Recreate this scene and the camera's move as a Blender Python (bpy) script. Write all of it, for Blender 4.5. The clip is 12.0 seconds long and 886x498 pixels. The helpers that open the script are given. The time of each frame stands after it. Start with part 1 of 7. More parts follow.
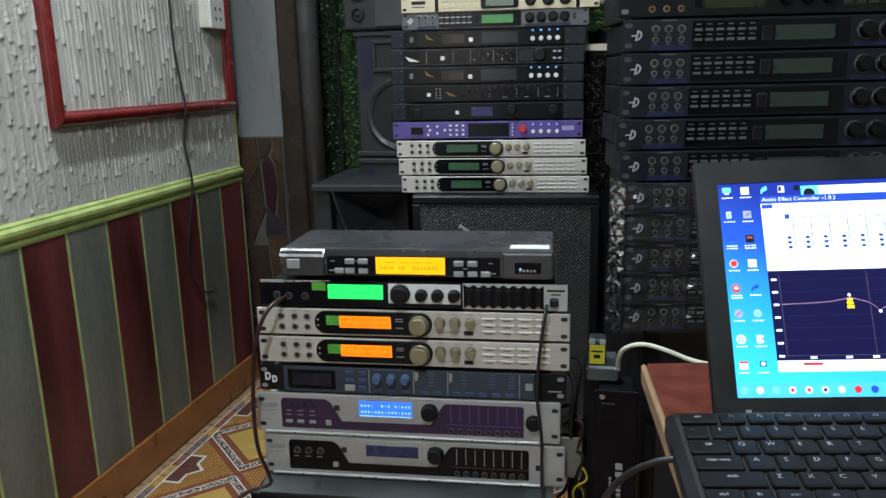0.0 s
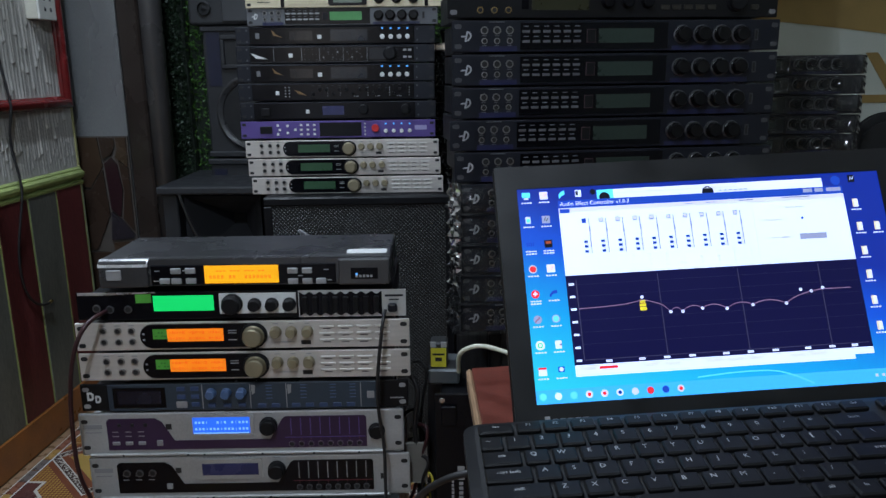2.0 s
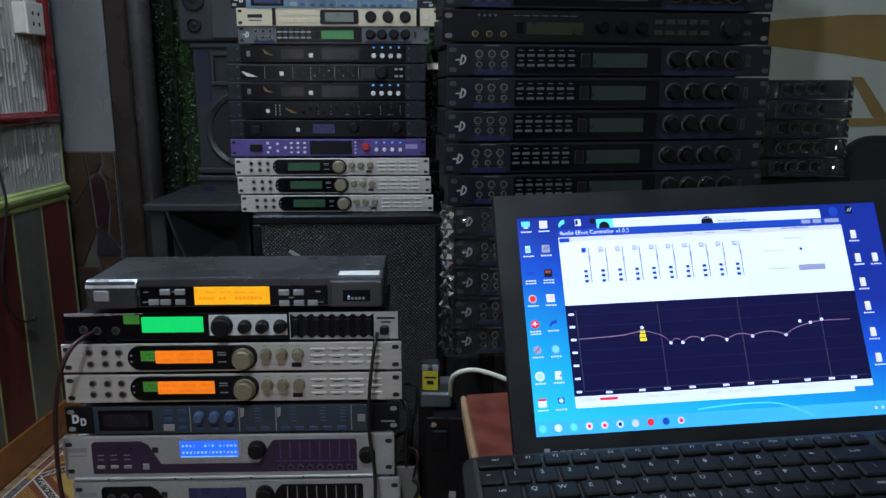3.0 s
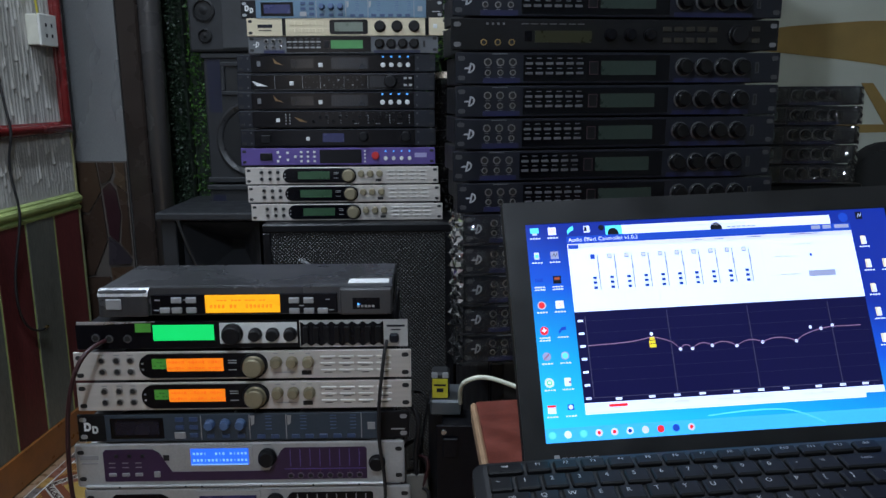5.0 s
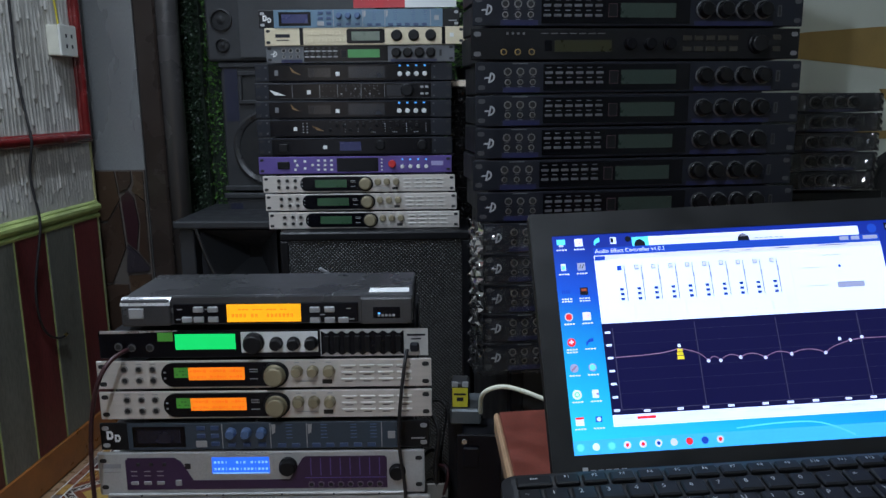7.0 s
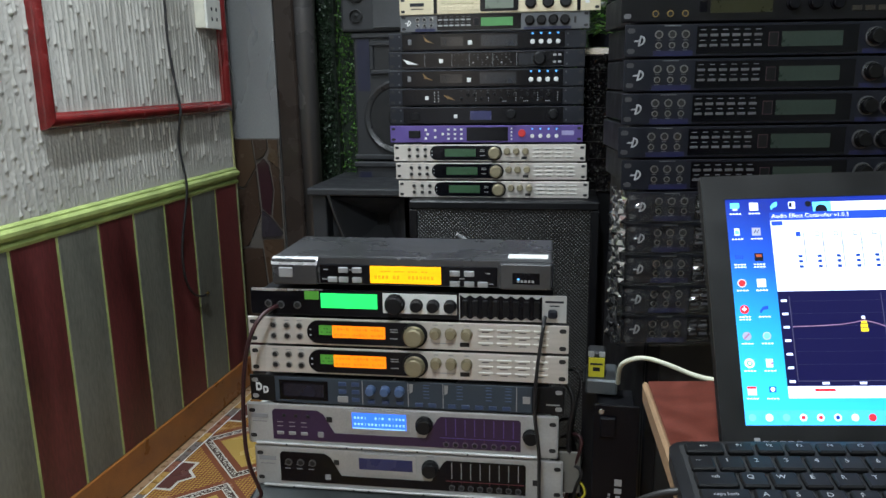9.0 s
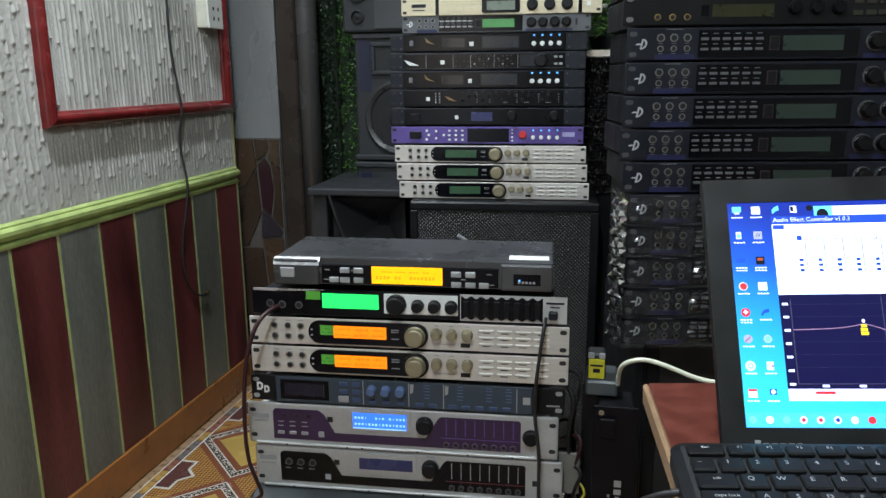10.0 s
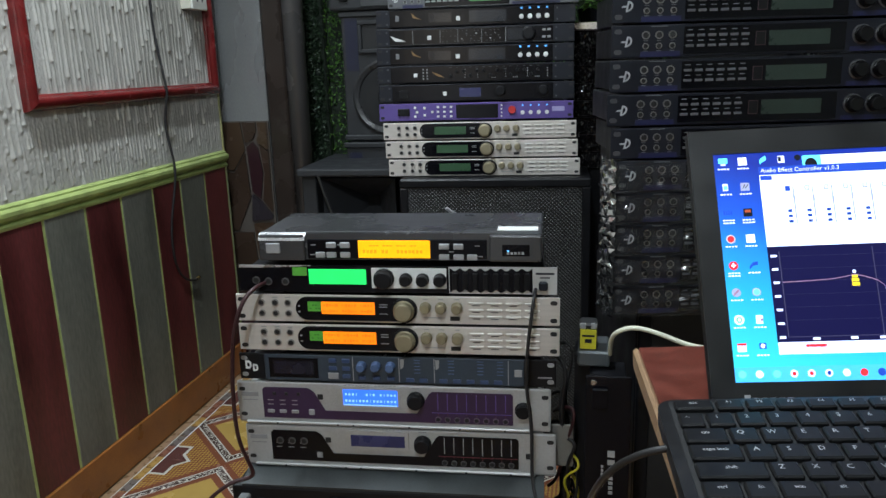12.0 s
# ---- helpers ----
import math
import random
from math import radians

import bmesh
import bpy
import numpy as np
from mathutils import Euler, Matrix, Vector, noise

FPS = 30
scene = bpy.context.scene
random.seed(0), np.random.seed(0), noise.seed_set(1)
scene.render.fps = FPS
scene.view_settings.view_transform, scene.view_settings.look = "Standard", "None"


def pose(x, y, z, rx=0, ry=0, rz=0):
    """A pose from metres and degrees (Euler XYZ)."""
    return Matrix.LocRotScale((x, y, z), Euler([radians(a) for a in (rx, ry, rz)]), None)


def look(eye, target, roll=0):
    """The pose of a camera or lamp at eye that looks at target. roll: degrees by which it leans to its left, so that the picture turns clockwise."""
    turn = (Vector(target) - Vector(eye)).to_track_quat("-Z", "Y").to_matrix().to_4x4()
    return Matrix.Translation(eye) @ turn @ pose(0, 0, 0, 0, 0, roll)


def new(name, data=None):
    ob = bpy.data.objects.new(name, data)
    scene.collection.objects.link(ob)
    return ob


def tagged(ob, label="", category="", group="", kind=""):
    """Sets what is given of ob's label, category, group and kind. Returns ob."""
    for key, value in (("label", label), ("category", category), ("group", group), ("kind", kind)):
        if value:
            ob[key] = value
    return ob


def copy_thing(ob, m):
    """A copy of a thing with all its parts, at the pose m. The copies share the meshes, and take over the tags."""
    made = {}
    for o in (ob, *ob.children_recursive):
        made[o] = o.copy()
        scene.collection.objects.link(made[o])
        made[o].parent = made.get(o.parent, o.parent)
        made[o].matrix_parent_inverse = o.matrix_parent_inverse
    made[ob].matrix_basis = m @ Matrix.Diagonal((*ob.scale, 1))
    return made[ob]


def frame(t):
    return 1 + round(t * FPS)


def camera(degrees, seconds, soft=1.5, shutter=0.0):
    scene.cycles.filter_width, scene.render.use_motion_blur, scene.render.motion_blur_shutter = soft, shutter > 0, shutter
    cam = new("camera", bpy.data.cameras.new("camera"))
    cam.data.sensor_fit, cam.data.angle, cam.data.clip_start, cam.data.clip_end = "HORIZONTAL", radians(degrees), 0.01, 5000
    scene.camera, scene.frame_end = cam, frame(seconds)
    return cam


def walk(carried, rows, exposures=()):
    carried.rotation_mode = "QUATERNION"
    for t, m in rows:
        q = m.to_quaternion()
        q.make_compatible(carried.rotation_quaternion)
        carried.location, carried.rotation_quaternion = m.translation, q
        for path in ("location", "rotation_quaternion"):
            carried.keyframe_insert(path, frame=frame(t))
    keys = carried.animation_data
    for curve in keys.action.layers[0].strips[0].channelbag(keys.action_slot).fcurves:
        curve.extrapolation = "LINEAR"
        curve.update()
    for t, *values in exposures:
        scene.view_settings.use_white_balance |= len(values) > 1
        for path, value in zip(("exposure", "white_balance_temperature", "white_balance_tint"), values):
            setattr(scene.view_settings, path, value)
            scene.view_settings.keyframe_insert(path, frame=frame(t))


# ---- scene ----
cam = camera(60.4, 12.0)
PATH = [
    (0, (-0.323, 0.378, 1.02), (-0.733, 2.283, 0.572), -1.3),
    (0.5, (-0.318, 0.388, 1.004), (-0.717, 2.271, 0.461), -1.6),
    (1, (-0.312, 0.39, 1.01), (-0.672, 2.279, 0.458), -1.7),
    (1.5, (-0.292, 0.401, 1.013), (-0.57, 2.316, 0.51), -1.2),
    (2, (-0.261, 0.415, 1.023), (-0.365, 2.358, 0.562), -0.7),
    (2.5, (-0.263, 0.424, 1.032), (-0.31, 2.376, 0.599), -0.5),
    (3, (-0.272, 0.422, 1.032), (-0.338, 2.376, 0.61), 0.0),
    (3.5, (-0.274, 0.42, 1.033), (-0.345, 2.375, 0.615), 0.0),
    (5.5, (-0.268, 0.419, 1.031), (-0.363, 2.377, 0.635), -0.4),
    (6, (-0.264, 0.417, 1.031), (-0.342, 2.377, 0.637), -1.0),
    (6.5, (-0.273, 0.417, 1.033), (-0.362, 2.376, 0.644), -1.4),
    (7, (-0.283, 0.418, 1.036), (-0.406, 2.377, 0.652), -0.6),
    (7.5, (-0.29, 0.421, 1.029), (-0.459, 2.374, 0.633), -1.0),
    (7.7, (-0.3, 0.415, 1.026), (-0.508, 2.363, 0.622), -1.2),
    (9.3, (-0.326, 0.406, 1.025), (-0.742, 2.31, 0.577), -0.8),
    (9.5, (-0.325, 0.404, 1.025), (-0.734, 2.311, 0.581), -0.6),
    (10, (-0.329, 0.404, 1.027), (-0.732, 2.312, 0.582), -0.5),
    (10.5, (-0.325, 0.402, 1.028), (-0.724, 2.313, 0.592), -0.0),
    (11, (-0.319, 0.402, 1.028), (-0.703, 2.318, 0.602), -0.5),
    (11.5, (-0.323, 0.404, 1.026), (-0.704, 2.322, 0.608), -0.8),
    (12, (-0.319, 0.418, 1.003), (-0.712, 2.319, 0.523), -1.7),
]
EXPOSURES = [(0.0, 0.04, 6700, 13), (1.2, -0.04, 6650, 13), (2.2, -0.65, 6050, 17), (5.5, -0.5, 6080, 17), (7.2, -0.5, 6100, 17), (9.3, 0.2, 6700, 13), (12.0, 0.0, 6650, 13)]
walk(cam, [(t, look(eye, target, roll)) for t, eye, target, roll in PATH], EXPOSURES)


# ---- world and light ----
world = bpy.data.worlds.new("sky")
scene.world = world
world.use_nodes = True
wn = world.node_tree
sky = wn.nodes.new("ShaderNodeTexSky")
sky.sky_type, sky.sun_disc, sky.sun_elevation, sky.sun_rotation = "NISHITA", False, radians(40), radians(200)
wn.links.new(sky.outputs[0], wn.nodes["Background"].inputs[0])
wn.nodes["Background"].inputs[1].default_value = 0.12


def area_lamp(name, m, sx, sy, power, color):
    data = bpy.data.lights.new(name, "AREA")
    data.shape, data.size, data.size_y, data.energy, data.color = "RECTANGLE", sx, sy, power, color
    ob = new(name, data)
    ob.matrix_world = m
    return ob


# daylight fill, as from a made-up doorway behind the camera
area_lamp("rear_fill_light", look((-1.0, -2.58, 1.15), (-0.3, 2.0, 0.8)), 0.8, 1.8, 4, (0.85, 0.96, 1.06))
# unseen short tube over the wall's end, placed from the wall frame's shadow
tube_lamp = area_lamp("tube_light", pose(-1.08, 1.60, 2.62), 0.04, 0.58, 17, (0.84, 1.0, 1.09))
# spread narrowed to keep the tube's light off the shadowed far wall
tube_lamp.data.spread = radians(108)
# unseen bulb overhead, added to cast the stack's shadow edge on the wall
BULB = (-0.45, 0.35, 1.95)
bulb_data = bpy.data.lights.new("shadow_bulb", "POINT")
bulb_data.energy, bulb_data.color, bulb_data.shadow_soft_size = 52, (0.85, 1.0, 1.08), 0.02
shadow_bulb = new("shadow_bulb", bulb_data)
shadow_bulb.matrix_world = pose(*BULB)

# ---- materials ----
MATS = {}


def mat(name, color, rough=0.5, metal=0.0, var=0.12, scale=25.0, bump=0.0, fine=400.0, spec=0.5, emit=0.0, coat=0.0, stretch=(1, 1, 1)):
    """Principled surface with a broad stain and a fine grain."""
    if name in MATS:
        return MATS[name]
    m = bpy.data.materials.new(name)
    m.use_nodes = True
    nt = m.node_tree
    b = nt.nodes["Principled BSDF"]
    b.inputs["Metallic"].default_value = metal
    b.inputs["Specular IOR Level"].default_value = spec
    b.inputs["Coat Weight"].default_value = coat
    tc = nt.nodes.new("ShaderNodeTexCoord")
    mp = nt.nodes.new("ShaderNodeMapping")
    mp.inputs["Scale"].default_value = stretch
    nt.links.new(tc.outputs["Object"], mp.inputs["Vector"])
    n1 = nt.nodes.new("ShaderNodeTexNoise")
    n1.inputs["Scale"].default_value, n1.inputs["Detail"].default_value = scale, 5
    n2 = nt.nodes.new("ShaderNodeTexNoise")
    n2.inputs["Scale"].default_value, n2.inputs["Detail"].default_value = fine, 2
    for n in (n1, n2):
        nt.links.new(mp.outputs[0], n.inputs["Vector"])
    mix = nt.nodes.new("ShaderNodeMath")
    mix.operation = "MULTIPLY_ADD"
    nt.links.new(n2.outputs[0], mix.inputs[0])
    mix.inputs[1].default_value = 0.45
    nt.links.new(n1.outputs[0], mix.inputs[2])
    ramp = nt.nodes.new("ShaderNodeMapRange")
    ramp.inputs[1].default_value, ramp.inputs[2].default_value = 0.45, 1.0
    ramp.inputs[3].default_value, ramp.inputs[4].default_value = 1 - var, 1 + var
    nt.links.new(mix.outputs[0], ramp.inputs[0])
    col = nt.nodes.new("ShaderNodeVectorMath")
    col.operation = "SCALE"
    col.inputs[0].default_value = color
    nt.links.new(ramp.outputs[0], col.inputs["Scale"])
    nt.links.new(col.outputs[0], b.inputs["Base Color"])
    rr = nt.nodes.new("ShaderNodeMapRange")
    rr.inputs[1].default_value, rr.inputs[2].default_value = 0.3, 0.7
    rr.inputs[3].default_value, rr.inputs[4].default_value = max(rough - 0.08, 0.02), min(rough + 0.1, 1)
    nt.links.new(n1.outputs[0], rr.inputs[0])
    nt.links.new(rr.outputs[0], b.inputs["Roughness"])
    if bump:
        bp = nt.nodes.new("ShaderNodeBump")
        bp.inputs["Strength"].default_value, bp.inputs["Distance"].default_value = bump, 0.002
        nt.links.new(mix.outputs[0], bp.inputs["Height"])
        nt.links.new(bp.outputs[0], b.inputs["Normal"])
    if emit:
        nt.links.new(col.outputs[0], b.inputs["Emission Color"])
        b.inputs["Emission Strength"].default_value = emit
    MATS[name] = m
    return m


SILVER = mat("brushed_silver", (0.62, 0.575, 0.535), 0.42, 0.35, 0.10, 12, 0.05, stretch=(1, 1, 12))
SILVER2 = mat("worn_silver", (0.46, 0.46, 0.46), 0.45, 0.4, 0.18, 14, 0.08)
GOLD = mat("champagne_panel", (0.62, 0.54, 0.38), 0.4, 0.3, 0.08, 12, stretch=(1, 1, 10))
GOLDKNOB = mat("champagne_knob", (0.30, 0.26, 0.17), 0.42, 0.5, 0.12, 30)
BLACK = mat("black_paint", (0.006, 0.006, 0.0075), 0.42, 0, 0.25, 18, 0.05, spec=0.25)
GLOSSBLACK = mat("gloss_black", (0.004, 0.004, 0.006), 0.16, 0, 0.2, 10, spec=0.2)
SATINBLACK = mat("satin_black_knob", (0.004, 0.004, 0.005), 0.28, 0, 0.15, 40, spec=0.25)
DARK = mat("charcoal_panel", (0.0085, 0.010, 0.0165), 0.42, 0.1, 0.2, 16, 0.05, spec=0.35)
CHARCOAL = mat("charcoal_case", (0.095, 0.095, 0.10), 0.26, 0.6, 0.15, 10, 0.04)
SLATE = mat("slate_blue_panel", (0.035, 0.05, 0.07), 0.45, 0.1, 0.15, 20)
LIGHTSLATE = mat("pale_blue_panel", (0.12, 0.2, 0.28), 0.45, 0.1, 0.12, 20)
BLUEKEY = mat("blue_button", (0.04, 0.07, 0.16), 0.4)
BLUEKNOB = mat("blue_knob", (0.07, 0.12, 0.24), 0.35)
INDIGO = mat("indigo_stripe", (0.009, 0.011, 0.055), 0.45)
PURPLE = mat("purple_panel", (0.12, 0.08, 0.30), 0.4, 0.2, 0.1, 20)
PLUM = mat("plum_inset", (0.036, 0.014, 0.050), 0.4, 0, 0.2, 20)
WHITE = mat("white_print", (0.75, 0.75, 0.74), 0.5, 0, 0.05)
GREYKEY = mat("grey_button", (0.34, 0.34, 0.35), 0.4, 0.2, 0.08)
REDKEY = mat("red_button", (0.55, 0.03, 0.03), 0.35)
DIMKEY = mat("dim_key", (0.16, 0.16, 0.17), 0.45)
CHROME = mat("nickel", (0.6, 0.58, 0.55), 0.22, 1.0, 0.1)
DULLNICKEL = mat("dark_nickel", (0.15, 0.15, 0.16), 0.35, 0.8, 0.1)
BRASS = mat("brass", (0.55, 0.38, 0.14), 0.3, 1.0, 0.1)
LCD_OFF = mat("unlit_lcd", (0.024, 0.024, 0.009), 0.3, 0, 0.12, 30)
LCD_GREEN_DIM = mat("dim_green_lcd", (0.035, 0.09, 0.045), 0.3, 0, 0.12, 30)
LCD_BLUE_OFF = mat("dim_blue_lcd", (0.025, 0.03, 0.11), 0.25, 0, 0.12, 30)
JACKRIM = mat("jack_rim", (0.30, 0.29, 0.28), 0.3, 0.9, 0.1)
LCD_AMBER = mat("amber_lcd", (1.0, 0.225, 0.004), 0.4, 0, 0.08, 60, emit=0.95)
LCD_YELLOW = mat("yellow_lcd", (1.0, 0.45, 0.003), 0.4, 0, 0.08, 60, emit=1.0)
LCD_GREEN = mat("green_lcd", (0.004, 0.72, 0.14), 0.4, 0, 0.06, 60, emit=0.95)
LCD_BLUE = mat("blue_lcd", (0.03, 0.17, 0.95), 0.4, 0, 0.08, 60, emit=1.0)
LCD_TEXT = mat("lcd_text", (0.25, 0.55, 1.0), 0.4, emit=1.0)
AMBER_DARK = mat("amber_lcd_segment", (0.62, 0.085, 0.003), 0.4, emit=0.8)
TAG = mat("green_sticker", (0.10, 0.42, 0.05), 0.5, 0, 0.1, 60)
LED = mat("white_led", (0.9, 0.95, 1.0), 0.3, emit=6.0)
LAMP_BLUE = mat("pale_blue_lamp", (0.10, 0.42, 1.0), 0.3, emit=0.9)
LED_BLUE = mat("blue_led", (0.1, 0.4, 1.0), 0.3, emit=2.0)
RUBBER = mat("black_rubber", (0.012, 0.012, 0.013), 0.6)
CABLE = mat("black_cable", (0.012, 0.011, 0.012), 0.45)
CABLE_RED = mat("maroon_cable", (0.035, 0.010, 0.012), 0.4)
CABLE_WHITE = mat("cream_cable", (0.62, 0.62, 0.50), 0.45)
CABLE_YELLOW = mat("yellow_cable", (0.5, 0.42, 0.03), 0.45)
CABLE_ORANGE = mat("orange_cable", (0.4, 0.12, 0.03), 0.45)

# ---- mesh helpers ----


def part(name, bm, material, parent=None, label=""):
    me = bpy.data.meshes.new(name)
    bm.to_mesh(me)
    bm.free()
    me.materials.append(material)
    ob = new(name, me)
    if parent:
        ob.parent = parent
    if label:
        ob["label"] = label
    return ob


def bm_box(x0, y0, z0, x1, y1, z1, bevel=0.0, seg=1, bm=None):
    bm = bm or bmesh.new()
    r = bmesh.ops.create_cube(bm, size=1.0)
    for v in r["verts"]:
        v.co = Vector(((x0 + x1) / 2 + v.co.x * (x1 - x0), (y0 + y1) / 2 + v.co.y * (y1 - y0), (z0 + z1) / 2 + v.co.z * (z1 - z0)))
    if bevel:
        es = list({e for v in r["verts"] for e in v.link_edges})
        bmesh.ops.bevel(bm, geom=es, offset=bevel, segments=seg, affect="EDGES", profile=0.5)
    return bm


def bm_prism(points, y0, y1, bm=None):
    """A polygon in the xz plane, drawn out from y0 to y1."""
    bm = bm or bmesh.new()
    a = [bm.verts.new((x, y0, z)) for x, z in points]
    b = [bm.verts.new((x, y1, z)) for x, z in points]
    bm.faces.new(a)
    bm.faces.new(b[::-1])
    for i in range(len(a)):
        j = (i + 1) % len(a)
        bm.faces.new((a[j], a[i], b[i], b[j]))
    bmesh.ops.recalc_face_normals(bm, faces=bm.faces[:])
    return bm


def rounded(x0, z0, x1, z1, r, n=5):
    pts = []
    for cx, cz, a0 in ((x1 - r, z1 - r, 0), (x0 + r, z1 - r, 90), (x0 + r, z0 + r, 180), (x1 - r, z0 + r, 270)):
        for i in range(n + 1):
            a = radians(a0 + 90 * i / n)
            pts.append((cx + r * math.cos(a), cz + r * math.sin(a)))
    return pts


def bm_turn(profile, n=20):
    """A body of revolution about -y: profile rows are (radius, distance out)."""
    bm = bmesh.new()
    rings = [[bm.verts.new((r * math.cos(2 * math.pi * i / n), -d, r * math.sin(2 * math.pi * i / n))) for i in range(n)] for r, d in profile]
    for a, b in zip(rings, rings[1:]):
        for i in range(n):
            bm.faces.new((a[i], a[(i + 1) % n], b[(i + 1) % n], b[i]))
    bm.faces.new(rings[-1])
    bm.faces.new(rings[0][::-1])
    bmesh.ops.recalc_face_normals(bm, faces=bm.faces[:])
    return bm


SHARED = {}


def shared(key, name, make, material, parent, at, label=""):
    """A part whose mesh is shared by all parts of the same key."""
    k = (key, material.name)
    if k not in SHARED:
        me = bpy.data.meshes.new(name)
        bm = make()
        bm.to_mesh(me)
        bm.free()
        me.materials.append(material)
        SHARED[k] = me
    ob = new(name, SHARED[k])
    ob.parent = parent
    ob.location = at
    if label:
        ob["label"] = label
    return ob


def button(parent, name, x, z, w, h, d, material, y=0.0, bevel=None, label=""):
    b = min(w, h, d) * 0.3 if bevel is None else bevel
    return shared(("button", round(w, 5), round(h, 5), round(d, 5), round(b, 5)), name, lambda: bm_box(-w / 2, -d, -h / 2, w / 2, 0.0006, h / 2, b), material, parent, (x, y, z), label)


def knob(parent, name, x, z, r, d, material, y=0.0, skirt=True, label=""):
    prof = [(r * 1.0, 0), (r * 1.0, d * 0.3), (r * 0.9, d * 0.36), (r * 0.86, d * 0.9), (r * 0.76, d), (r * 0.2, d)] if skirt else [(r, 0), (r, d * 0.8), (r * 0.85, d), (r * 0.2, d)]
    return shared(("knob", round(r, 5), round(d, 5), skirt), name, lambda: bm_turn(prof, 20), material, parent, (x, y, z), label)


def jack(parent, x, z, r=0.0052, metal=CHROME, y=0.0):
    prof = [(r, 0), (r, 0.0022), (r * 0.74, 0.0024), (r * 0.72, 0.0003), (r * 0.1, 0.0003)]
    j = shared(("jack", round(r, 5)), "jack_socket", lambda: bm_turn(prof, 14), metal, parent, (x, y, z))
    shared(("jackhole", round(r, 5)), "socket_hole", lambda: bm_turn([(r * 0.73, 0.0), (r * 0.73, 0.0014), (r * 0.1, 0.0014)], 12), RUBBER, j, (0, 0, 0))
    return j


def bars(parent, name, rows, y, material, d=0.0003):
    """Print that cannot be read: plain bars in one mesh, rows of (x, z, w, h)."""
    bm = bmesh.new()
    for x, z, w, h in rows:
        bm_box(x - w / 2, y - d, z - h / 2, x + w / 2, y + 0.0004, z + h / 2, bm=bm)
    ob = part(name, bm, material, parent)
    ob["kind"] = "stuff"
    return ob


def wire(name, pts, r, material, label="", category="cable", parent=None):
    cu = bpy.data.curves.new(name, "CURVE")
    cu.dimensions, cu.bevel_depth, cu.bevel_resolution, cu.resolution_u = "3D", r, 2, 8
    sp = cu.splines.new("NURBS")
    sp.points.add(len(pts) - 1)
    for p, c in zip(sp.points, pts):
        p.co = (*c, 1)
    sp.use_endpoint_u, sp.order_u = True, 3
    tmp = bpy.data.objects.new(name, cu)
    me = bpy.data.meshes.new_from_object(tmp)
    bpy.data.objects.remove(tmp)
    me.materials.clear()
    me.materials.append(material)
    for p in me.polygons:
        p.use_smooth = True
    ob = new(name, me)
    if parent:
        ob.parent = parent
    elif label:
        tagged(ob, label, category)
    return ob


LETTERS = {}


def lettering(parent, name, text, size, at, rot, material, align="CENTER"):
    """Flat letters of the built-in font as a mesh."""
    k = (text, round(size, 5), material.name, align)
    if k not in LETTERS:
        cu = bpy.data.curves.new(name, "FONT")
        cu.body, cu.size, cu.align_x, cu.align_y, cu.resolution_u = text, size, align, "CENTER", 2
        tmp = bpy.data.objects.new(name, cu)
        me = bpy.data.meshes.new_from_object(tmp)
        bpy.data.objects.remove(tmp)
        me.materials.clear()
        me.materials.append(material)
        LETTERS[k] = me
    ob = new(name, LETTERS[k])
    ob.parent = parent
    ob.matrix_basis = pose(*at, *rot)
    return ob


def thing(name, m, label, category, group="", kind=""):
    ob = new(name)
    ob.empty_display_size = 0.05
    ob.matrix_basis = m
    return tagged(ob, label, category, group, kind)


def structure(name, bm, material, label, category=""):
    ob = part(name, bm, material)
    return tagged(ob, label, category or name.split("_")[0], kind="structure")


# ---- the room ----


def pattern_mat(name):
    m = bpy.data.materials.new(name)
    m.use_nodes = True
    return m, m.node_tree, m.node_tree.nodes["Principled BSDF"]


def stucco():
    """White plaster with combed, dripping vertical ridges."""
    m, nt, b = pattern_mat("combed_plaster")
    tc = nt.nodes.new("ShaderNodeTexCoord")
    mp = nt.nodes.new("ShaderNodeMapping")
    mp.inputs["Scale"].default_value = (30, 95, 12)
    n = nt.nodes.new("ShaderNodeTexNoise")
    n.inputs["Scale"].default_value, n.inputs["Detail"].default_value, n.inputs["Distortion"].default_value = 1.0, 3, 0.3
    nt.links.new(tc.outputs["Object"], mp.inputs[0])
    nt.links.new(mp.outputs[0], n.inputs[0])
    n2 = nt.nodes.new("ShaderNodeTexNoise")
    n2.inputs["Scale"].default_value, n2.inputs["Detail"].default_value = 4, 6
    nt.links.new(tc.outputs["Object"], n2.inputs[0])
    r = nt.nodes.new("ShaderNodeValToRGB")
    r.color_ramp.elements[0].position, r.color_ramp.elements[0].color = 0.25, (0.35, 0.33, 0.295, 1)
    r.color_ramp.elements[1].position, r.color_ramp.elements[1].color = 0.75, (0.57, 0.545, 0.51, 1)
    nt.links.new(n2.outputs[0], r.inputs[0])
    nt.links.new(r.outputs[0], b.inputs["Base Color"])
    b.inputs["Roughness"].default_value = 0.28
    bp = nt.nodes.new("ShaderNodeBump")
    bp.inputs["Strength"].default_value, bp.inputs["Distance"].default_value = 0.35, 0.002
    nt.links.new(n.outputs[0], bp.inputs["Height"])
    nt.links.new(bp.outputs[0], b.inputs["Normal"])
    return m


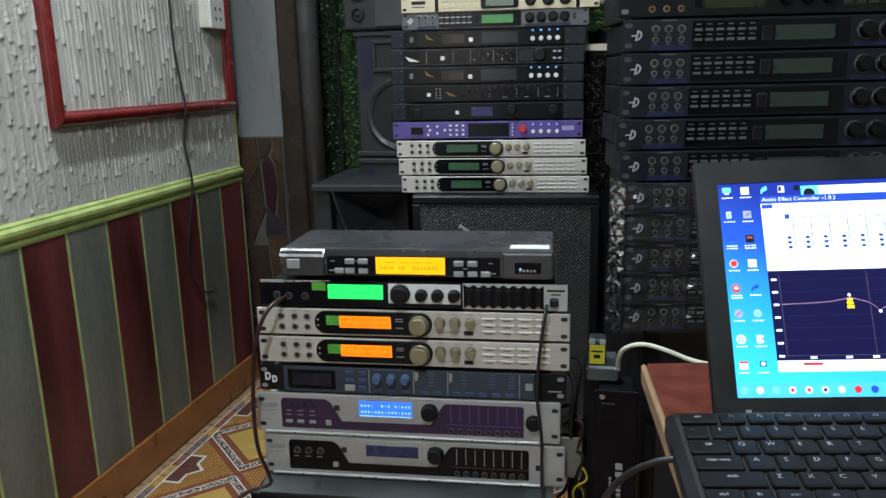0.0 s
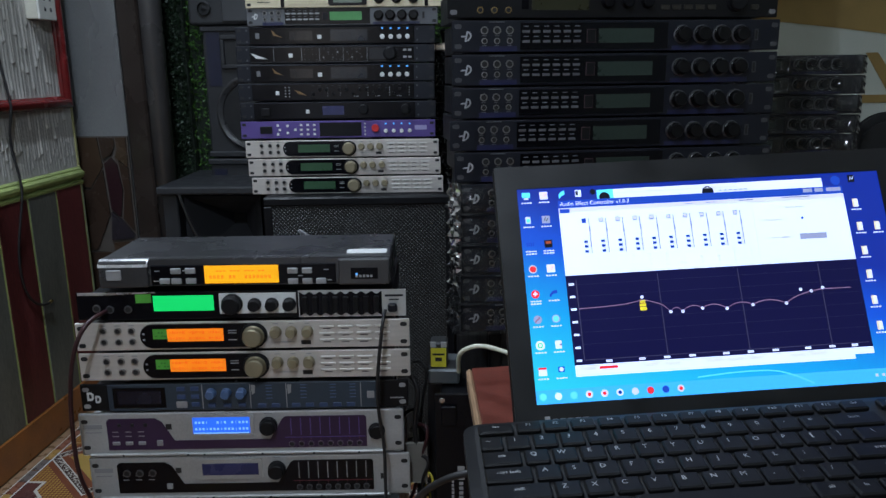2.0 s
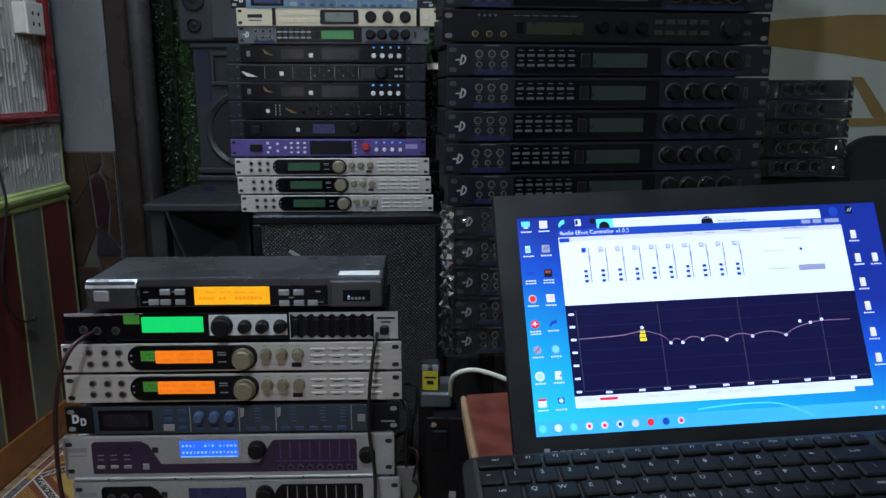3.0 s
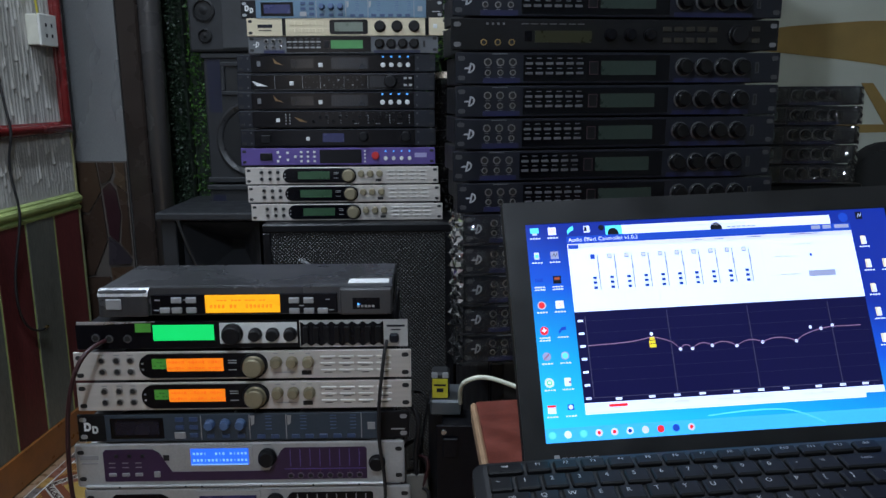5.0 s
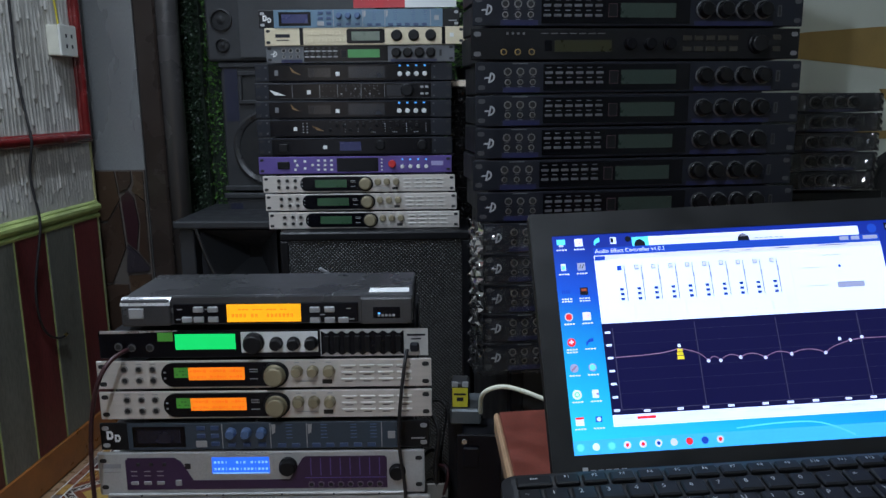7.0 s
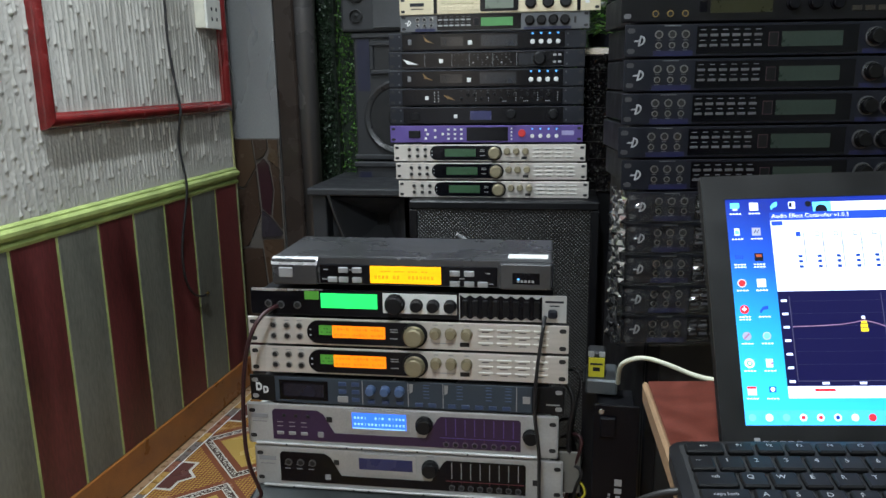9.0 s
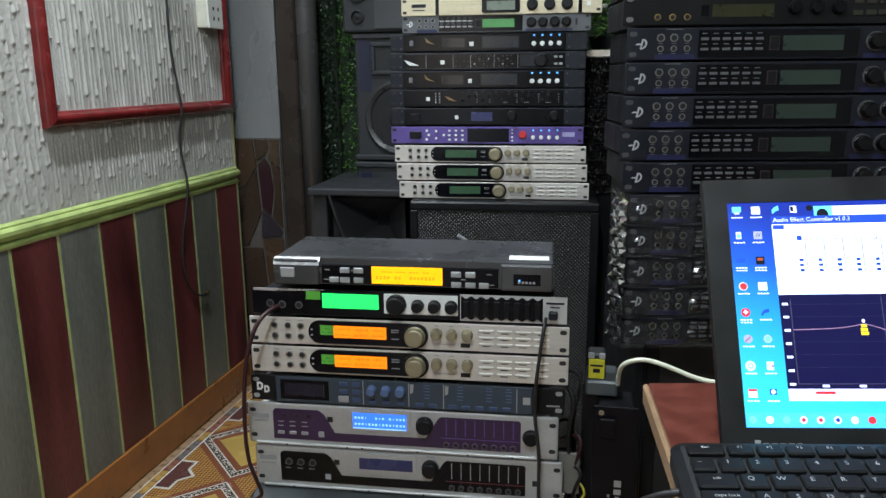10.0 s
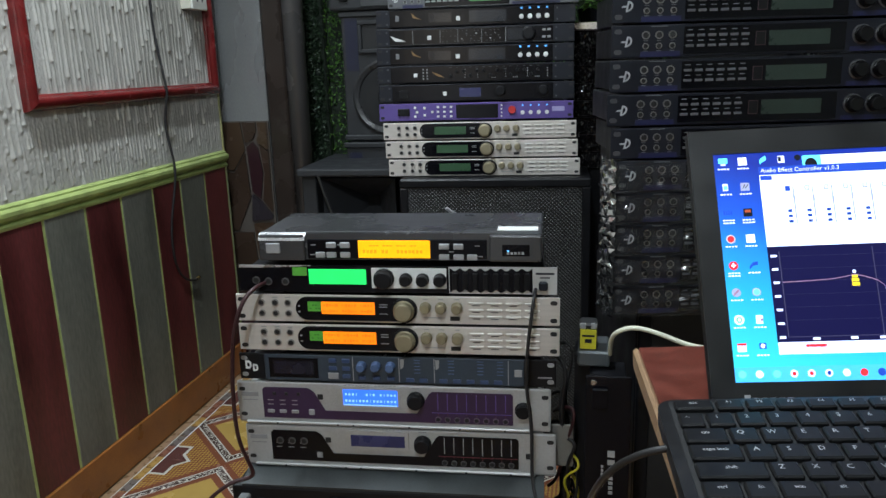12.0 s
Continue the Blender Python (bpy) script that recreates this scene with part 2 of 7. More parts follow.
PLASTER = stucco()
SMOOTHWALL = mat("pale_green_paint", (0.62, 0.65, 0.58), 0.7, 0, 0.12, 3, 0.1)
CEIL = mat("ceiling_paint", (0.62, 0.62, 0.60), 0.8, 0, 0.08, 3)
REDBOARD = mat("maroon_board", (0.095, 0.020, 0.020), 0.42, 0, 0.65, 9, 0.4, 160, stretch=(1, 1, 0.25))
GREYBOARD = mat("grey_board", (0.126, 0.126, 0.105), 0.42, 0, 0.5, 9, 0.4, 160, stretch=(1, 1, 0.25))
GREENTRIM = mat("lime_trim", (0.34, 0.41, 0.14), 0.4, 0, 0.35, 18, 0.3)
REDTRIM = mat("red_lacquer", (0.155, 0.014, 0.014), 0.2, 0, 0.4, 20, 0.25)
ORANGEBASE = mat("ochre_skirting", (0.27, 0.10, 0.026), 0.32, 0, 0.35, 12)
BROWN = mat("brown_frame", (0.034, 0.025, 0.021), 0.28, 0, 0.25, 7)
GREYPOST = mat("grey_post", (0.10, 0.095, 0.095), 0.24, 0.3, 0.2, 5)
SLABGREY = mat("polished_grey_stone", (0.30, 0.305, 0.31), 0.26, 0.45, 0.35, 3, stretch=(1, 1, 0.3))

WX = -1.5
structure("floor", bm_box(-1.7, -2.6, -0.12, 1.9, 3.2, -0.006), mat("grout", (0.30, 0.26, 0.2), 0.8), "cement bed under the patterned tiles", "floor")
structure("ceiling", bm_box(-1.7, -2.6, 2.8, 1.9, 3.2, 2.9), CEIL, "plain painted ceiling", "ceiling")
wall_left = structure("wall_left", bm_box(WX - 0.2, -2.6, 0, WX, 2.68, 2.8), PLASTER, "wall with combed white plaster above striped wainscot boards", "wall")
structure("wall_back", bm_box(-1.7, 3.0, 0, 1.9, 3.2, 2.8), SMOOTHWALL, "pale green-white painted wall", "wall")
structure("wall_right", bm_box(1.7, -2.6, 0, 1.9, 3.0, 2.8), SMOOTHWALL, "pale green-white painted wall", "wall")
# unseen street wall, its open doorway made up for the daylight fill
fw = bm_box(-1.7, -2.8, 0, -1.45, -2.6, 2.8)
bm_box(-0.55, -2.8, 0, 1.9, -2.6, 2.8, bm=fw)
bm_box(-1.45, -2.8, 2.1, -0.55, -2.6, 2.8, bm=fw)
structure("wall_front", fw, SMOOTHWALL, "unseen painted wall round a made-up doorway behind the camera", "wall")
structure("ground", bm_box(-40, -60, -0.15, 40, -2.6, -0.13), mat("street_concrete", (0.25, 0.24, 0.22), 0.8, 0, 0.2, 2), "concrete street outside", "ground")

# hand-worked plaster relief: drips inside the frame, blobs beside it, fine combing below
def plaster_relief(y0, y1, z0, z1, step=0.0023):
    ny, nz_ = int((y1 - y0) / step), int((z1 - z0) / step)
    ys, zs = np.linspace(y0, y1, ny + 1), np.linspace(z0, z1, nz_ + 1)
    H = np.zeros((nz_ + 1, ny + 1))
    rng = np.random.default_rng(8)

    def drip(y, z, length, width, height):
        """A ridge that runs down from z and ends in a bead."""
        i0, i1 = np.searchsorted(ys, [y - 4 * width, y + 4 * width])
        j0, j1 = np.searchsorted(zs, [z - length - 3 * width, z + 2 * width])
        if i1 <= i0 or j1 <= j0:
            return
        Y, Z = np.meshgrid(ys[i0:i1], zs[j0:j1])
        lean = y + (Z - z) * 0.025 * math.sin(y * 40 + z * 9)
        along = np.clip((z - Z) / length, 0, 1)
        over = np.maximum(0, Z - z) + np.maximum(0, z - length - Z)
        bead = 0.55 + 0.75 * along ** 4
        h = height * bead * np.exp(-((Y - lean) / (width * (0.8 + 0.5 * along ** 3))) ** 2 - (over / width) ** 2)
        H[j0:j1, i0:i1] = np.maximum(H[j0:j1, i0:i1], h)

    for y in np.arange(1.872, 2.642, 0.0170):
        z, yc = 1.66, y + rng.normal(0, 0.002)
        while z > 0.97:
            L = rng.uniform(0.05, 0.22)
            drip(yc + rng.normal(0, 0.0012), z, L, rng.uniform(0.0023, 0.0032), rng.uniform(0.0030, 0.0054))
            z -= L - rng.uniform(-0.004, 0.012)
    for y in np.arange(y0, 1.83, 0.017):
        z = 1.66
        while z > 0.75:
            L = rng.uniform(0.02, 0.09)
            drip(y + rng.normal(0, 0.006), z, L, rng.uniform(0.0028, 0.0046), rng.uniform(0.0014, 0.0036))
            z -= L + rng.uniform(0.005, 0.04)
    for y in np.arange(1.84, 2.675, 0.0135):
        z = 0.925 - rng.uniform(0.0, 0.05)
        while z > 0.75:
            L = rng.uniform(0.04, 0.13)
            drip(y + rng.normal(0, 0.002), z, L, rng.uniform(0.0022, 0.0034), rng.uniform(0.0010, 0.0028))
            z -= L + rng.uniform(0.0, 0.02)
    vs, fs = [], []
    for j in range(nz_ + 1):
        for i in range(ny + 1):
            h = H[j, i] + noise.noise(Vector((ys[i] * 150, zs[j] * 140, 2.0))) * 0.0008 + 0.0014
            vs.append((WX + (h if 0 < i < ny and 0 < j < nz_ else -0.001), ys[i], zs[j]))
    for j in range(nz_):
        for i in range(ny):
            a = j * (ny + 1) + i
            fs.append((a, a + 1, a + ny + 2, a + ny + 1))
    me = bpy.data.meshes.new("plaster_relief")
    me.from_pydata(vs, [], fs)
    me.materials.append(PLASTER)
    for f in me.polygons:
        f.use_smooth = True
    ob = new("plaster_relief", me)
    ob.parent = wall_left
    return ob


plaster_relief(1.2, 2.679, 0.742, 1.5)

# wainscot: boards with lime-painted joints, rail and skirting
BOARD = 0.1407
for i in range(-24, 7):
    y0 = 1.8235 + BOARD * i
    y1 = min(y0 + BOARD, 2.678)
    if y1 - y0 < 0.01:
        continue
    part("board", bm_box(WX, y0 + 0.0036, 0.10, WX + 0.012, y1 - 0.0036, 0.70, 0.002), GREYBOARD if i % 2 == 0 else REDBOARD, wall_left)
part("board_joint", bm_box(WX, -2.0, 0.10, WX + 0.0105, 2.678, 0.70), GREENTRIM, wall_left)
prof = [(0.0, 0.690), (0.014, 0.690), (0.020, 0.695), (0.021, 0.701), (0.012, 0.705), (0.012, 0.709), (0.024, 0.714), (0.030, 0.722), (0.030, 0.730), (0.022, 0.735), (0.016, 0.736), (0.016, 0.740), (0.006, 0.745), (0.0, 0.745)]


def bm_rail(profile, x, y0, y1):
    bm = bmesh.new()
    a = [bm.verts.new((x + d, y0, z)) for d, z in profile]
    b = [bm.verts.new((x + d, y1, z)) for d, z in profile]
    for i in range(len(a) - 1):
        bm.faces.new((a[i], a[i + 1], b[i + 1], b[i]))
    bm.faces.new(a)
    bm.faces.new(b[::-1])
    bmesh.ops.recalc_face_normals(bm, faces=bm.faces[:])
    return bm


structure("trim_rail", bm_rail([(d * 0.66, q) for d, q in prof], WX, -2.6, 2.681), GREENTRIM, "lime green moulded dado rail along the wall", "trim")
structure("baseboard", bm_box(WX, -2.6, 0, WX + 0.016, 2.68, 0.10, 0.003), ORANGEBASE, "ochre tiled skirting at the foot of the wall", "baseboard")
structure("trim_corner", bm_box(WX - 0.02, 2.68, 0, WX + 0.004, 2.687, 2.8), mat("yellowed_edge", (0.40, 0.38, 0.18), 0.6, 0, 0.2, 20), "yellowish painted wall corner edge", "trim")

# red framed panel on the plaster
fr = thing("wall_frame", pose(WX, 0, 0), "red lacquered wooden frame moulding fixed on the plaster wall", "frame", kind="structure")
FY0, FY1, FZ0, FZ1, FB = 1.829, 2.668, 0.922, 2.1, 0.036
MOULD = [(0.0, 0.0), (0.002, 0.014), (0.006, 0.0205), (0.013, 0.0250), (0.019, 0.0265), (0.025, 0.0245), (0.029, 0.019), (0.031, 0.0145), (0.034, 0.013), (FB, 0.010), (FB, 0.0)]
CORNERS = [(FY0, FZ0, 1, 1), (FY1, FZ0, -1, 1), (FY1, FZ1, -1, -1), (FY0, FZ1, 1, -1)]
for k, nm in enumerate(("bottom_rail", "right_stile", "top_rail", "left_stile")):
    # each length is cut at 45 degrees, so the corners meet in a mitre
    mb = bmesh.new()
    ends = []
    for cy, cz, sy, sz in (CORNERS[k], CORNERS[(k + 1) % 4]):
        ends.append([mb.verts.new((h_, cy + sy * q, cz + sz * q)) for q, h_ in MOULD])
    for i in range(len(MOULD) - 1):
        f = mb.faces.new((ends[0][i], ends[0][i + 1], ends[1][i + 1], ends[1][i]))
        f.smooth = True
    bmesh.ops.recalc_face_normals(mb, faces=mb.faces[:])
    part(nm, mb, REDTRIM, fr)

# end of the wall: stone-clad pier, dark frame, grey post
pier = structure("wall_pier", bm_box(-1.7, 2.76, 0, -1.369, 3.0, 2.8), SLABGREY, "pier with polished grey stone above crazy paving", "pier")
# stone and mortar colours are darkened to carry the shade beside the wall
CRAZY = [mat("crazy_brown", (0.045, 0.028, 0.020), 0.25, 0, 0.2, 6), mat("crazy_plum", (0.034, 0.014, 0.018), 0.25, 0, 0.2, 6), mat("crazy_grey", (0.030, 0.026, 0.032), 0.25, 0, 0.2, 6), mat("crazy_tan", (0.062, 0.038, 0.024), 0.25, 0, 0.2, 6)]
part("mortar", bm_box(-1.7, 2.752, 0, -1.369, 2.76, 0.83), mat("shaded_mortar", (0.085, 0.072, 0.062), 0.7), pier)
STONES = (
    (3, ((-1.69, 0.70), (-1.50, 0.67), (-1.455, 0.735), (-1.465, 0.826), (-1.69, 0.826))),
    (0, ((-1.458, 0.826), (-1.452, 0.76), (-1.425, 0.772), (-1.41, 0.80), (-1.412, 0.826))),
    (3, ((-1.405, 0.826), (-1.402, 0.79), (-1.412, 0.765), (-1.373, 0.735), (-1.373, 0.826))),
    (1, ((-1.448, 0.745), (-1.44, 0.60), (-1.412, 0.575), (-1.398, 0.66), (-1.408, 0.74), (-1.425, 0.764))),
    (0, ((-1.402, 0.755), (-1.392, 0.66), (-1.404, 0.57), (-1.373, 0.53), (-1.373, 0.73))),
    (0, ((-1.69, 0.69), (-1.69, 0.45), (-1.50, 0.47), (-1.448, 0.58), (-1.456, 0.725), (-1.50, 0.66))),
    (2, ((-1.442, 0.59), (-1.45, 0.50), (-1.38, 0.505), (-1.373, 0.515), (-1.412, 0.567))),
    (0, ((-1.69, 0.44), (-1.69, 0.22), (-1.43, 0.20), (-1.45, 0.46), (-1.50, 0.46))),
    (3, ((-1.445, 0.49), (-1.422, 0.21), (-1.373, 0.25), (-1.373, 0.495))),
    (1, ((-1.69, 0.21), (-1.69, 0.01), (-1.52, 0.01), (-1.44, 0.19))),
    (2, ((-1.51, 0.01), (-1.373, 0.01), (-1.373, 0.24), (-1.43, 0.19))),
)
for k, pts in STONES:
    part("stone", bm_prism(list(pts), 2.7445, 2.7525), CRAZY[k], pier)
structure("door_frame", bm_box(-1.369, 2.76, 0, -1.30, 2.9, 2.8, 0.006), BROWN, "dark brown upright frame beside the pier", "frame")
# the post's grey carries the highlight on the brown upright's rounded side
gp = bmesh.new()
bmesh.ops.create_cone(gp, cap_ends=True, segments=24, radius1=0.036, radius2=0.036, depth=2.8, matrix=Matrix.Translation((-1.278, 2.80, 1.4)))
for f in gp.faces:
    f.smooth = len(f.verts) == 4
structure("grey_post", gp, GREYPOST, "round post, its grey standing for the highlight on the brown upright", "post")
structure("wall_recess", bm_box(-1.7, 2.68, 0, -1.6, 2.76, 2.8), BROWN, "dark reveal at the end of the wall", "wall")


# ---- rack units ----
U, RW = 0.0440, 0.4826


def ear_slots(root, w, h, material=RUBBER):
    for sx in (-1, 1):
        for sz in (0.2, 0.8):
            shared(("slot",), "rack_slot", lambda: bm_prism(rounded(-0.005, -0.0032, 0.005, 0.0032, 0.003), -0.0005, 0.0005), material, root, (sx * (w / 2 - 0.0085), -0.0042, h * sz))


def chassis(root, w, h, depth, face, case, inset=0.022, face_bevel=0.0015):
    part("front_panel", bm_box(-w / 2, -0.004, 0.0008, w / 2, 0, h - 0.0008, face_bevel, 2), face, root)
    part("case", bm_box(-w / 2 + inset, 0.0, 0.001, w / 2 - inset, depth, h - 0.002, 0.0012), case, root)


def fx(w, f):
    return -w / 2 + w * f


def silver_processor(m, lit, label, group):
    """One-unit silver karaoke processor; lit: amber display, else dim green."""
    w, h = RW, U
    r = thing("audio_processor", m, label, "audio processor", group)
    chassis(r, w, h, 0.20, SILVER, CHARCOAL)
    ear_slots(r, w, h)
    for i, f in enumerate((0.084, 0.128, 0.169)):
        jack(r, fx(w, f), h * 0.70, 0.0052, JACKRIM, y=-0.004)
        jack(r, fx(w, f), h * 0.32, 0.0052, JACKRIM, y=-0.004)
    bars(r, "socket_print", [(fx(w, f), h * 0.88, 0.008, 0.0012) for f in (0.084, 0.128, 0.169)], -0.0042, GREYKEY)
    oval = part("display_window", bm_prism(rounded(fx(w, 0.194), h * 0.10, fx(w, 0.574), h * 0.92, h * 0.40, 8), -0.0062, -0.004), GLOSSBLACK, r)
    if lit:
        part("display", bm_box(fx(w, 0.276), -0.0066, h * 0.33, fx(w, 0.443), -0.006, h * 0.76), LCD_AMBER, r, "glowing amber display")
        bars(r, "display_text", [(fx(w, 0.283 + 0.0098 * i + e), h * z, 0.0009, 0.0042 - 0.0012 * ((i * 7 + int(z * 50)) % 3)) for i in range(16) if i not in (5, 11) for z in (0.44, 0.64) for e in (0.0, 0.0042)], -0.0066, AMBER_DARK)
        sticker = part("sticker", bm_box(fx(w, 0.233), -0.0068, h * 0.42, fx(w, 0.276), -0.006, h * 0.76), TAG, r, "small green sticker")
        bars(sticker, "sticker_print", [(fx(w, 0.242 + 0.009 * i), h * q, 0.0028, 0.0016) for i in range(4) for q in (0.52, 0.64) if (i + int(q * 10)) % 3], -0.0068, mat("sticker_ink", (0.03, 0.16, 0.02), 0.5))
    else:
        part("display", bm_box(fx(w, 0.272), -0.0066, h * 0.30, fx(w, 0.436), -0.006, h * 0.74), LCD_GREEN_DIM, r)
    bars(r, "window_print", [(fx(w, 0.470), h * z, 0.012, 0.0012) for z in (0.36, 0.6, 0.68)] + [(fx(w, 0.205), h * z, 0.003, 0.0025) for z in (0.4, 0.6)], -0.0063, GREYKEY)
    knob(r, "jog_ring", fx(w, 0.534), h * 0.5, h * 0.43, 0.004, BLACK, y=-0.006, skirt=False)
    knob(r, "jog_dial", fx(w, 0.534), h * 0.5, h * 0.36, 0.016, GOLDKNOB, y=-0.006)
    for f in (0.599, 0.646, 0.694):
        knob(r, "level_knob", fx(w, f), h * 0.60, 0.0085, 0.012, GOLDKNOB, y=-0.004)
    bars(r, "knob_print", [(fx(w, f), h * 0.88, 0.007, 0.0012) for f in (0.599, 0.646, 0.694)] + [(fx(w, 0.624), h * 0.24, 0.03, 0.0012)], -0.0042, GREYKEY)
    button(r, "usb_port", fx(w, 0.688), h * 0.22, 0.014, 0.0065, 0.0006, RUBBER, y=-0.004)
    for i in range(4):
        for j in range(3):
            button(r, "label_key", fx(w, 0.752 + 0.0555 * i), h * (0.76 - 0.23 * j), 0.0215, 0.0027, 0.0018, mat("bright_key", (0.78, 0.76, 0.72), 0.3, 0.3, 0.05), y=-0.004)
    bars(r, "key_print", [(fx(w, 0.752 + 0.0555 * i), h * (0.68 - 0.23 * j), 0.011, 0.001) for i in range(4) for j in range(3)], -0.0042, DARK)
    return r


def logo_mark(r, x, z, s, y, material):
    """A slanted bow, a stem and a bar, standing in for the maker's sign."""
    bm = bmesh.new()
    n = 12
    outer, inner = [], []
    for i in range(n + 1):
        a = -math.pi / 2 + math.pi * i / n
        for lst, q in ((outer, 1.0), (inner, 0.70)):
            px, pz = 1.05 * q * math.cos(a), q * math.sin(a)
            lst.append((x + s * (px + 0.22 * pz), z + s * pz))
    bm_prism(outer + inner[::-1], y - 0.0003, y + 0.0004, bm)
    bm_prism([(x - s * 0.32, z - s * 1.0), (x + s * 0.0, z - s * 1.0), (x + s * 0.42, z + s * 1.0), (x + s * 0.1, z + s * 1.0)], y - 0.0005, y + 0.0004, bm)
    bm_prism([(x - s * 1.15, z - s * 0.16), (x - s * 0.05, z - s * 0.16), (x + s * 0.02, z + s * 0.14), (x - s * 0.85, z + s * 0.14)], y - 0.0003, y + 0.0004, bm)
    return part("maker_mark", bm, material, r)


def block_mark(r, x, z, s, y, material):
    """Two bold angular blocks, standing in for the maker's sign."""
    bm = bmesh.new()
    for dx, dz, q in ((-0.9, 0.35, 1.0), (0.75, -0.35, 0.85)):
        o = [(-0.7, -1.0), (0.3, -1.0), (0.75, -0.5), (0.75, 0.5), (0.3, 1.0), (-0.7, 1.0)]
        i_ = [(-0.3, -0.5), (0.15, -0.5), (0.32, -0.25), (0.32, 0.25), (0.15, 0.5), (-0.3, 0.5)]
        P = lambda p: (x + s * (dx + q * p[0]), z + s * (dz + q * p[1]))
        for k in range(6):
            j = (k + 1) % 6
            bm_prism([P(o[k]), P(o[j]), P(i_[j]), P(i_[k])], y - 0.0003, y + 0.0004, bm)
    return part("maker_mark", bm, material, r)


def dark_processor(m, label, group, pale=False, wide=RW):
    w, h = wide, 0.0445
    r = thing("effects_processor", m, label, "audio processor", group)
    face = mat("mid_grey_face", (0.115, 0.12, 0.13), 0.42, 0.2, 0.12, 16) if pale else DARK
    chassis(r, w, h, 0.22, face, BLACK, 0.02)
    ear_slots(r, w, h, mat("worn_slot", (0.06, 0.06, 0.065), 0.45) if not pale else RUBBER)
    logo_mark(r, fx(w, 0.041), h * 0.5, 0.0070, -0.0044, mat("logo_grey", (0.42, 0.43, 0.45), 0.5) if not pale else WHITE)
    part("blue_stripe", bm_box(fx(w, 0.08), -0.0045, h * 0.04, fx(w, 0.19), -0.004, h * 0.20), INDIGO, r)
    for f in (0.094, 0.131, 0.168):
        jack(r, fx(w, f), h * 0.68, 0.0054, JACKRIM, y=-0.004)
        jack(r, fx(w, f), h * 0.36, 0.0042, JACKRIM, y=-0.004)
    part("key_window", bm_box(fx(w, 0.20), -0.0052, h * 0.10, fx(w, 0.645), -0.004, h * 0.90), GLOSSBLACK, r)
    for j in (0.64, 0.34):
        for i in range(6):
            button(r, "key", fx(w, 0.216 + 0.0305 * i), h * j, 0.0105, 0.0036, 0.0015, mat("dark_grey_key", (0.095, 0.095, 0.105), 0.4) if not pale else GREYKEY, y=-0.0052)
    bars(r, "key_print", [(fx(w, 0.216 + 0.0305 * i), h * j, 0.007, 0.0011) for i in range(6) for j in (0.80, 0.49)], -0.0053, mat("key_print", (0.15, 0.155, 0.17), 0.5))
    button(r, "power_key", fx(w, 0.411), h * 0.5, 0.012, 0.017, 0.0012, BLACK, y=-0.0052)
    bars(r, "power_key_border", [(fx(w, 0.411), h * 0.5 + q, 0.0125, 0.0007) for q in (-0.0088, 0.0088)] + [(fx(w, 0.411) + q, h * 0.5, 0.0007, 0.0176) for q in (-0.0062, 0.0062)], -0.0054, mat("dusky_red_print", (0.10, 0.05, 0.06), 0.5))
    bars(r, "socket_print", [(fx(w, 0.131), h * 0.93, 0.022, 0.0012)] + [(fx(w, f), h * q, 0.006, 0.0010) for f in (0.094, 0.131, 0.168) for q in (0.52, 0.22)], -0.0047, mat("key_print", (0.15, 0.155, 0.17), 0.5))
    part("display", bm_box(fx(w, 0.434), -0.0057, h * 0.28, fx(w, 0.602), -0.0052, h * 0.72), mat("unlit_teal_lcd", (0.024, 0.039, 0.032), 0.3, 0, 0.35, 14) if not pale else mat("lit_green_lcd", (0.05, 0.20, 0.06), 0.35, emit=0.35), r)
    part("blue_stripe", bm_box(fx(w, 0.66), -0.0045, h * 0.04, fx(w, 0.905), -0.004, h * 0.18), INDIGO, r)
    for f in (0.690, 0.751, 0.812, 0.872):
        # lighter ring stands in for the highlight round the knob's rim
        knob(r, "knob_ring", fx(w, f), h * 0.53, 0.0130, 0.003, DULLNICKEL, y=-0.004, skirt=False)
        knob(r, "level_knob", fx(w, f), h * 0.53, 0.0115, 0.015, SATINBLACK, y=-0.004)
    button(r, "usb_port", fx(w, 0.925), h * 0.5, 0.0060, 0.016, 0.0007, mat("port_rim", (0.07, 0.07, 0.075), 0.35, 0.6), y=-0.004)
    button(r, "port_slot", fx(w, 0.925), h * 0.5, 0.0034, 0.0125, 0.0009, RUBBER, y=-0.004)
    return r


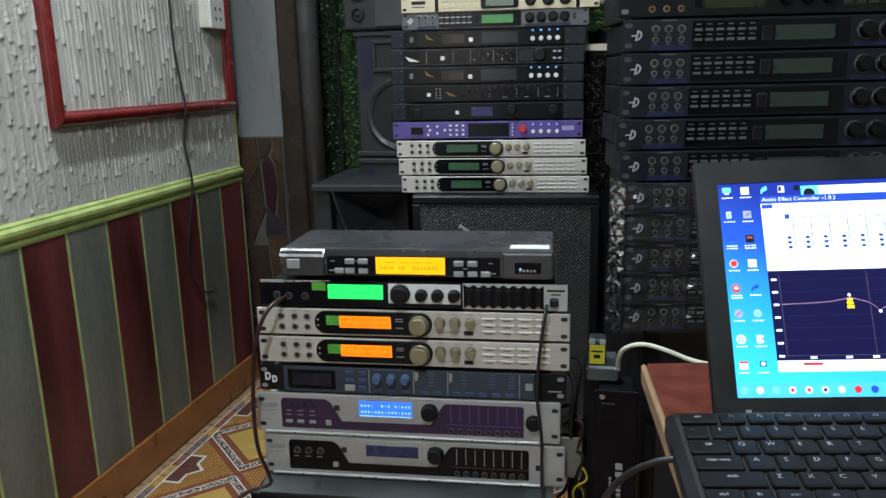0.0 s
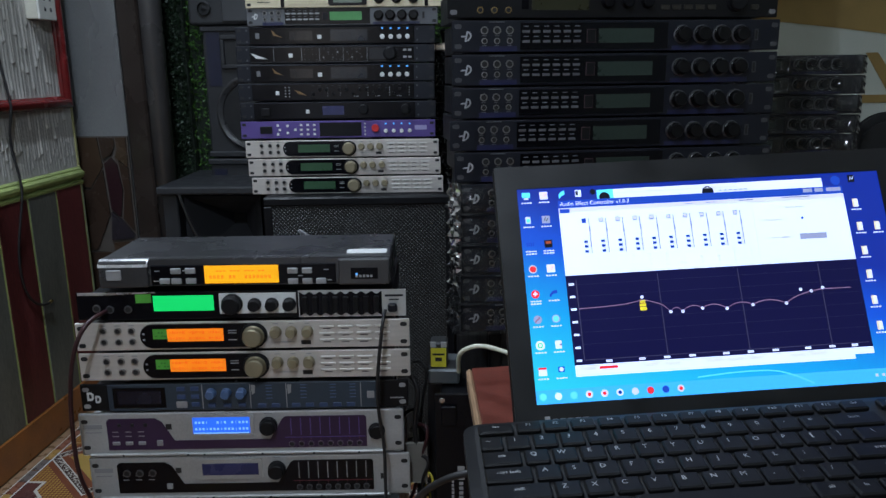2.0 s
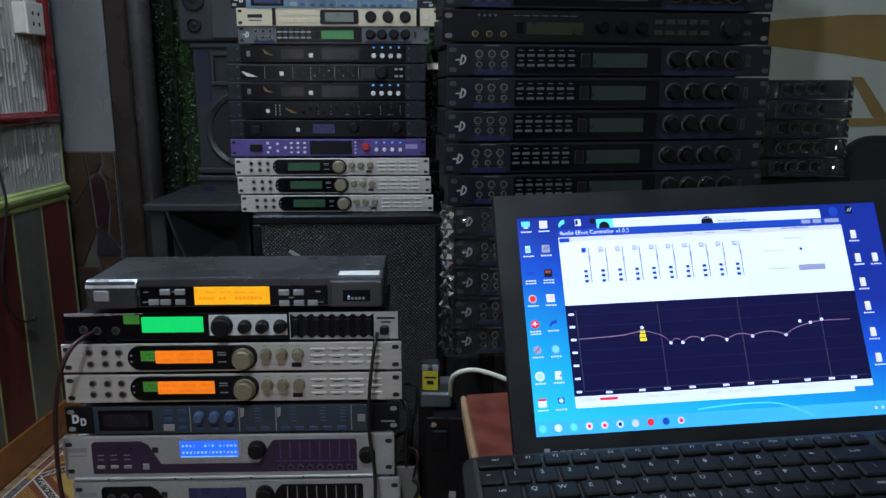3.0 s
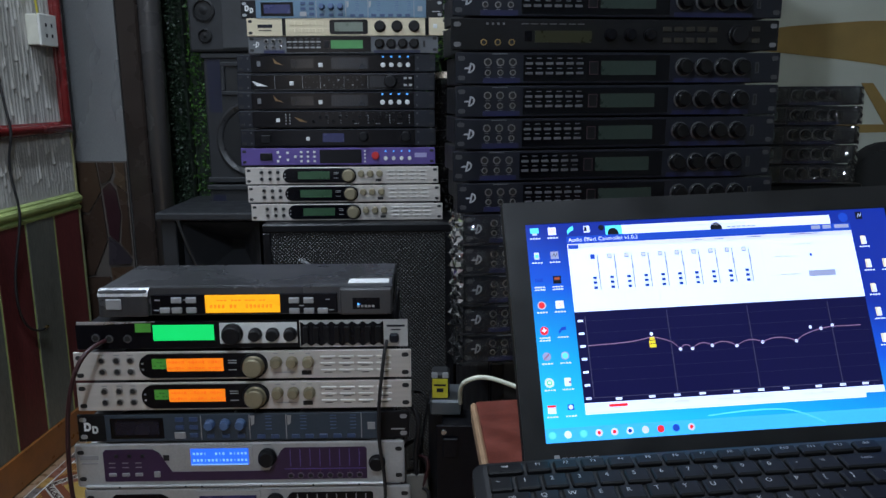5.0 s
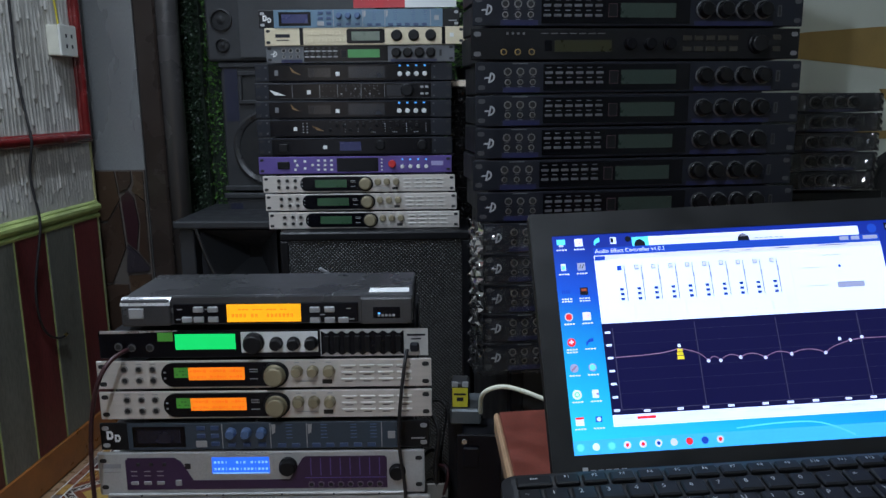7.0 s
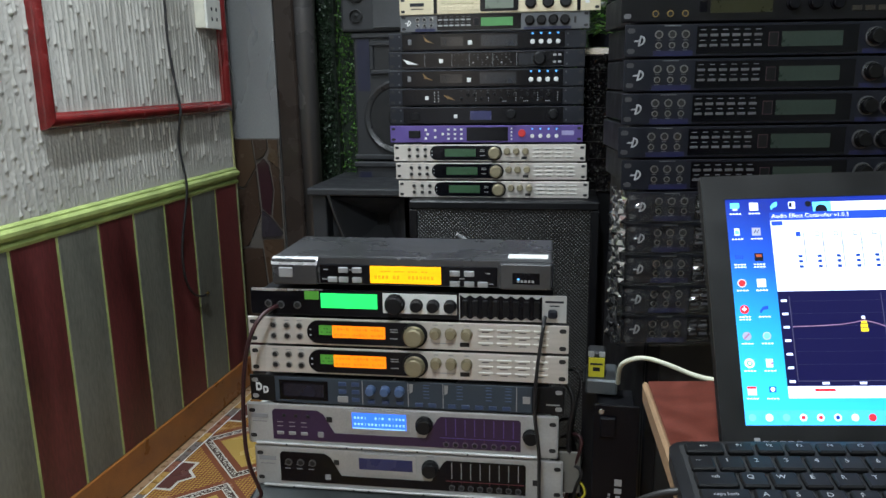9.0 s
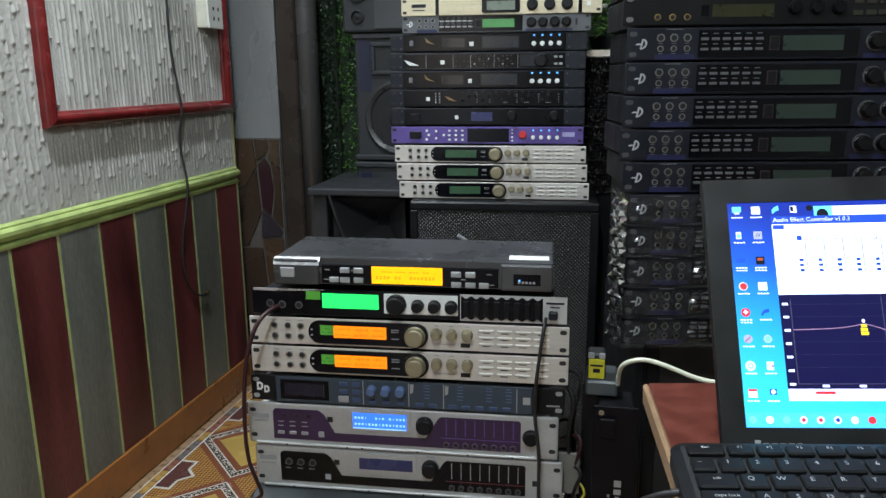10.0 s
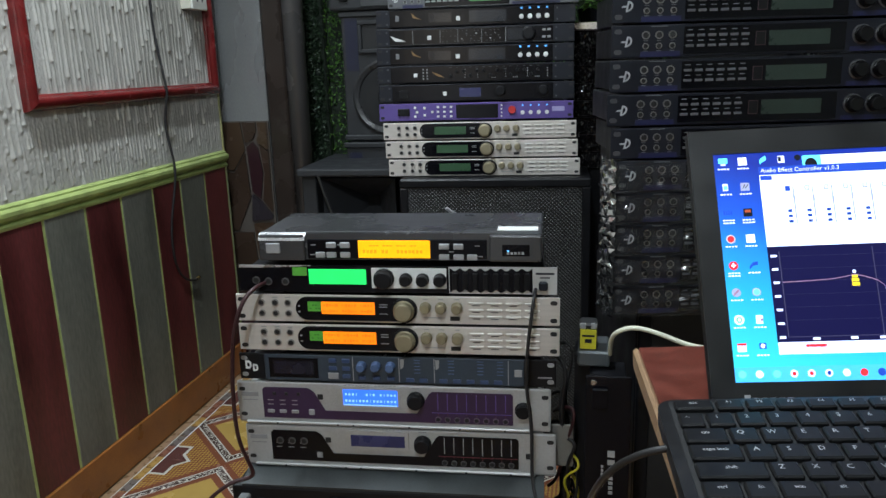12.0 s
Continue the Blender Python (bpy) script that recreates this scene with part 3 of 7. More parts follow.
def slate_processor(m, label, group, pale=False):
    w, h = RW, U
    r = thing("digital_processor", m, label, "audio processor", group)
    body = LIGHTSLATE if pale else SLATE
    chassis(r, w, h, 0.19, BLACK, CHARCOAL)
    part("face_plate", bm_box(fx(w, 0.085 if not pale else 0.075), -0.006, 0.0012, fx(w, 0.915 if pale else 0.902), -0.004, h - 0.0012, 0.0006), body, r)
    block_mark(r, fx(w, 0.042), h * 0.5, 0.0066, -0.0044, WHITE)
    part("display_window", bm_box(fx(w, 0.10), -0.0066, h * 0.14, fx(w, 0.26), -0.006, h * 0.86), GLOSSBLACK, r)
    part("display", bm_box(fx(w, 0.115), -0.0069, h * 0.28, fx(w, 0.245), -0.0066, h * 0.74), LCD_BLUE_OFF if pale else mat("dead_lcd", (0.008, 0.009, 0.022), 0.25), r)
    for i in range(2):
        for j in range(3):
            k = i == 0 and j == 2
            button(r, "key", fx(w, 0.308 + 0.042 * i), h * (0.80 - 0.28 * j), 0.012 if not k else 0.016, 0.0065 if not k else 0.010, 0.002, BLUEKEY if not k else GREYKEY, y=-0.006)
    for f in (0.400, 0.446, 0.492):
        knob(r, "encoder", fx(w, f), h * 0.64, 0.0076, 0.012, BLUEKNOB, y=-0.006)
        button(r, "key", fx(w, f), h * 0.20, 0.011, 0.006, 0.002, BLUEKEY, y=-0.006)
    for f in (0.372, 0.518, 0.628, 0.855):
        part("divider", bm_box(fx(w, f) - 0.0006, -0.0066, h * 0.06, fx(w, f) + 0.0006, -0.006, h * 0.94), GREYKEY, r)
    for f in (0.528, 0.638):
        part("section_mark", bm_prism([(fx(w, f) - 0.003, h * 0.9), (fx(w, f) - 0.0025, h * 0.55), (fx(w, f) + 0.002, h * 0.62), (fx(w, f) + 0.003, h * 0.9)], -0.0068, -0.006), GREYKEY, r)
    for f in (0.552, 0.594, 0.656, 0.698, 0.740, 0.782, 0.824):
        button(r, "key", fx(w, f), h * 0.16, 0.012, 0.0062, 0.002, BLUEKEY, y=-0.006)
    bars(r, "meter_print", [(fx(w, f), h * z, 0.009, 0.0012) for f in (0.575, 0.68, 0.77, 0.83) for z in (0.42, 0.54, 0.66, 0.78, 0.88)], -0.0062, BLUEKNOB)
    button(r, "side_key", fx(w, 0.885), h * 0.5, 0.011, 0.011, 0.001, GREYKEY, y=-0.006)
    bars(r, "ear_print", [(fx(w, 0.965), h * 0.35, 0.02, 0.002)], -0.0043, GREYKEY)
    ear_slots(r, w, h, GREYKEY)
    return r


def equaliser(m, lit, label, group, h):
    """Worn silver effects unit with a dark inset shaped like a valley."""
    w = RW
    r = thing("effects_unit", m, label, "audio processor", group)
    chassis(r, w, h, 0.22, SILVER2, SILVER2, 0.02, 0.003)
    ear_slots(r, w, h)
    ins = PLUM if lit else GLOSSBLACK
    L, R, T, B, M = fx(w, 0.085), fx(w, 0.885), h * 0.86, h * 0.14, h * 0.34
    part("inset_panel", bm_prism([(L, T - 0.004), (L + 0.004, T), (fx(w, 0.235), T), (fx(w, 0.255), T - 0.006), (fx(w, 0.29), M), (fx(w, 0.585), M), (fx(w, 0.625), T - 0.004), (fx(w, 0.635), T), (R - 0.003, T), (R, T - 0.003), (R, B), (L, B)], -0.0052, -0.004), ins, r)
    button(r, "sensor", fx(w, 0.275), h * 0.66, 0.0085, 0.0085, 0.001, RUBBER, y=-0.004, bevel=0.0)
    part("display_frame", bm_prism(rounded(fx(w, 0.338), h * 0.44, fx(w, 0.538), h * 0.92, 0.003), -0.0062, -0.004), SILVER2, r)
    part("display", bm_box(fx(w, 0.351), -0.0068, h * (0.50 if lit else 0.55), fx(w, 0.526), -0.0062, h * (0.87 if lit else 0.82)), LCD_BLUE if lit else LCD_BLUE_OFF, r, "glowing blue display" if lit else "")
    if lit:
        bars(r, "display_text", [(fx(w, 0.361 + 0.0112 * i), h * z, 0.003 if i % 4 != 3 else 0.001, 0.0034) for i in range(15) for z in (0.61, 0.76) if not (z > 0.7 and i in (4, 5, 9))] + [(fx(w, 0.438), h * 0.515, 0.082, 0.0016)], -0.0069, LCD_TEXT)
    knob(r, "jog_dial", fx(w, 0.583), h * 0.66, 0.0135, 0.014, BLACK, y=-0.004)
    for i in range(8):
        x = fx(w, 0.652 + 0.0300 * i)
        part("slider_slot", bm_box(x - 0.0006, -0.0058, h * 0.44, x + 0.0006, -0.0052, h * 0.82), GREYKEY if not lit else PURPLE, r)
        jack(r, x, h * 0.23, 0.0046, mat("plum_rim", (0.10, 0.075, 0.11), 0.4) if lit else mat("dark_rim", (0.075, 0.072, 0.075), 0.4), y=-0.0052)
        part("slider_line", bm_box(x - 0.0002, -0.0058, h * 0.31, x + 0.0002, -0.0052, h * 0.38), mat("dull_red_print", (0.13, 0.02, 0.03), 0.5), r)
    bars(r, "slider_print", [(fx(w, 0.757), h * 0.38, 0.12, 0.001)], -0.0053, mat("dull_red_print", (0.13, 0.02, 0.03), 0.5) if not lit else PURPLE)
    for i in range(3):
        if lit:
            button(r, "key", fx(w, 0.11 + 0.04 * i), h * 0.30, 0.011, 0.0052, 0.002, GREYKEY, y=-0.0052)
            button(r, "indicator", fx(w, 0.125 + 0.04 * i), h * 0.72, 0.005, 0.005, 0.002, RUBBER, y=-0.0052)
        else:
            jack(r, fx(w, 0.115 + 0.04 * i), h * 0.62, 0.0058, DULLNICKEL, y=-0.0052)
    bars(r, "key_print", [(fx(w, 0.11 + 0.04 * i), h * z, 0.009, 0.0012) for i in range(3) for z in (0.46, 0.56)], -0.0053, GREYKEY)
    button(r, "mode_key", fx(w, 0.245), h * 0.30, 0.009, 0.009, 0.002, GREYKEY, y=-0.0052)
    bars(r, "maker_mark", [(fx(w, 0.042), h * 0.68, 0.028, 0.007), (fx(w, 0.042), h * 0.55, 0.024, 0.0018)], -0.0042, mat("faded_mark", (0.27, 0.27, 0.28), 0.5))
    if lit:
        knob(r, "power_knob", fx(w, 0.916), h * 0.50, 0.0125, 0.010, BLACK, y=-0.004)
    else:
        button(r, "power_hole", fx(w, 0.916), h * 0.45, 0.009, 0.009, 0.001, RUBBER, y=-0.004)
    bars(r, "panel_print", [(fx(w, 0.36 + 0.012 * i), h * 0.955, 0.0035, 0.0012) for i in range(14)] + [(fx(w, 0.583), h * 0.93, 0.012, 0.0012)], -0.0042, mat("faded_mark", (0.27, 0.27, 0.28), 0.5))
    bars(r, "lip_screw", [(fx(w, f), h * 0.03, 0.003, 0.0022) for f in (0.13, 0.33, 0.38, 0.56, 0.72, 0.86)], -0.0087, RUBBER)
    if not lit:
        part("side_bracket", bm_box(w / 2 - 0.01, 0.02, h * 0.06, w / 2 + 0.026, 0.023, h * 1.05, 0.002), mat("dull_bracket", (0.20, 0.19, 0.17), 0.5, 0.2, 0.2, 14), r, "dull bracket beside the case")
    # bright folded lower lip
    part("lower_lip", bm_box(-w / 2 + 0.012, -0.0085, 0.0, w / 2 - 0.03, -0.004, h * 0.07, 0.0015), SILVER2, r)
    return r


def tuner(m):
    w, h, d = 0.412, 0.043, 0.15
    r = thing("wireless_receiver", m, "charcoal grey receiver with glowing orange display on top of the stack", "receiver")
    part("case", bm_box(-w / 2, 0.012, 0.003, w / 2, d, h, 0.002), CHARCOAL, r)
    part("front_bezel", bm_prism([(-w / 2, 0.004), (w / 2, 0.004), (w / 2, h), (-w / 2, h)], 0.0, 0.012), CHARCOAL, r)
    part("left_cheek", bm_box(-w / 2, -0.006, 0.003, fx(w, 0.17), 0.002, h - 0.001, 0.003, 2), CHARCOAL, r)
    # bright strip put in for the highlight along the left cheek's bevel
    trim = bmesh.new()
    ring = [(-0.0072, h - 0.0095), (-0.0064, h - 0.0060), (-0.0044, h - 0.0030), (-0.0014, h - 0.0008), (0.003, h + 0.0008)]
    rows = [[trim.verts.new((x, y, q)) for y, q in ring] for x in (-w / 2 + 0.001, fx(w, 0.172))]
    for i in range(4):
        trim.faces.new((rows[0][i], rows[1][i], rows[1][i + 1], rows[0][i + 1])).smooth = True
    part("edge_highlight", trim, mat("highlight_metal", (0.8, 0.8, 0.82), 0.30, 0.9, 0.05), r, "bright strip standing in for the highlight on the cheek's edge")
    part("right_cheek", bm_box(fx(w, 0.82), -0.006, 0.003, w / 2, 0.002, h - 0.001, 0.003, 2), CHARCOAL, r)
    part("key_window", bm_box(fx(w, 0.178), -0.003, h * 0.14, fx(w, 0.812), 0.001, h * 0.80, 0.0008), GLOSSBLACK, r)
    part("display", bm_box(fx(w, 0.362), -0.0038, h * 0.18, fx(w, 0.616), -0.003, h * 0.78), LCD_YELLOW, r, "glowing orange display")
    bars(r, "display_text", [(fx(w, 0.38 + 0.0135 * i + e), h * 0.40, 0.0010, 0.0048) for i in range(16) if i not in (4, 7, 8) for e in (0.0, 0.0045)] + [(fx(w, 0.395 + 0.012 * i), h * 0.60, 0.0035, 0.0012) for i in range(15) if i % 4], -0.0039, mat("yellow_lcd_segment", (0.72, 0.21, 0.003), 0.4, emit=0.85))
    for f, z in ((0.225, 0.28), (0.265, 0.28), (0.265, 0.62), (0.315, 0.28), (0.315, 0.62), (0.665, 0.22), (0.665, 0.58), (0.715, 0.22), (0.715, 0.58), (0.762, 0.22)):
        button(r, "key", fx(w, f), h * z, 0.0145, 0.0082, 0.003, GREYKEY, y=-0.003)
    bars(r, "key_print", [(fx(w, f), h * z, 0.007, 0.0014) for f, z in ((0.20, 0.62), (0.195, 0.28), (0.295, 0.62), (0.69, 0.4), (0.78, 0.6), (0.79, 0.24))], -0.0031, GREYKEY)
    button(r, "power_key", fx(w, 0.055), h * 0.52, 0.021, 0.015, 0.003, GREYKEY, y=-0.006)
    part("meter_window", bm_box(fx(w, 0.865), -0.0066, h * 0.28, fx(w, 0.958), -0.006, h * 0.66), GLOSSBLACK, r)
    bars(r, "meter_print", [(fx(w, 0.885 + 0.0125 * i), h * 0.38, 0.0035, 0.0035) for i in range(5)], -0.0067, GREYKEY)
    button(r, "meter_led", fx(w, 0.885), h * 0.45, 0.003, 0.002, 0.0008, LED_BLUE, y=-0.0066)
    part("white_label", bm_box(fx(w, 0.845), 0.02, h - 0.0005, fx(w, 0.985), 0.045, h + 0.0006), WHITE, r, "white paper sticker on the lid")
    # plain grey stub for the small stick behind the case
    ant = bmesh.new()
    bmesh.ops.create_cone(ant, cap_ends=True, segments=10, radius1=0.0035, radius2=0.0028, depth=0.03, matrix=pose(0.062, d + 0.008, h - 0.002, 20, -50, 0))
    part("rear_stub", ant, GREYKEY, r, "stubby pale grey rod behind the case")
    for sx in (-0.18, 0.18):
        for yy in (0.03, 0.13):
            part("foot", bm_box(sx - 0.01, yy - 0.01, 0, sx + 0.01, yy + 0.01, 0.004), RUBBER, r)
    return r


def black_mixer(m):
    """Black processor with a green display and a scalloped black section."""
    w, h = 0.472, 0.0425
    r = thing("audio_processor", m, "black processor with green lit display and white knob panel", "audio processor", "front stack")
    part("front_panel", bm_box(-w / 2, -0.004, 0.001, w / 2, 0, h - 0.001, 0.001), GLOSSBLACK, r)
    part("case", bm_box(-w / 2 + 0.02, 0, 0.001, w / 2 - 0.02, 0.19, h - 0.002), BLACK, r)
    # highlight on the panel's top left edge, shaped as a bright strip
    part("top_highlight", bm_prism([(-w / 2 + 0.003, h * 0.90), (fx(w, 0.075), h * 0.90), (fx(w, 0.24), h * 0.965), (fx(w, 0.24), h * 0.99), (-w / 2 + 0.003, h * 0.99)], -0.0052, -0.003), mat("highlight_metal", (0.8, 0.8, 0.82), 0.30, 0.9, 0.05), r)
    for f in (0.10, 0.155):
        jack(r, fx(w, f), h * 0.40, 0.0058, DULLNICKEL, y=-0.004)
    jack(r, fx(w, 0.06), h * 0.44, 0.0058, DULLNICKEL, y=-0.004)
    part("sticker", bm_box(fx(w, 0.18), -0.0052, h * 0.62, fx(w, 0.227), -0.004, h * 0.92), TAG, r, "small green sticker")
    part("display", bm_box(fx(w, 0.232), -0.0048, h * 0.32, fx(w, 0.415), -0.004, h * 0.86, 0.0003), LCD_GREEN, r, "glowing green display")
    part("knob_panel", bm_box(fx(w, 0.432), -0.0055, h * 0.20, fx(w, 0.665), -0.004, h * 0.92, 0.0004), WHITE, r, "white knob panel")
    knob(r, "main_knob", fx(w, 0.472), h * 0.56, 0.0150, 0.016, BLACK, y=-0.0055)
    for f in (0.54, 0.592, 0.645):
        knob(r, "level_knob", fx(w, f), h * 0.53, 0.0095, 0.014, BLACK, y=-0.0055)
    top, bot = [], []
    n = 44
    for i in range(n + 1):
        f = 0.675 + 0.25 * i / n
        s = 0.05 * math.cos(2 * math.pi * i / n * 8)
        top.append((fx(w, f), h * (0.88 + s)))
        bot.append((fx(w, f), h * (0.14 - s)))
    part("silver_backing", bm_box(fx(w, 0.672), -0.0048, h * 0.04, fx(w, 0.998), -0.004, h * 0.98), mat("pale_panel", (0.55, 0.55, 0.54), 0.4, 0.3), r)
    part("scalloped_panel", bm_prism(bot + top[::-1], -0.0066, -0.0046), GLOSSBLACK, r)
    for i in range(8):
        button(r, "fader_cap", fx(w, 0.692 + 0.031 * i), h * 0.5, 0.008, 0.024, 0.004, BLACK, y=-0.0066)
    bars(r, "maker_mark", [(fx(w, 0.962), h * 0.76, 0.026, 0.003), (fx(w, 0.962), h * 0.62, 0.014, 0.0018)], -0.005, DARK)
    button(r, "plug_socket", fx(w, 0.957), h * 0.36, 0.013, 0.013, 0.008, DARK, y=-0.0048)
    return r


def power_amp(m, lit, label):
    w, h, d = 0.4826, 0.133, 0.42
    r = thing("power_amplifier", m, label, "amplifier", "power amplifiers")
    part("case", bm_box(-w / 2 + 0.005, 0.0, 0.0, w / 2 - 0.005, d, h, 0.003), BLACK, r)
    part("front_panel", bm_box(-w / 2, -0.012, 0.0, w / 2, 0, h, 0.004, 2), BLACK, r)
    for sx in (-1, 1):
        hb = bmesh.new()
        x = sx * (w / 2 - 0.022)
        bm_box(x - 0.009, -0.045, 0.018, x + 0.009, -0.035, h - 0.012, 0.003, 2, hb)
        bm_box(x - 0.008, -0.038, h - 0.028, x + 0.008, -0.010, h - 0.013, 0.002, 1, hb)
        bm_box(x - 0.008, -0.038, 0.019, x + 0.008, -0.010, 0.034, 0.002, 1, hb)
        part("handle", hb, mat("dull_handle", (0.24, 0.245, 0.25), 0.4, 0.4, 0.15, 20), r, "silver grab handle")
    for sx in (-1, 1):
        for i in range(9):
            z = 0.02 + i * 0.011
            part("vent_slat", bm_box(min(sx * 0.09, sx * 0.2), -0.0145, z, max(sx * 0.09, sx * 0.2), -0.012, z + 0.006, 0.0008), BLACK, r)
    part("centre_panel", bm_box(-0.085, -0.0145, 0.012, 0.085, -0.012, h - 0.012, 0.0008), GLOSSBLACK, r)
    button(r, "badge", -0.052, h * 0.74, 0.02, 0.014, 0.0012, mat("dark_red_badge", (0.22, 0.02, 0.02), 0.4), y=-0.0145)
    bars(r, "panel_print", [(-0.03, h * 0.74, 0.007, 0.010), (-0.045, h * 0.63, 0.03, 0.002), (0.05, h * 0.72, 0.06, 0.003)], -0.0147, mat("faded_mark", (0.27, 0.27, 0.28), 0.5))
    for x in (0.0, 0.032):
        knob(r, "indicator_lamp", x, h * 0.54, 0.0042, 0.003, LED if lit else GREYKEY, y=-0.0145, skirt=False, label="lit white lamp" if lit else "")
    for x in (-0.02, 0.062):
        knob(r, "gain_knob", x, h * 0.22, 0.011, 0.014, BLACK, y=-0.0145)
    return r


def yaw(a, b):
    return math.degrees(math.atan2(b[1] - a[1], b[0] - a[0]))


# ---- the front stack, standing on the floor ----
FYAW = 3.6


def front(dx, z, dy=0.0, turn=0.0):
    """Pose of a unit in the front stack: dx along the panel from the stack's middle, dy back from its face."""
    return pose(-0.608, 1.447, 0, 0, 0, FYAW) @ pose(dx, dy, z, 0, 0, turn)


tuner(front(0.010, 0.7225, -0.004))
black_mixer(front(0.002, 0.6755))
silver_processor(front(0.0, 0.6290), True, "silver karaoke processor with amber display in the front stack", "front stack")
silver_processor(front(0.0, 0.5825), True, "silver karaoke processor with amber display in the front stack", "front stack")
slate_processor(front(-0.004, 0.5345), "slate blue digital processor, display unlit, in the front stack", "front stack")
equaliser(front(-0.012, 0.4625), True, "worn silver effects unit, plum inset and blue lit display", "front stack", 0.070)
equaliser(front(-0.004, 0.3905), False, "worn silver effects unit with black inset, switched off", "front stack", 0.070)
pad = thing("rack_shelf", front(-0.012, 0.374, 0.0), "dark grey metal shelf plate on the amplifier", "shelf")
SHELF = mat("worn_grey_shelf", (0.028, 0.033, 0.034), 0.38, 0.1, 0.45, 14, 0.1)
part("plate", bm_box(-0.232, -0.004, 0.0, 0.232, 0.25, 0.0155, 0.001), SHELF, pad)
# wedge sloped to fit the camera's view of the amplifier's top
flap = bmesh.new()
ends = [[flap.verts.new((x, y, q)) for y, q in ((-0.0042, 0.0155), (-0.042, 0.003), (-0.042, 0.0), (-0.0042, 0.0))] for x in (-0.232, 0.232)]
for i in range(4):
    flap.faces.new((ends[0][i], ends[0][(i + 1) % 4], ends[1][(i + 1) % 4], ends[1][i]))
flap.faces.new(ends[0])
flap.faces.new(ends[1][::-1])
bmesh.ops.recalc_face_normals(flap, faces=flap.faces[:])
part("front_wedge", flap, SHELF, pad, "worn wedge sloped to fit the camera's view of the amplifier's top")
power_amp(front(-0.020, 0.241, -0.030), True, "black power amplifier with silver handles and two white lamps")
power_amp(front(-0.020, 0.107, -0.030), False, "black power amplifier at the bottom of the stack")
pl = thing("wooden_plinth", front(-0.015, 0.0, -0.05), "low black wooden plinth under the amplifiers", "plinth")
part("board", bm_box(-0.235, 0, 0.03, 0.235, 0.4, 0.1065, 0.003), BLACK, pl)
for sx in (-0.2, 0.2):
    part("runner", bm_box(sx - 0.02, 0.01, 0, sx + 0.02, 0.39, 0.03), BLACK, pl)


# ---- the dark stack beside the laptop ----
DYAW = 10.5


def side(z, dx=0.0, dy=0.0):
    return pose(-0.302, 1.507, 0, 0, 0, DYAW) @ pose(RW / 2 + dx, dy, z)


random.seed(3)


def film_mat():
    """Thin clear film: mostly see-through, with sharp glints."""
    m, nt, b = pattern_mat("clear_film")
    tr, gl, mx = nt.nodes.new("ShaderNodeBsdfTransparent"), nt.nodes.new("ShaderNodeBsdfGlossy"), nt.nodes.new("ShaderNodeMixShader")
    gl.inputs["Roughness"].default_value = 0.10
    lw = nt.nodes.new("ShaderNodeFresnel")
    lw.inputs["IOR"].default_value = 1.5
    nt.links.new(lw.outputs[0], mx.inputs[0])
    nt.links.new(tr.outputs[0], mx.inputs[1])
    nt.links.new(gl.outputs[0], mx.inputs[2])
    df, m2 = nt.nodes.new("ShaderNodeBsdfDiffuse"), nt.nodes.new("ShaderNodeMixShader")
    df.inputs[0].default_value = (0.6, 0.6, 0.62, 1)
    m2.inputs[0].default_value = 0.014
    nt.links.new(mx.outputs[0], m2.inputs[1])
    nt.links.new(df.outputs[0], m2.inputs[2])
    nt.links.new(m2.outputs[0], nt.nodes["Material Output"].inputs[0])
    return m


FILM = film_mat()
BLACKFILM = mat("black_shiny_film", (0.010, 0.009, 0.010), 0.12, 0, 0.3, 20, spec=1.0)


def film_wrap(parent, w, h, seed, material=None, deep=1.0):
    """Crumpled clear film drawn over a unit's face and round its ends."""
    random.seed(seed)
    nx, nz = 110, 9
    bm = bmesh.new()
    rows = []
    for j in range(nz + 1):
        row = []
        for i in range(nx + 1):
            u = i / nx
            x = (u - 0.5) * (w + 0.016)
            z = h * j / nz
            edge = max(0.0, abs(u - 0.5) - 0.485) * 400
            p = noise.noise(Vector((x * 60 + seed * 7, z * 60, seed))) * 0.004 + abs(noise.noise(Vector((x * 130, z * 110 + seed, 3.0)))) * 0.0065 + noise.noise(Vector((x * 300, z * 260 + seed, 5.0))) * 0.0026
            p *= deep
            row.append(bm.verts.new((x + random.uniform(-1, 1) * 0.001, -0.021 + p + edge * 0.006, z + (0.0015 if j == 0 else -0.0015 if j == nz else 0))))
        rows.append(row)
    for a, b in zip(rows, rows[1:]):
        for i in range(nx):
            bm.faces.new((a[i], a[i + 1], b[i + 1], b[i]))
    return part("plastic_film", bm, material or FILM, parent, "crumpled plastic film")


z = 0.634
proto = dark_processor(side(z, 0.008), "charcoal effects processor still wrapped in clear plastic film", "wrapped processors")
film_wrap(proto, RW, 0.0445, 1)


def film_tail(parent, w, h, seed):
    """Loose gathered end of the film, folded back along the case."""
    rng = np.random.default_rng(seed)
    bm = bmesh.new()
    rows = []
    for j in range(10):
        row = []
        for i in range(12):
            u = i / 11
            x = -w / 2 - 0.004 - 0.016 * math.sin(math.pi * u) * (0.5 + 0.6 * abs(noise.noise(Vector((j * 0.6, u * 3, seed)))))
            row.append(bm.verts.new((x + rng.normal(0, 0.0016), -0.012 + 0.07 * u + rng.normal(0, 0.002), h * j / 9 + rng.normal(0, 0.0012))))
        rows.append(row)
    for a, b in zip(rows, rows[1:]):
        for i in range(11):
            bm.faces.new((a[i], a[i + 1], b[i + 1], b[i]))
    return part("film_end", bm, FILM, parent, "gathered loose end of the plastic film")


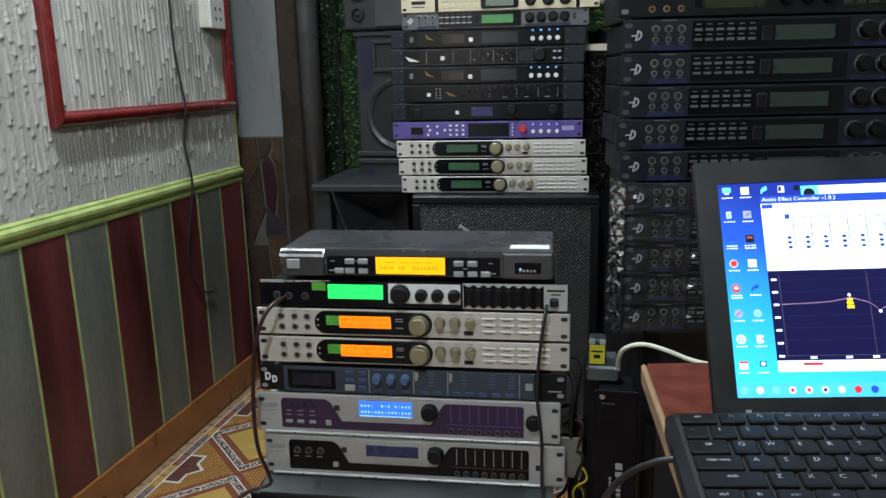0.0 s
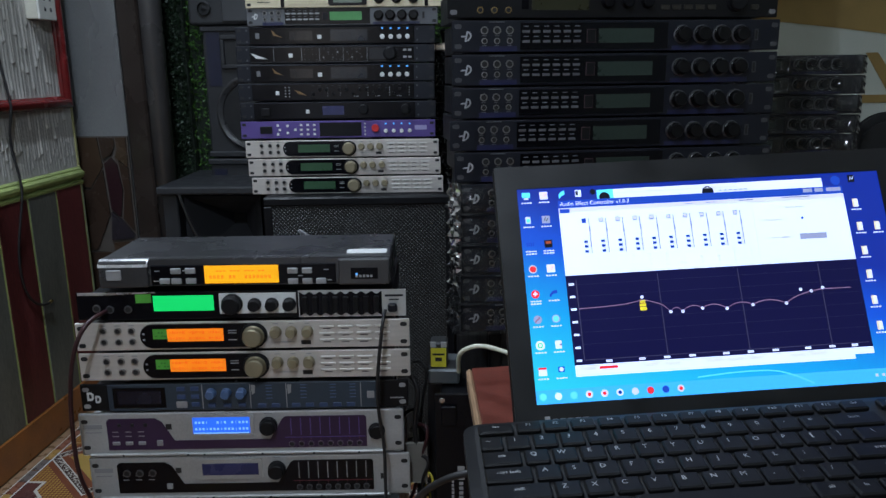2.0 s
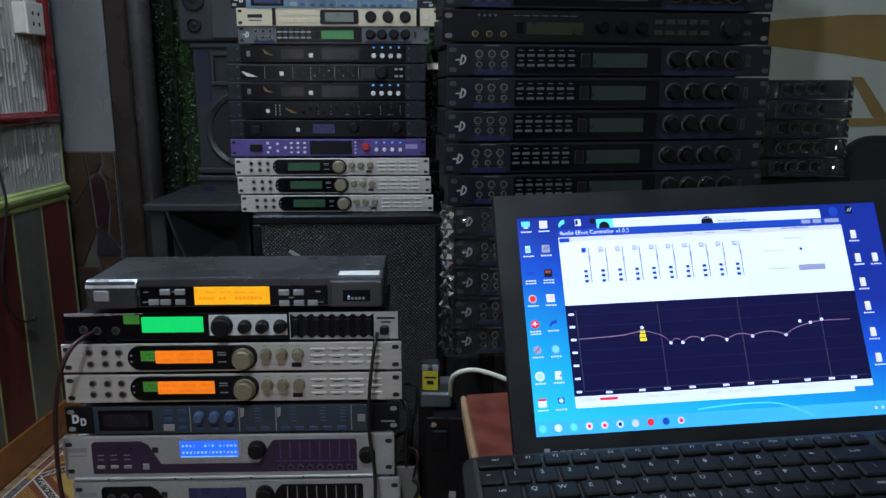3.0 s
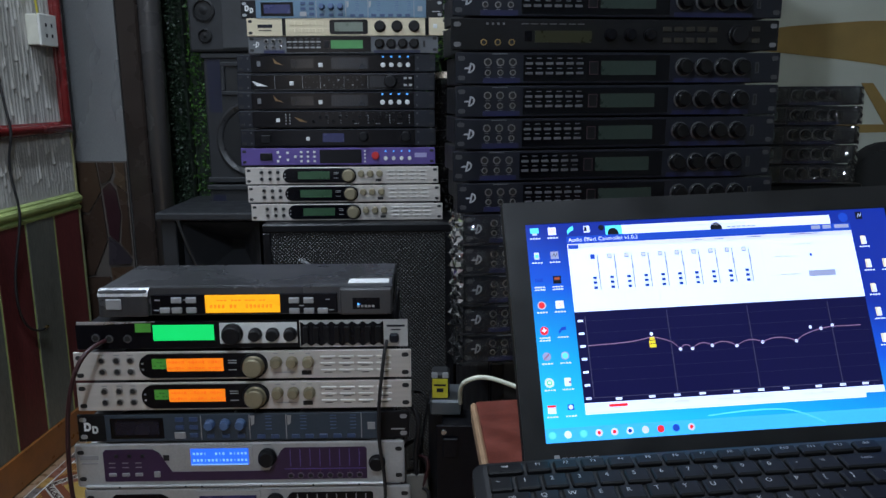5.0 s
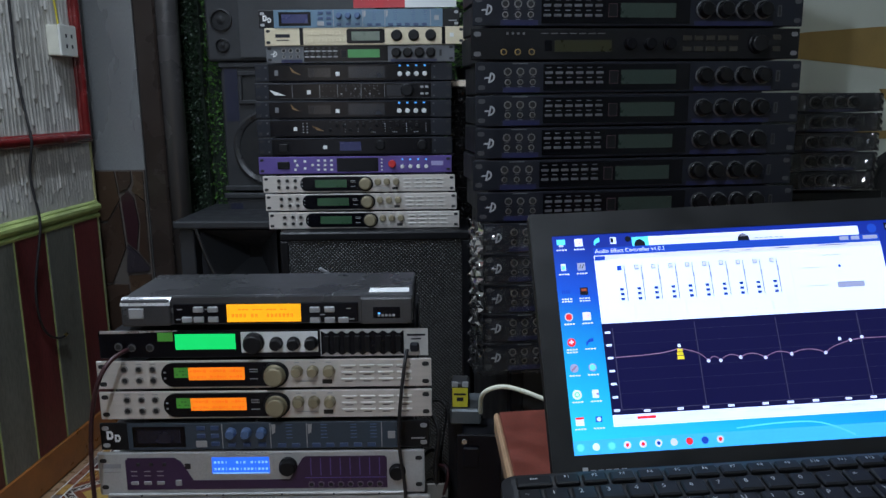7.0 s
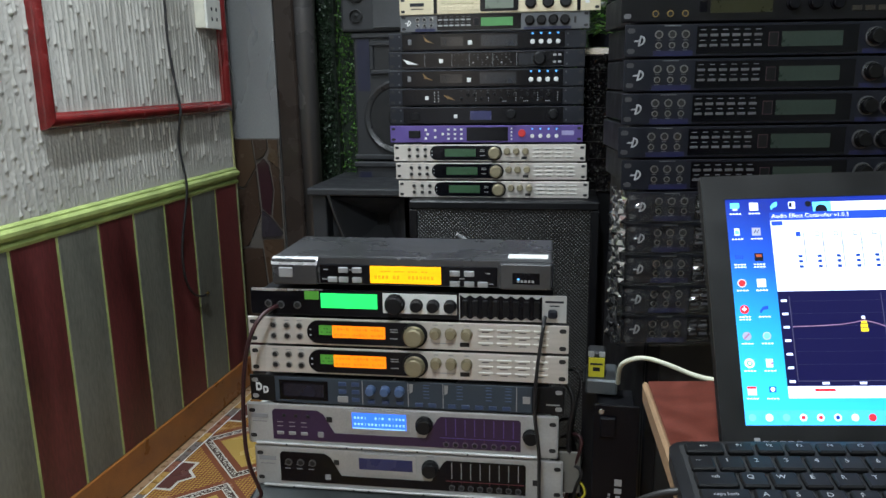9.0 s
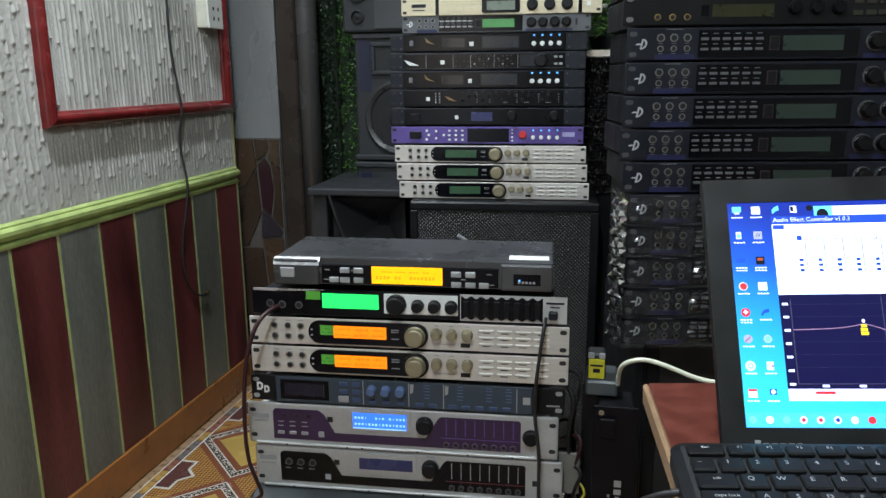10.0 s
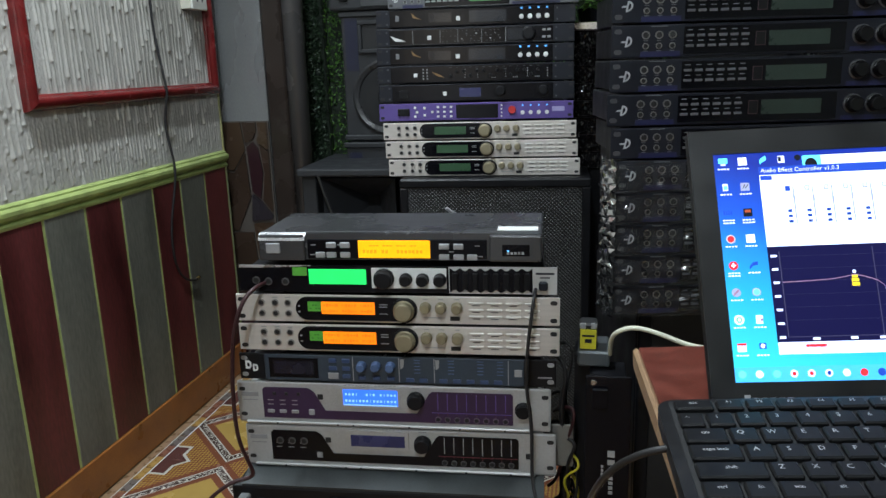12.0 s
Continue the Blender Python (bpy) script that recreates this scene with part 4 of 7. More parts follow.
film_tail(proto, RW, 0.0445, 3)
for k in range(1, 5):
    copy_thing(proto, side(z + 0.0455 * k, 0.008 + random.uniform(-0.002, 0.002)))
dproto = dark_processor(side(z + 0.0455 * 5, 0.0), "charcoal effects processor with unlit green display in a tall stack", "side stack")
for k in range(6, 10):
    copy_thing(dproto, side(z + 0.0455 * k, (-0.006, -0.003, -0.002, -0.002)[k - 6], 0.0))


def dsp_unit(m):
    w, h = RW, 0.0445
    r = thing("signal_processor", m, "black digital signal processor with unlit olive display", "audio processor", "side stack")
    chassis(r, w, h, 0.22, BLACK, BLACK, 0.02)
    ear_slots(r, w, h, DIMKEY)
    for f in (0.094, 0.135, 0.176):
        jack(r, fx(w, f), h * 0.26, 0.0044, BRASS, y=-0.004)
    bars(r, "maker_mark", [(fx(w, 0.105 + 0.016 * i), h * 0.82, 0.003, 0.003) for i in range(4)] + [(fx(w, 0.215 + 0.028 * i), h * 0.82, 0.010, 0.0010) for i in range(7)], -0.0042, DIMKEY)
    button(r, "power_key", fx(w, 0.225), h * 0.45, 0.010, 0.014, 0.001, GLOSSBLACK, y=-0.004)
    part("display", bm_box(fx(w, 0.245), -0.0046, h * 0.26, fx(w, 0.415), -0.004, h * 0.62), LCD_OFF, r)
    for f in (0.47, 0.53, 0.59):
        knob(r, "encoder", fx(w, f), h * 0.5, 0.009, 0.01, GLOSSBLACK, y=-0.004)
    for i in range(5):
        for j in (0.68, 0.34):
            button(r, "key", fx(w, 0.645 + 0.036 * i), h * j, 0.0125, 0.007, 0.002, mat("olive_key", (0.024, 0.021, 0.015), 0.5), y=-0.004)
    knob(r, "jog_dial", fx(w, 0.865), h * 0.5, 0.014, 0.012, BLACK, y=-0.004)
    for j in (0.7, 0.34):
        button(r, "key", fx(w, 0.925), h * j, 0.012, 0.007, 0.002, mat("olive_key", (0.024, 0.021, 0.015), 0.5), y=-0.004)
    return r


dsp_unit(side(z + 0.0455 * 10, -0.008))
# the upper ones are unseen, added so the stack's shadow covers the back wall
for k in range(11, 22):
    copy_thing(dproto, side(z + 0.0455 * k, -0.006))

# black cabinet that carries the side stack


def grille_mat():
    """Black steel sheet punched with staggered round holes, 6.6 mm apart."""
    m, nt, b = pattern_mat("perforated_steel")
    L = nt.links.new
    tc = nt.nodes.new("ShaderNodeTexCoord")
    mp = nt.nodes.new("ShaderNodeMapping")
    mp.inputs["Rotation"].default_value = (0, radians(45), 0)
    L(tc.outputs["Object"], mp.inputs[0])
    sp = nt.nodes.new("ShaderNodeSeparateXYZ")
    L(mp.outputs[0], sp.inputs[0])
    waves = []
    for axis in ("X", "Z"):
        q = nt.nodes.new("ShaderNodeMath")
        q.operation = "MULTIPLY"
        q.inputs[1].default_value = 2 * math.pi / 0.0066
        L(sp.outputs[axis], q.inputs[0])
        c = nt.nodes.new("ShaderNodeMath")
        c.operation = "COSINE"
        L(q.outputs[0], c.inputs[0])
        waves.append(c)
    add = nt.nodes.new("ShaderNodeMath")
    L(waves[0].outputs[0], add.inputs[0])
    L(waves[1].outputs[0], add.inputs[1])
    r = nt.nodes.new("ShaderNodeValToRGB")
    r.color_ramp.elements[0].position, r.color_ramp.elements[0].color = 0.10, (0.010, 0.0105, 0.0115, 1)
    r.color_ramp.elements[1].position, r.color_ramp.elements[1].color = 0.35, (0.002, 0.002, 0.002, 1)
    L(add.outputs[0], r.inputs[0])
    L(r.outputs[0], b.inputs["Base Color"])
    b.inputs["Roughness"].default_value = 0.45
    bp = nt.nodes.new("ShaderNodeBump")
    bp.invert = True
    bp.inputs["Strength"].default_value, bp.inputs["Distance"].default_value = 0.6, 0.002
    L(add.outputs[0], bp.inputs["Height"])
    L(bp.outputs[0], b.inputs["Normal"])
    return m


GRILLE = grille_mat()


def grille_cabinet(name, m, w, d, h, label, holes=True):
    r = thing(name, m, label, "loudspeaker")
    part("cabinet", bm_box(-w / 2, 0.012, 0, w / 2, d, h, 0.006, 2), BLACK, r)
    rim = bmesh.new()
    for a in ((-w / 2, 0, w / 2, 0.022), (-w / 2, h - 0.022, w / 2, h)):
        bm_box(a[0], 0.0, a[1], a[2], 0.014, a[3], 0.004, 1, rim)
    for a in ((-w / 2, -w / 2 + 0.022), (w / 2 - 0.022, w / 2)):
        bm_box(a[0], 0.0005, 0.022, a[1], 0.0135, h - 0.022, 0.003, 1, rim)
    part("front_rim", rim, BLACK, r)
    part("grille_backing", bm_box(-w / 2 + 0.022, 0.008, 0.022, w / 2 - 0.022, 0.0125, h - 0.022), RUBBER, r)
    if holes:
        part("grille", bm_box(-w / 2 + 0.022, 0.004, 0.022, w / 2 - 0.022, 0.0075, h - 0.022), GRILLE, r, "perforated black steel grille")
    return r


grille_cabinet("bass_cabinet", side(0.0, 0.03, 0.05), 0.42, 0.36, 0.6335, "black bass cabinet under the tall stack of processors", holes=False)

# ---- back stack on a wide loudspeaker ----
BYAW = 3.6


def back(z, x0, dy=0.0, turn=0.0):
    return pose(-0.612, 2.315, 0, 0, 0, BYAW) @ pose(x0, dy, z, 0, 0, turn)


for zz, dx in ((0.7175, 0.010), (0.764, 0.004), (0.810, 0.0)):
    silver_processor(back(zz, dx), False, "silver karaoke processor with dim green display in the back stack", "back stack")


def purple_unit(m):
    w, h = RW, U
    r = thing("audio_processor", m, "purple processor with a red button in the back stack", "audio processor", "back stack")
    chassis(r, w, h, 0.2, PURPLE, BLACK)
    ear_slots(r, w, h)
    button(r, "rocker_switch", fx(w, 0.13), h * 0.5, 0.03, 0.018, 0.004, BLACK, y=-0.004)
    for f, zz in ((0.24, 0.72), (0.24, 0.32), (0.20, 0.5), (0.28, 0.5), (0.19, 0.75), (0.19, 0.25)):
        button(r, "arrow_key", fx(w, f), h * zz, 0.006, 0.006, 0.002, WHITE, y=-0.004)
    for i in range(3):
        for j in range(3):
            button(r, "key", fx(w, 0.31 + 0.034 * i), h * (0.76 - 0.26 * j), 0.0065, 0.005, 0.002, WHITE, y=-0.004)
    part("display_window", bm_box(fx(w, 0.405), -0.005, h * 0.12, fx(w, 0.62), -0.004, h * 0.88), GLOSSBLACK, r)
    for j in range(4):
        button(r, "key", fx(w, 0.638), h * (0.8 - 0.2 * j), 0.004, 0.004, 0.002, WHITE, y=-0.004)
    knob(r, "red_button", fx(w, 0.692), h * 0.54, 0.0095, 0.008, REDKEY, y=-0.004, skirt=False, label="round red button")
    for i in range(4):
        knob(r, "white_key", fx(w, 0.745 + 0.041 * i), h * 0.38, 0.0050, 0.004, WHITE, y=-0.004, skirt=False)
        button(r, "blue_lamp", fx(w, 0.745 + 0.041 * i), h * 0.78, 0.004, 0.004, 0.002, LAMP_BLUE, y=-0.004)
    bars(r, "maker_mark", [(fx(w, 0.925), h * 0.55, 0.03, 0.011)], -0.0042, mat("violet_mark", (0.42, 0.38, 0.66), 0.5))
    return r


def black_unit(m, style, label):
    w, h = RW, 0.0435
    r = thing("crossover_unit", m, label, "audio processor", "back stack")
    chassis(r, w, h, 0.2, DARK, BLACK)
    ear_slots(r, w, h)
    part("face_plate", bm_box(fx(w, 0.07), -0.0052, 0.003, fx(w, 0.895), -0.004, h - 0.003, 0.0005), GLOSSBLACK, r)
    DM = mat("dull_mark", (0.30, 0.31, 0.33), 0.5)
    DK = mat("faint_mark", (0.07, 0.072, 0.08), 0.5)
    bars(r, "screw", [(fx(w, f), h * q, 0.004, 0.004) for f in (0.055, 0.91) for q in (0.2, 0.8)], -0.0042, DK)
    if style == 0:
        button(r, "power_key", fx(w, 0.110), h * 0.5, 0.009, 0.013, 0.002, DIMKEY, y=-0.0052)
        part("maker_mark", bm_prism([(fx(w, 0.180), h * 0.82), (fx(w, 0.190), h * 0.52), (fx(w, 0.235), h * 0.40), (fx(w, 0.203), h * 0.58)], -0.0056, -0.0052), mat("bronze_mark", (0.24, 0.15, 0.07), 0.4, 0.6), r)
        part("display_window", bm_box(fx(w, 0.27), -0.0057, h * 0.25, fx(w, 0.385), -0.0052, h * 0.75), mat("smoked_window", (0.010, 0.007, 0.007), 0.2), r)
        part("display_window", bm_box(fx(w, 0.475), -0.0057, h * 0.2, fx(w, 0.66), -0.0052, h * 0.82), mat("blue_smoke_window", (0.006, 0.009, 0.016), 0.2), r)
        button(r, "white_key", fx(w, 0.42), h * 0.42, 0.010, 0.010, 0.002, WHITE, y=-0.0052)
        for i in range(4):
            knob(r, "white_key", fx(w, 0.735 + 0.042 * i), h * 0.40, 0.0058, 0.004, WHITE, y=-0.0052, skirt=False)
            button(r, "blue_lamp", fx(w, 0.735 + 0.042 * i), h * 0.85, 0.005, 0.004, 0.002, LAMP_BLUE, y=-0.0052)
    elif style == 1:
        part("maker_mark", bm_prism([(fx(w, 0.075), h * 0.6), (fx(w, 0.10), h * 0.3), (fx(w, 0.155), h * 0.28), (fx(w, 0.115), h * 0.45)], -0.0056, -0.0052), WHITE, r)
        for f in (0.19, 0.33, 0.42, 0.54, 0.66):
            part("divider", bm_box(fx(w, f) - 0.0004, -0.0056, h * 0.15, fx(w, f) + 0.0004, -0.0052, h * 0.85), DM, r)
        button(r, "white_key", fx(w, 0.275), h * 0.45, 0.010, 0.010, 0.002, WHITE, y=-0.0052)
        bars(r, "panel_border", [(fx(w, 0.483), h * q, w * 0.82, 0.0007) for q in (0.10, 0.90)], -0.0053, DK)
        bars(r, "key_print", [(fx(w, 0.345 + 0.020 * i), h * q, 0.0035, 0.0012) for i in range(15) for q in (0.22, 0.5, 0.78) if (i * 3 + int(q * 10)) % 4], -0.0053, DK)
        for i in range(9):
            button(r, "small_key", fx(w, 0.44 + 0.024 * i), h * (0.62 if i % 2 else 0.34), 0.004, 0.003, 0.001, DK if i % 3 else DM, y=-0.0052)
        part("display_window", bm_box(fx(w, 0.67), -0.0057, h * 0.2, fx(w, 0.76), -0.0052, h * 0.82), mat("blue_smoke_window", (0.006, 0.009, 0.016), 0.2), r)
        knob(r, "jog_dial", fx(w, 0.775), h * 0.52, 0.0165, 0.014, BLACK, y=-0.0052)
        for i in range(2):
            for j in (0.7, 0.32):
                button(r, "small_key", fx(w, 0.85 + 0.025 * i), h * j, 0.008, 0.005, 0.001, GREYKEY, y=-0.0052)
    elif style == 2:
        button(r, "white_key", fx(w, 0.20), h * 0.45, 0.009, 0.009, 0.002, WHITE, y=-0.0052)
        part("maker_mark", bm_prism([(fx(w, 0.285), h * 0.62), (fx(w, 0.31), h * 0.38), (fx(w, 0.35), h * 0.3), (fx(w, 0.315), h * 0.52)], -0.0056, -0.0052), mat("bronze_mark", (0.24, 0.15, 0.07), 0.4, 0.6), r)
        for i in range(2):
            for j in range(4):
                button(r, "small_lamp", fx(w, 0.24 + 0.02 * i), h * (0.25 + 0.17 * j), 0.003, 0.003, 0.001, GREYKEY, y=-0.0052)
        for i in range(14):
            knob(r, "trim_knob", fx(w, 0.38 + 0.034 * i), h * (0.62 if i % 3 else 0.38), 0.0042, 0.005, BLACK, y=-0.0052)
        bars(r, "knob_print", [(fx(w, 0.38 + 0.034 * i), h * 0.84, 0.006, 0.001) for i in range(14)], -0.0053, DK)
        bars(r, "scale_dots", [(fx(w, f), h * (0.28 + 0.14 * k), 0.0022, 0.0022) for f in (0.455, 0.52, 0.66, 0.77, 0.87) for k in range(4)] + [(fx(w, f + 0.009 * k), h * 0.24, 0.0022, 0.0022) for f in (0.59, 0.70, 0.81) for k in range(3)], -0.0054, DM)
    else:
        button(r, "rocker_switch", fx(w, 0.13), h * 0.45, 0.022, 0.018, 0.003, BLACK, y=-0.0052)
        part("display_window", bm_prism(rounded(fx(w, 0.22), h * 0.12, fx(w, 0.56), h * 0.88, 0.008), -0.0062, -0.0052), GLOSSBLACK, r)
        button(r, "white_key", fx(w, 0.345), h * 0.45, 0.009, 0.009, 0.002, WHITE, y=-0.0062)
        part("display", bm_box(fx(w, 0.42), -0.0066, h * 0.25, fx(w, 0.53), -0.0062, h * 0.75), LCD_BLUE_OFF, r)
        for f in (0.63, 0.845):
            knob(r, "jog_dial", fx(w, f), h * 0.55, 0.0125, 0.012, BLACK, y=-0.0052)
    return r


purple_unit(back(0.8575, -0.008))
black_unit(back(0.904, -0.006), 3, "black processor with two dials in the back stack")
black_unit(back(0.9495, -0.008), 2, "black processor with a row of trim knobs")
black_unit(back(0.994, -0.008), 0, "black processor with smoked windows and white keys")
black_unit(back(1.0385, -0.007), 1, "black processor with a large dial and white mark")
black_unit(back(1.083, -0.005), 0, "black processor with smoked windows and white keys")
dark_processor(back(1.127, 0.014, -0.004), "grey effects processor with dim lit green display", "back stack", pale=True, wide=0.458)


def gold_unit(m):
    w, h = RW, U
    r = thing("audio_processor", m, "champagne gold processor with three black knobs", "audio processor", "back stack")
    chassis(r, w, h, 0.2, GOLD, BLACK)
    ear_slots(r, w, h)
    bars(r, "maker_mark", [(fx(w, 0.09), h * 0.55, 0.035, 0.008), (fx(w, 0.09), h * 0.32, 0.03, 0.002)], -0.0042, DARK)
    for f in (0.175, 0.885):
        part("black_band", bm_box(fx(w, f), -0.0048, 0.002, fx(w, f + 0.018), -0.004, h - 0.002), GLOSSBLACK, r)
    for i in range(6):
        for j in (0.68, 0.32):
            button(r, "key", fx(w, 0.225 + 0.035 * i), h * j, 0.012, 0.009, 0.0015, GOLD, y=-0.004)
    part("display_window", bm_prism(rounded(fx(w, 0.41), h * 0.12, fx(w, 0.60), h * 0.88, 0.005), -0.006, -0.004), GLOSSBLACK, r)
    part("display", bm_box(fx(w, 0.435), -0.0064, h * 0.26, fx(w, 0.575), -0.006, h * 0.74), mat("grey_green_lcd", (0.16, 0.19, 0.15), 0.3), r)
    for f in (0.66, 0.745, 0.83):
        knob(r, "level_knob", fx(w, f), h * 0.52, 0.0135, 0.014, BLACK, y=-0.004)
    button(r, "power_key", fx(w, 0.935), h * 0.52, 0.010, 0.010, 0.002, WHITE, y=-0.004)
    return r


gold_unit(back(1.1675, 0.026, -0.01))
slate_processor(back(1.2085, 0.014, -0.01), "pale blue digital processor with dark display atop the back stack", "back stack", pale=True)
grille_cabinet("floor_speaker", back(0.0, 0.040, -0.05), 0.475, 0.42, 0.7165, "wide black loudspeaker with metal grille carrying the back stack")

# ---- the table, laptop and keyboard ----
REDTOP = mat("red_laminate", (0.125, 0.030, 0.020), 0.35, 0, 0.4, 40, 0.05)
EDGE = mat("pale_wood_edge", (0.30, 0.185, 0.105), 0.5, 0, 0.3, 30, 0.1)
TABLE = pose(-0.278, 1.187, 0.707, 0, -2.5, 5.0)
tb = thing("work_table", TABLE, "small table with red-brown laminate top and pale wood edge", "table")
part("tabletop", bm_box(0.005, -0.86, -0.022, 0.80, 0.0, 0.0, 0.001), REDTOP, tb)
part("edge_band", bm_box(-0.001, -0.862, -0.024, 0.0055, 0.001, -0.0006, 0.0025), EDGE, tb, "pale wood edge band")
for x, y in ((0.07, -0.80), (0.72, -0.80), (0.07, -0.06), (0.72, -0.06)):
    part("leg", bm_box(x - 0.02, y - 0.02, -0.702 - x * 0.0436, x + 0.02, y + 0.02, -0.022, 0.002), BLACK, tb)
part("apron", bm_box(0.07, -0.07, -0.10, 0.72, -0.05, -0.022), BLACK, tb)

# ---- laptop ----
PLASTIC = mat("matt_black_plastic", (0.0065, 0.0065, 0.0075), 0.4, 0, 0.15, 30, 0.04)
KEYCAP = mat("black_keycap", (0.0055, 0.0055, 0.0065), 0.5, 0, 0.15, 60, spec=0.25)


def glow(name, color, strength=1.0):
    """Self-lit screen paint with a faint unevenness."""
    return mat(name, color, 0.35, 0, 0.04, 8, emit=strength, spec=0.15)


def screen_gradient():
    m, nt, b = pattern_mat("desktop_blue")
    tc = nt.nodes.new("ShaderNodeTexCoord")
    sp = nt.nodes.new("ShaderNodeSeparateXYZ")
    nt.links.new(tc.outputs["Generated"], sp.inputs[0])
    a = nt.nodes.new("ShaderNodeMath")
    a.operation = "MULTIPLY_ADD"
    nt.links.new(sp.outputs["X"], a.inputs[0])
    a.inputs[1].default_value = 0.50
    nt.links.new(sp.outputs["Y"], a.inputs[2])
    r = nt.nodes.new("ShaderNodeValToRGB")
    e = r.color_ramp.elements
    e[0].position, e[0].color = 0.05, (0.03, 0.80, 0.98, 1)
    e[1].position, e[1].color = 1.0, (0.004, 0.03, 0.40, 1)
    mid = e.new(0.42)
    mid.color = (0.008, 0.46, 1.0, 1)
    m2 = e.new(0.75)
    m2.color = (0.006, 0.11, 0.80, 1)
    nt.links.new(a.outputs[0], r.inputs[0])
    nt.links.new(r.outputs[0], b.inputs["Emission Color"])
    b.inputs["Base Color"].default_value = (0.01, 0.01, 0.012, 1)
    b.inputs["Emission Strength"].default_value = 1.35
    b.inputs["Roughness"].default_value = 0.3
    return m


S_WHITE = glow("screen_white", (0.61, 0.70, 1.0), 1.45)
S_GREY = glow("screen_grey", (0.45, 0.5, 0.6), 1.0)
S_NAVY = glow("screen_navy", (0.006, 0.006, 0.040), 1.2)
S_TITLE = glow("screen_title", (0.015, 0.06, 0.42), 1.1)
S_RED = glow("screen_red", (0.8, 0.03, 0.04), 1.1)
S_YELLOW = glow("screen_yellow", (0.8, 0.65, 0.03), 1.1)
S_FOLDER = glow("screen_folder", (0.75, 0.68, 0.42), 1.1)
S_CYAN = glow("screen_cyan", (0.12, 0.75, 0.95), 1.2)
S_BLUE = glow("screen_blue", (0.01, 0.05, 0.30), 1.0)
S_LINE = glow("screen_line", (0.05, 0.05, 0.10), 1.0)
S_PINK = glow("screen_pink", (0.28, 0.17, 0.30), 1.0)
S_GREEN = glow("screen_green", (0.10, 0.55, 0.15), 1.0)
S_BLACK = glow("screen_black", (0.01, 0.012, 0.02), 0.6)

SW, SH = 0.2976, 0.1694
ux = Vector((0.9931, 0.1126, 0.0316)).normalized()
up = Vector((-0.0788, 0.445, 0.892))
up = (up - ux * up.dot(ux)).normalized()
nz = ux.cross(up)
SCREEN = Matrix(((ux.x, up.x, nz.x, -0.2205), (ux.y, up.y, nz.y, 0.9455), (ux.z, up.z, nz.z, 0.7769), (0, 0, 0, 1)))
LAP = TABLE @ pose(0.015, -0.248, 0.0, 0, 0, 1.4)
laptop = thing("laptop", LAP, "open black laptop showing an audio equaliser window, on the table", "laptop")
LID = LAP.inverted() @ SCREEN
lid = part("lid", bm_box(-0.018, -0.021, -0.009, SW + 0.018, SH + 0.020, -0.0012, 0.004, 2), PLASTIC, laptop)
lid.matrix_basis = LID
rimb = bmesh.new()
for a in ((-0.017, -0.020, 0.0, SH + 0.019), (SW, -0.020, SW + 0.017, SH + 0.019), (0.0, -0.020, SW, 0.0), (0.0, SH, SW, SH + 0.019)):
    bm_box(a[0], a[1], -0.0014, a[2], a[3], 0.0006, 0, bm=rimb)
bez = part("bezel", rimb, PLASTIC, lid)
brand = bmesh.new()
for i in range(6):
    bm_box(0.005 + i * 0.0058, -0.0150, 0.0006, 0.0090 + i * 0.0058, -0.0108 + (0.002 if i == 0 else 0), 0.0009, bm=brand)
part("maker_mark", brand, GREYKEY, lid)
screen = part("screen", bm_box(0, 0, -0.0012, SW, SH, -0.0004), screen_gradient(), laptop, "lit screen with blue desktop and equaliser window")
screen.matrix_basis = LID
part("base", bm_box(0.0, -0.235, 0.0, SW + 0.036, 0.012, 0.029, 0.004, 2), PLASTIC, laptop)
part("palm_rest", bm_box(0.012, -0.226, 0.029, SW + 0.024, -0.14, 0.0298), mat("grey_palm_rest", (0.07, 0.075, 0.08), 0.4), laptop)
part("touchpad", bm_box(0.11, -0.215, 0.0298, 0.21, -0.155, 0.0303), PLASTIC, laptop)
for x in (0.03, 0.25):
    hg = bm_box(x, 0.0, 0.027, x + 0.044, 0.014, 0.050, 0.003)
    bmesh.ops.create_cone(hg, cap_ends=True, segments=14, radius1=0.008, radius2=0.008, depth=0.045, matrix=pose(x + 0.022, 0.007, 0.05, 0, 90, 0))
    part("hinge", hg, PLASTIC, laptop)


def s_rect(name, u0, v0, u1, v1, material, lift=0.0):
    """A flat patch of the picture on the screen; u to the right, v down, from 0 to 1."""
    return part(name, bm_box(u0 * SW, (1 - v1) * SH, -0.0004, u1 * SW, (1 - v0) * SH, -0.0002 + lift), material, screen)


def s_many(name, rects, material, lift):
    bm = bmesh.new()
    for u0, v0, u1, v1 in rects:
        bm_box(u0 * SW, (1 - v1) * SH, -0.0003, u1 * SW, (1 - v0) * SH, -0.0002 + lift, bm=bm)
    ob = part(name, bm, material, screen)
    ob["kind"] = "stuff"
    return ob


def s_line(name, pts, width, material, lift):
    bm = bmesh.new()
    vs = []
    for u, v in pts:
        vs.append((bm.verts.new((u * SW, (1 - v) * SH + width / 2, lift)), bm.verts.new((u * SW, (1 - v) * SH - width / 2, lift))))
    for (a, b), (c, d) in zip(vs, vs[1:]):
        bm.faces.new((a, b, d, c))
    return part(name, bm, material, screen)


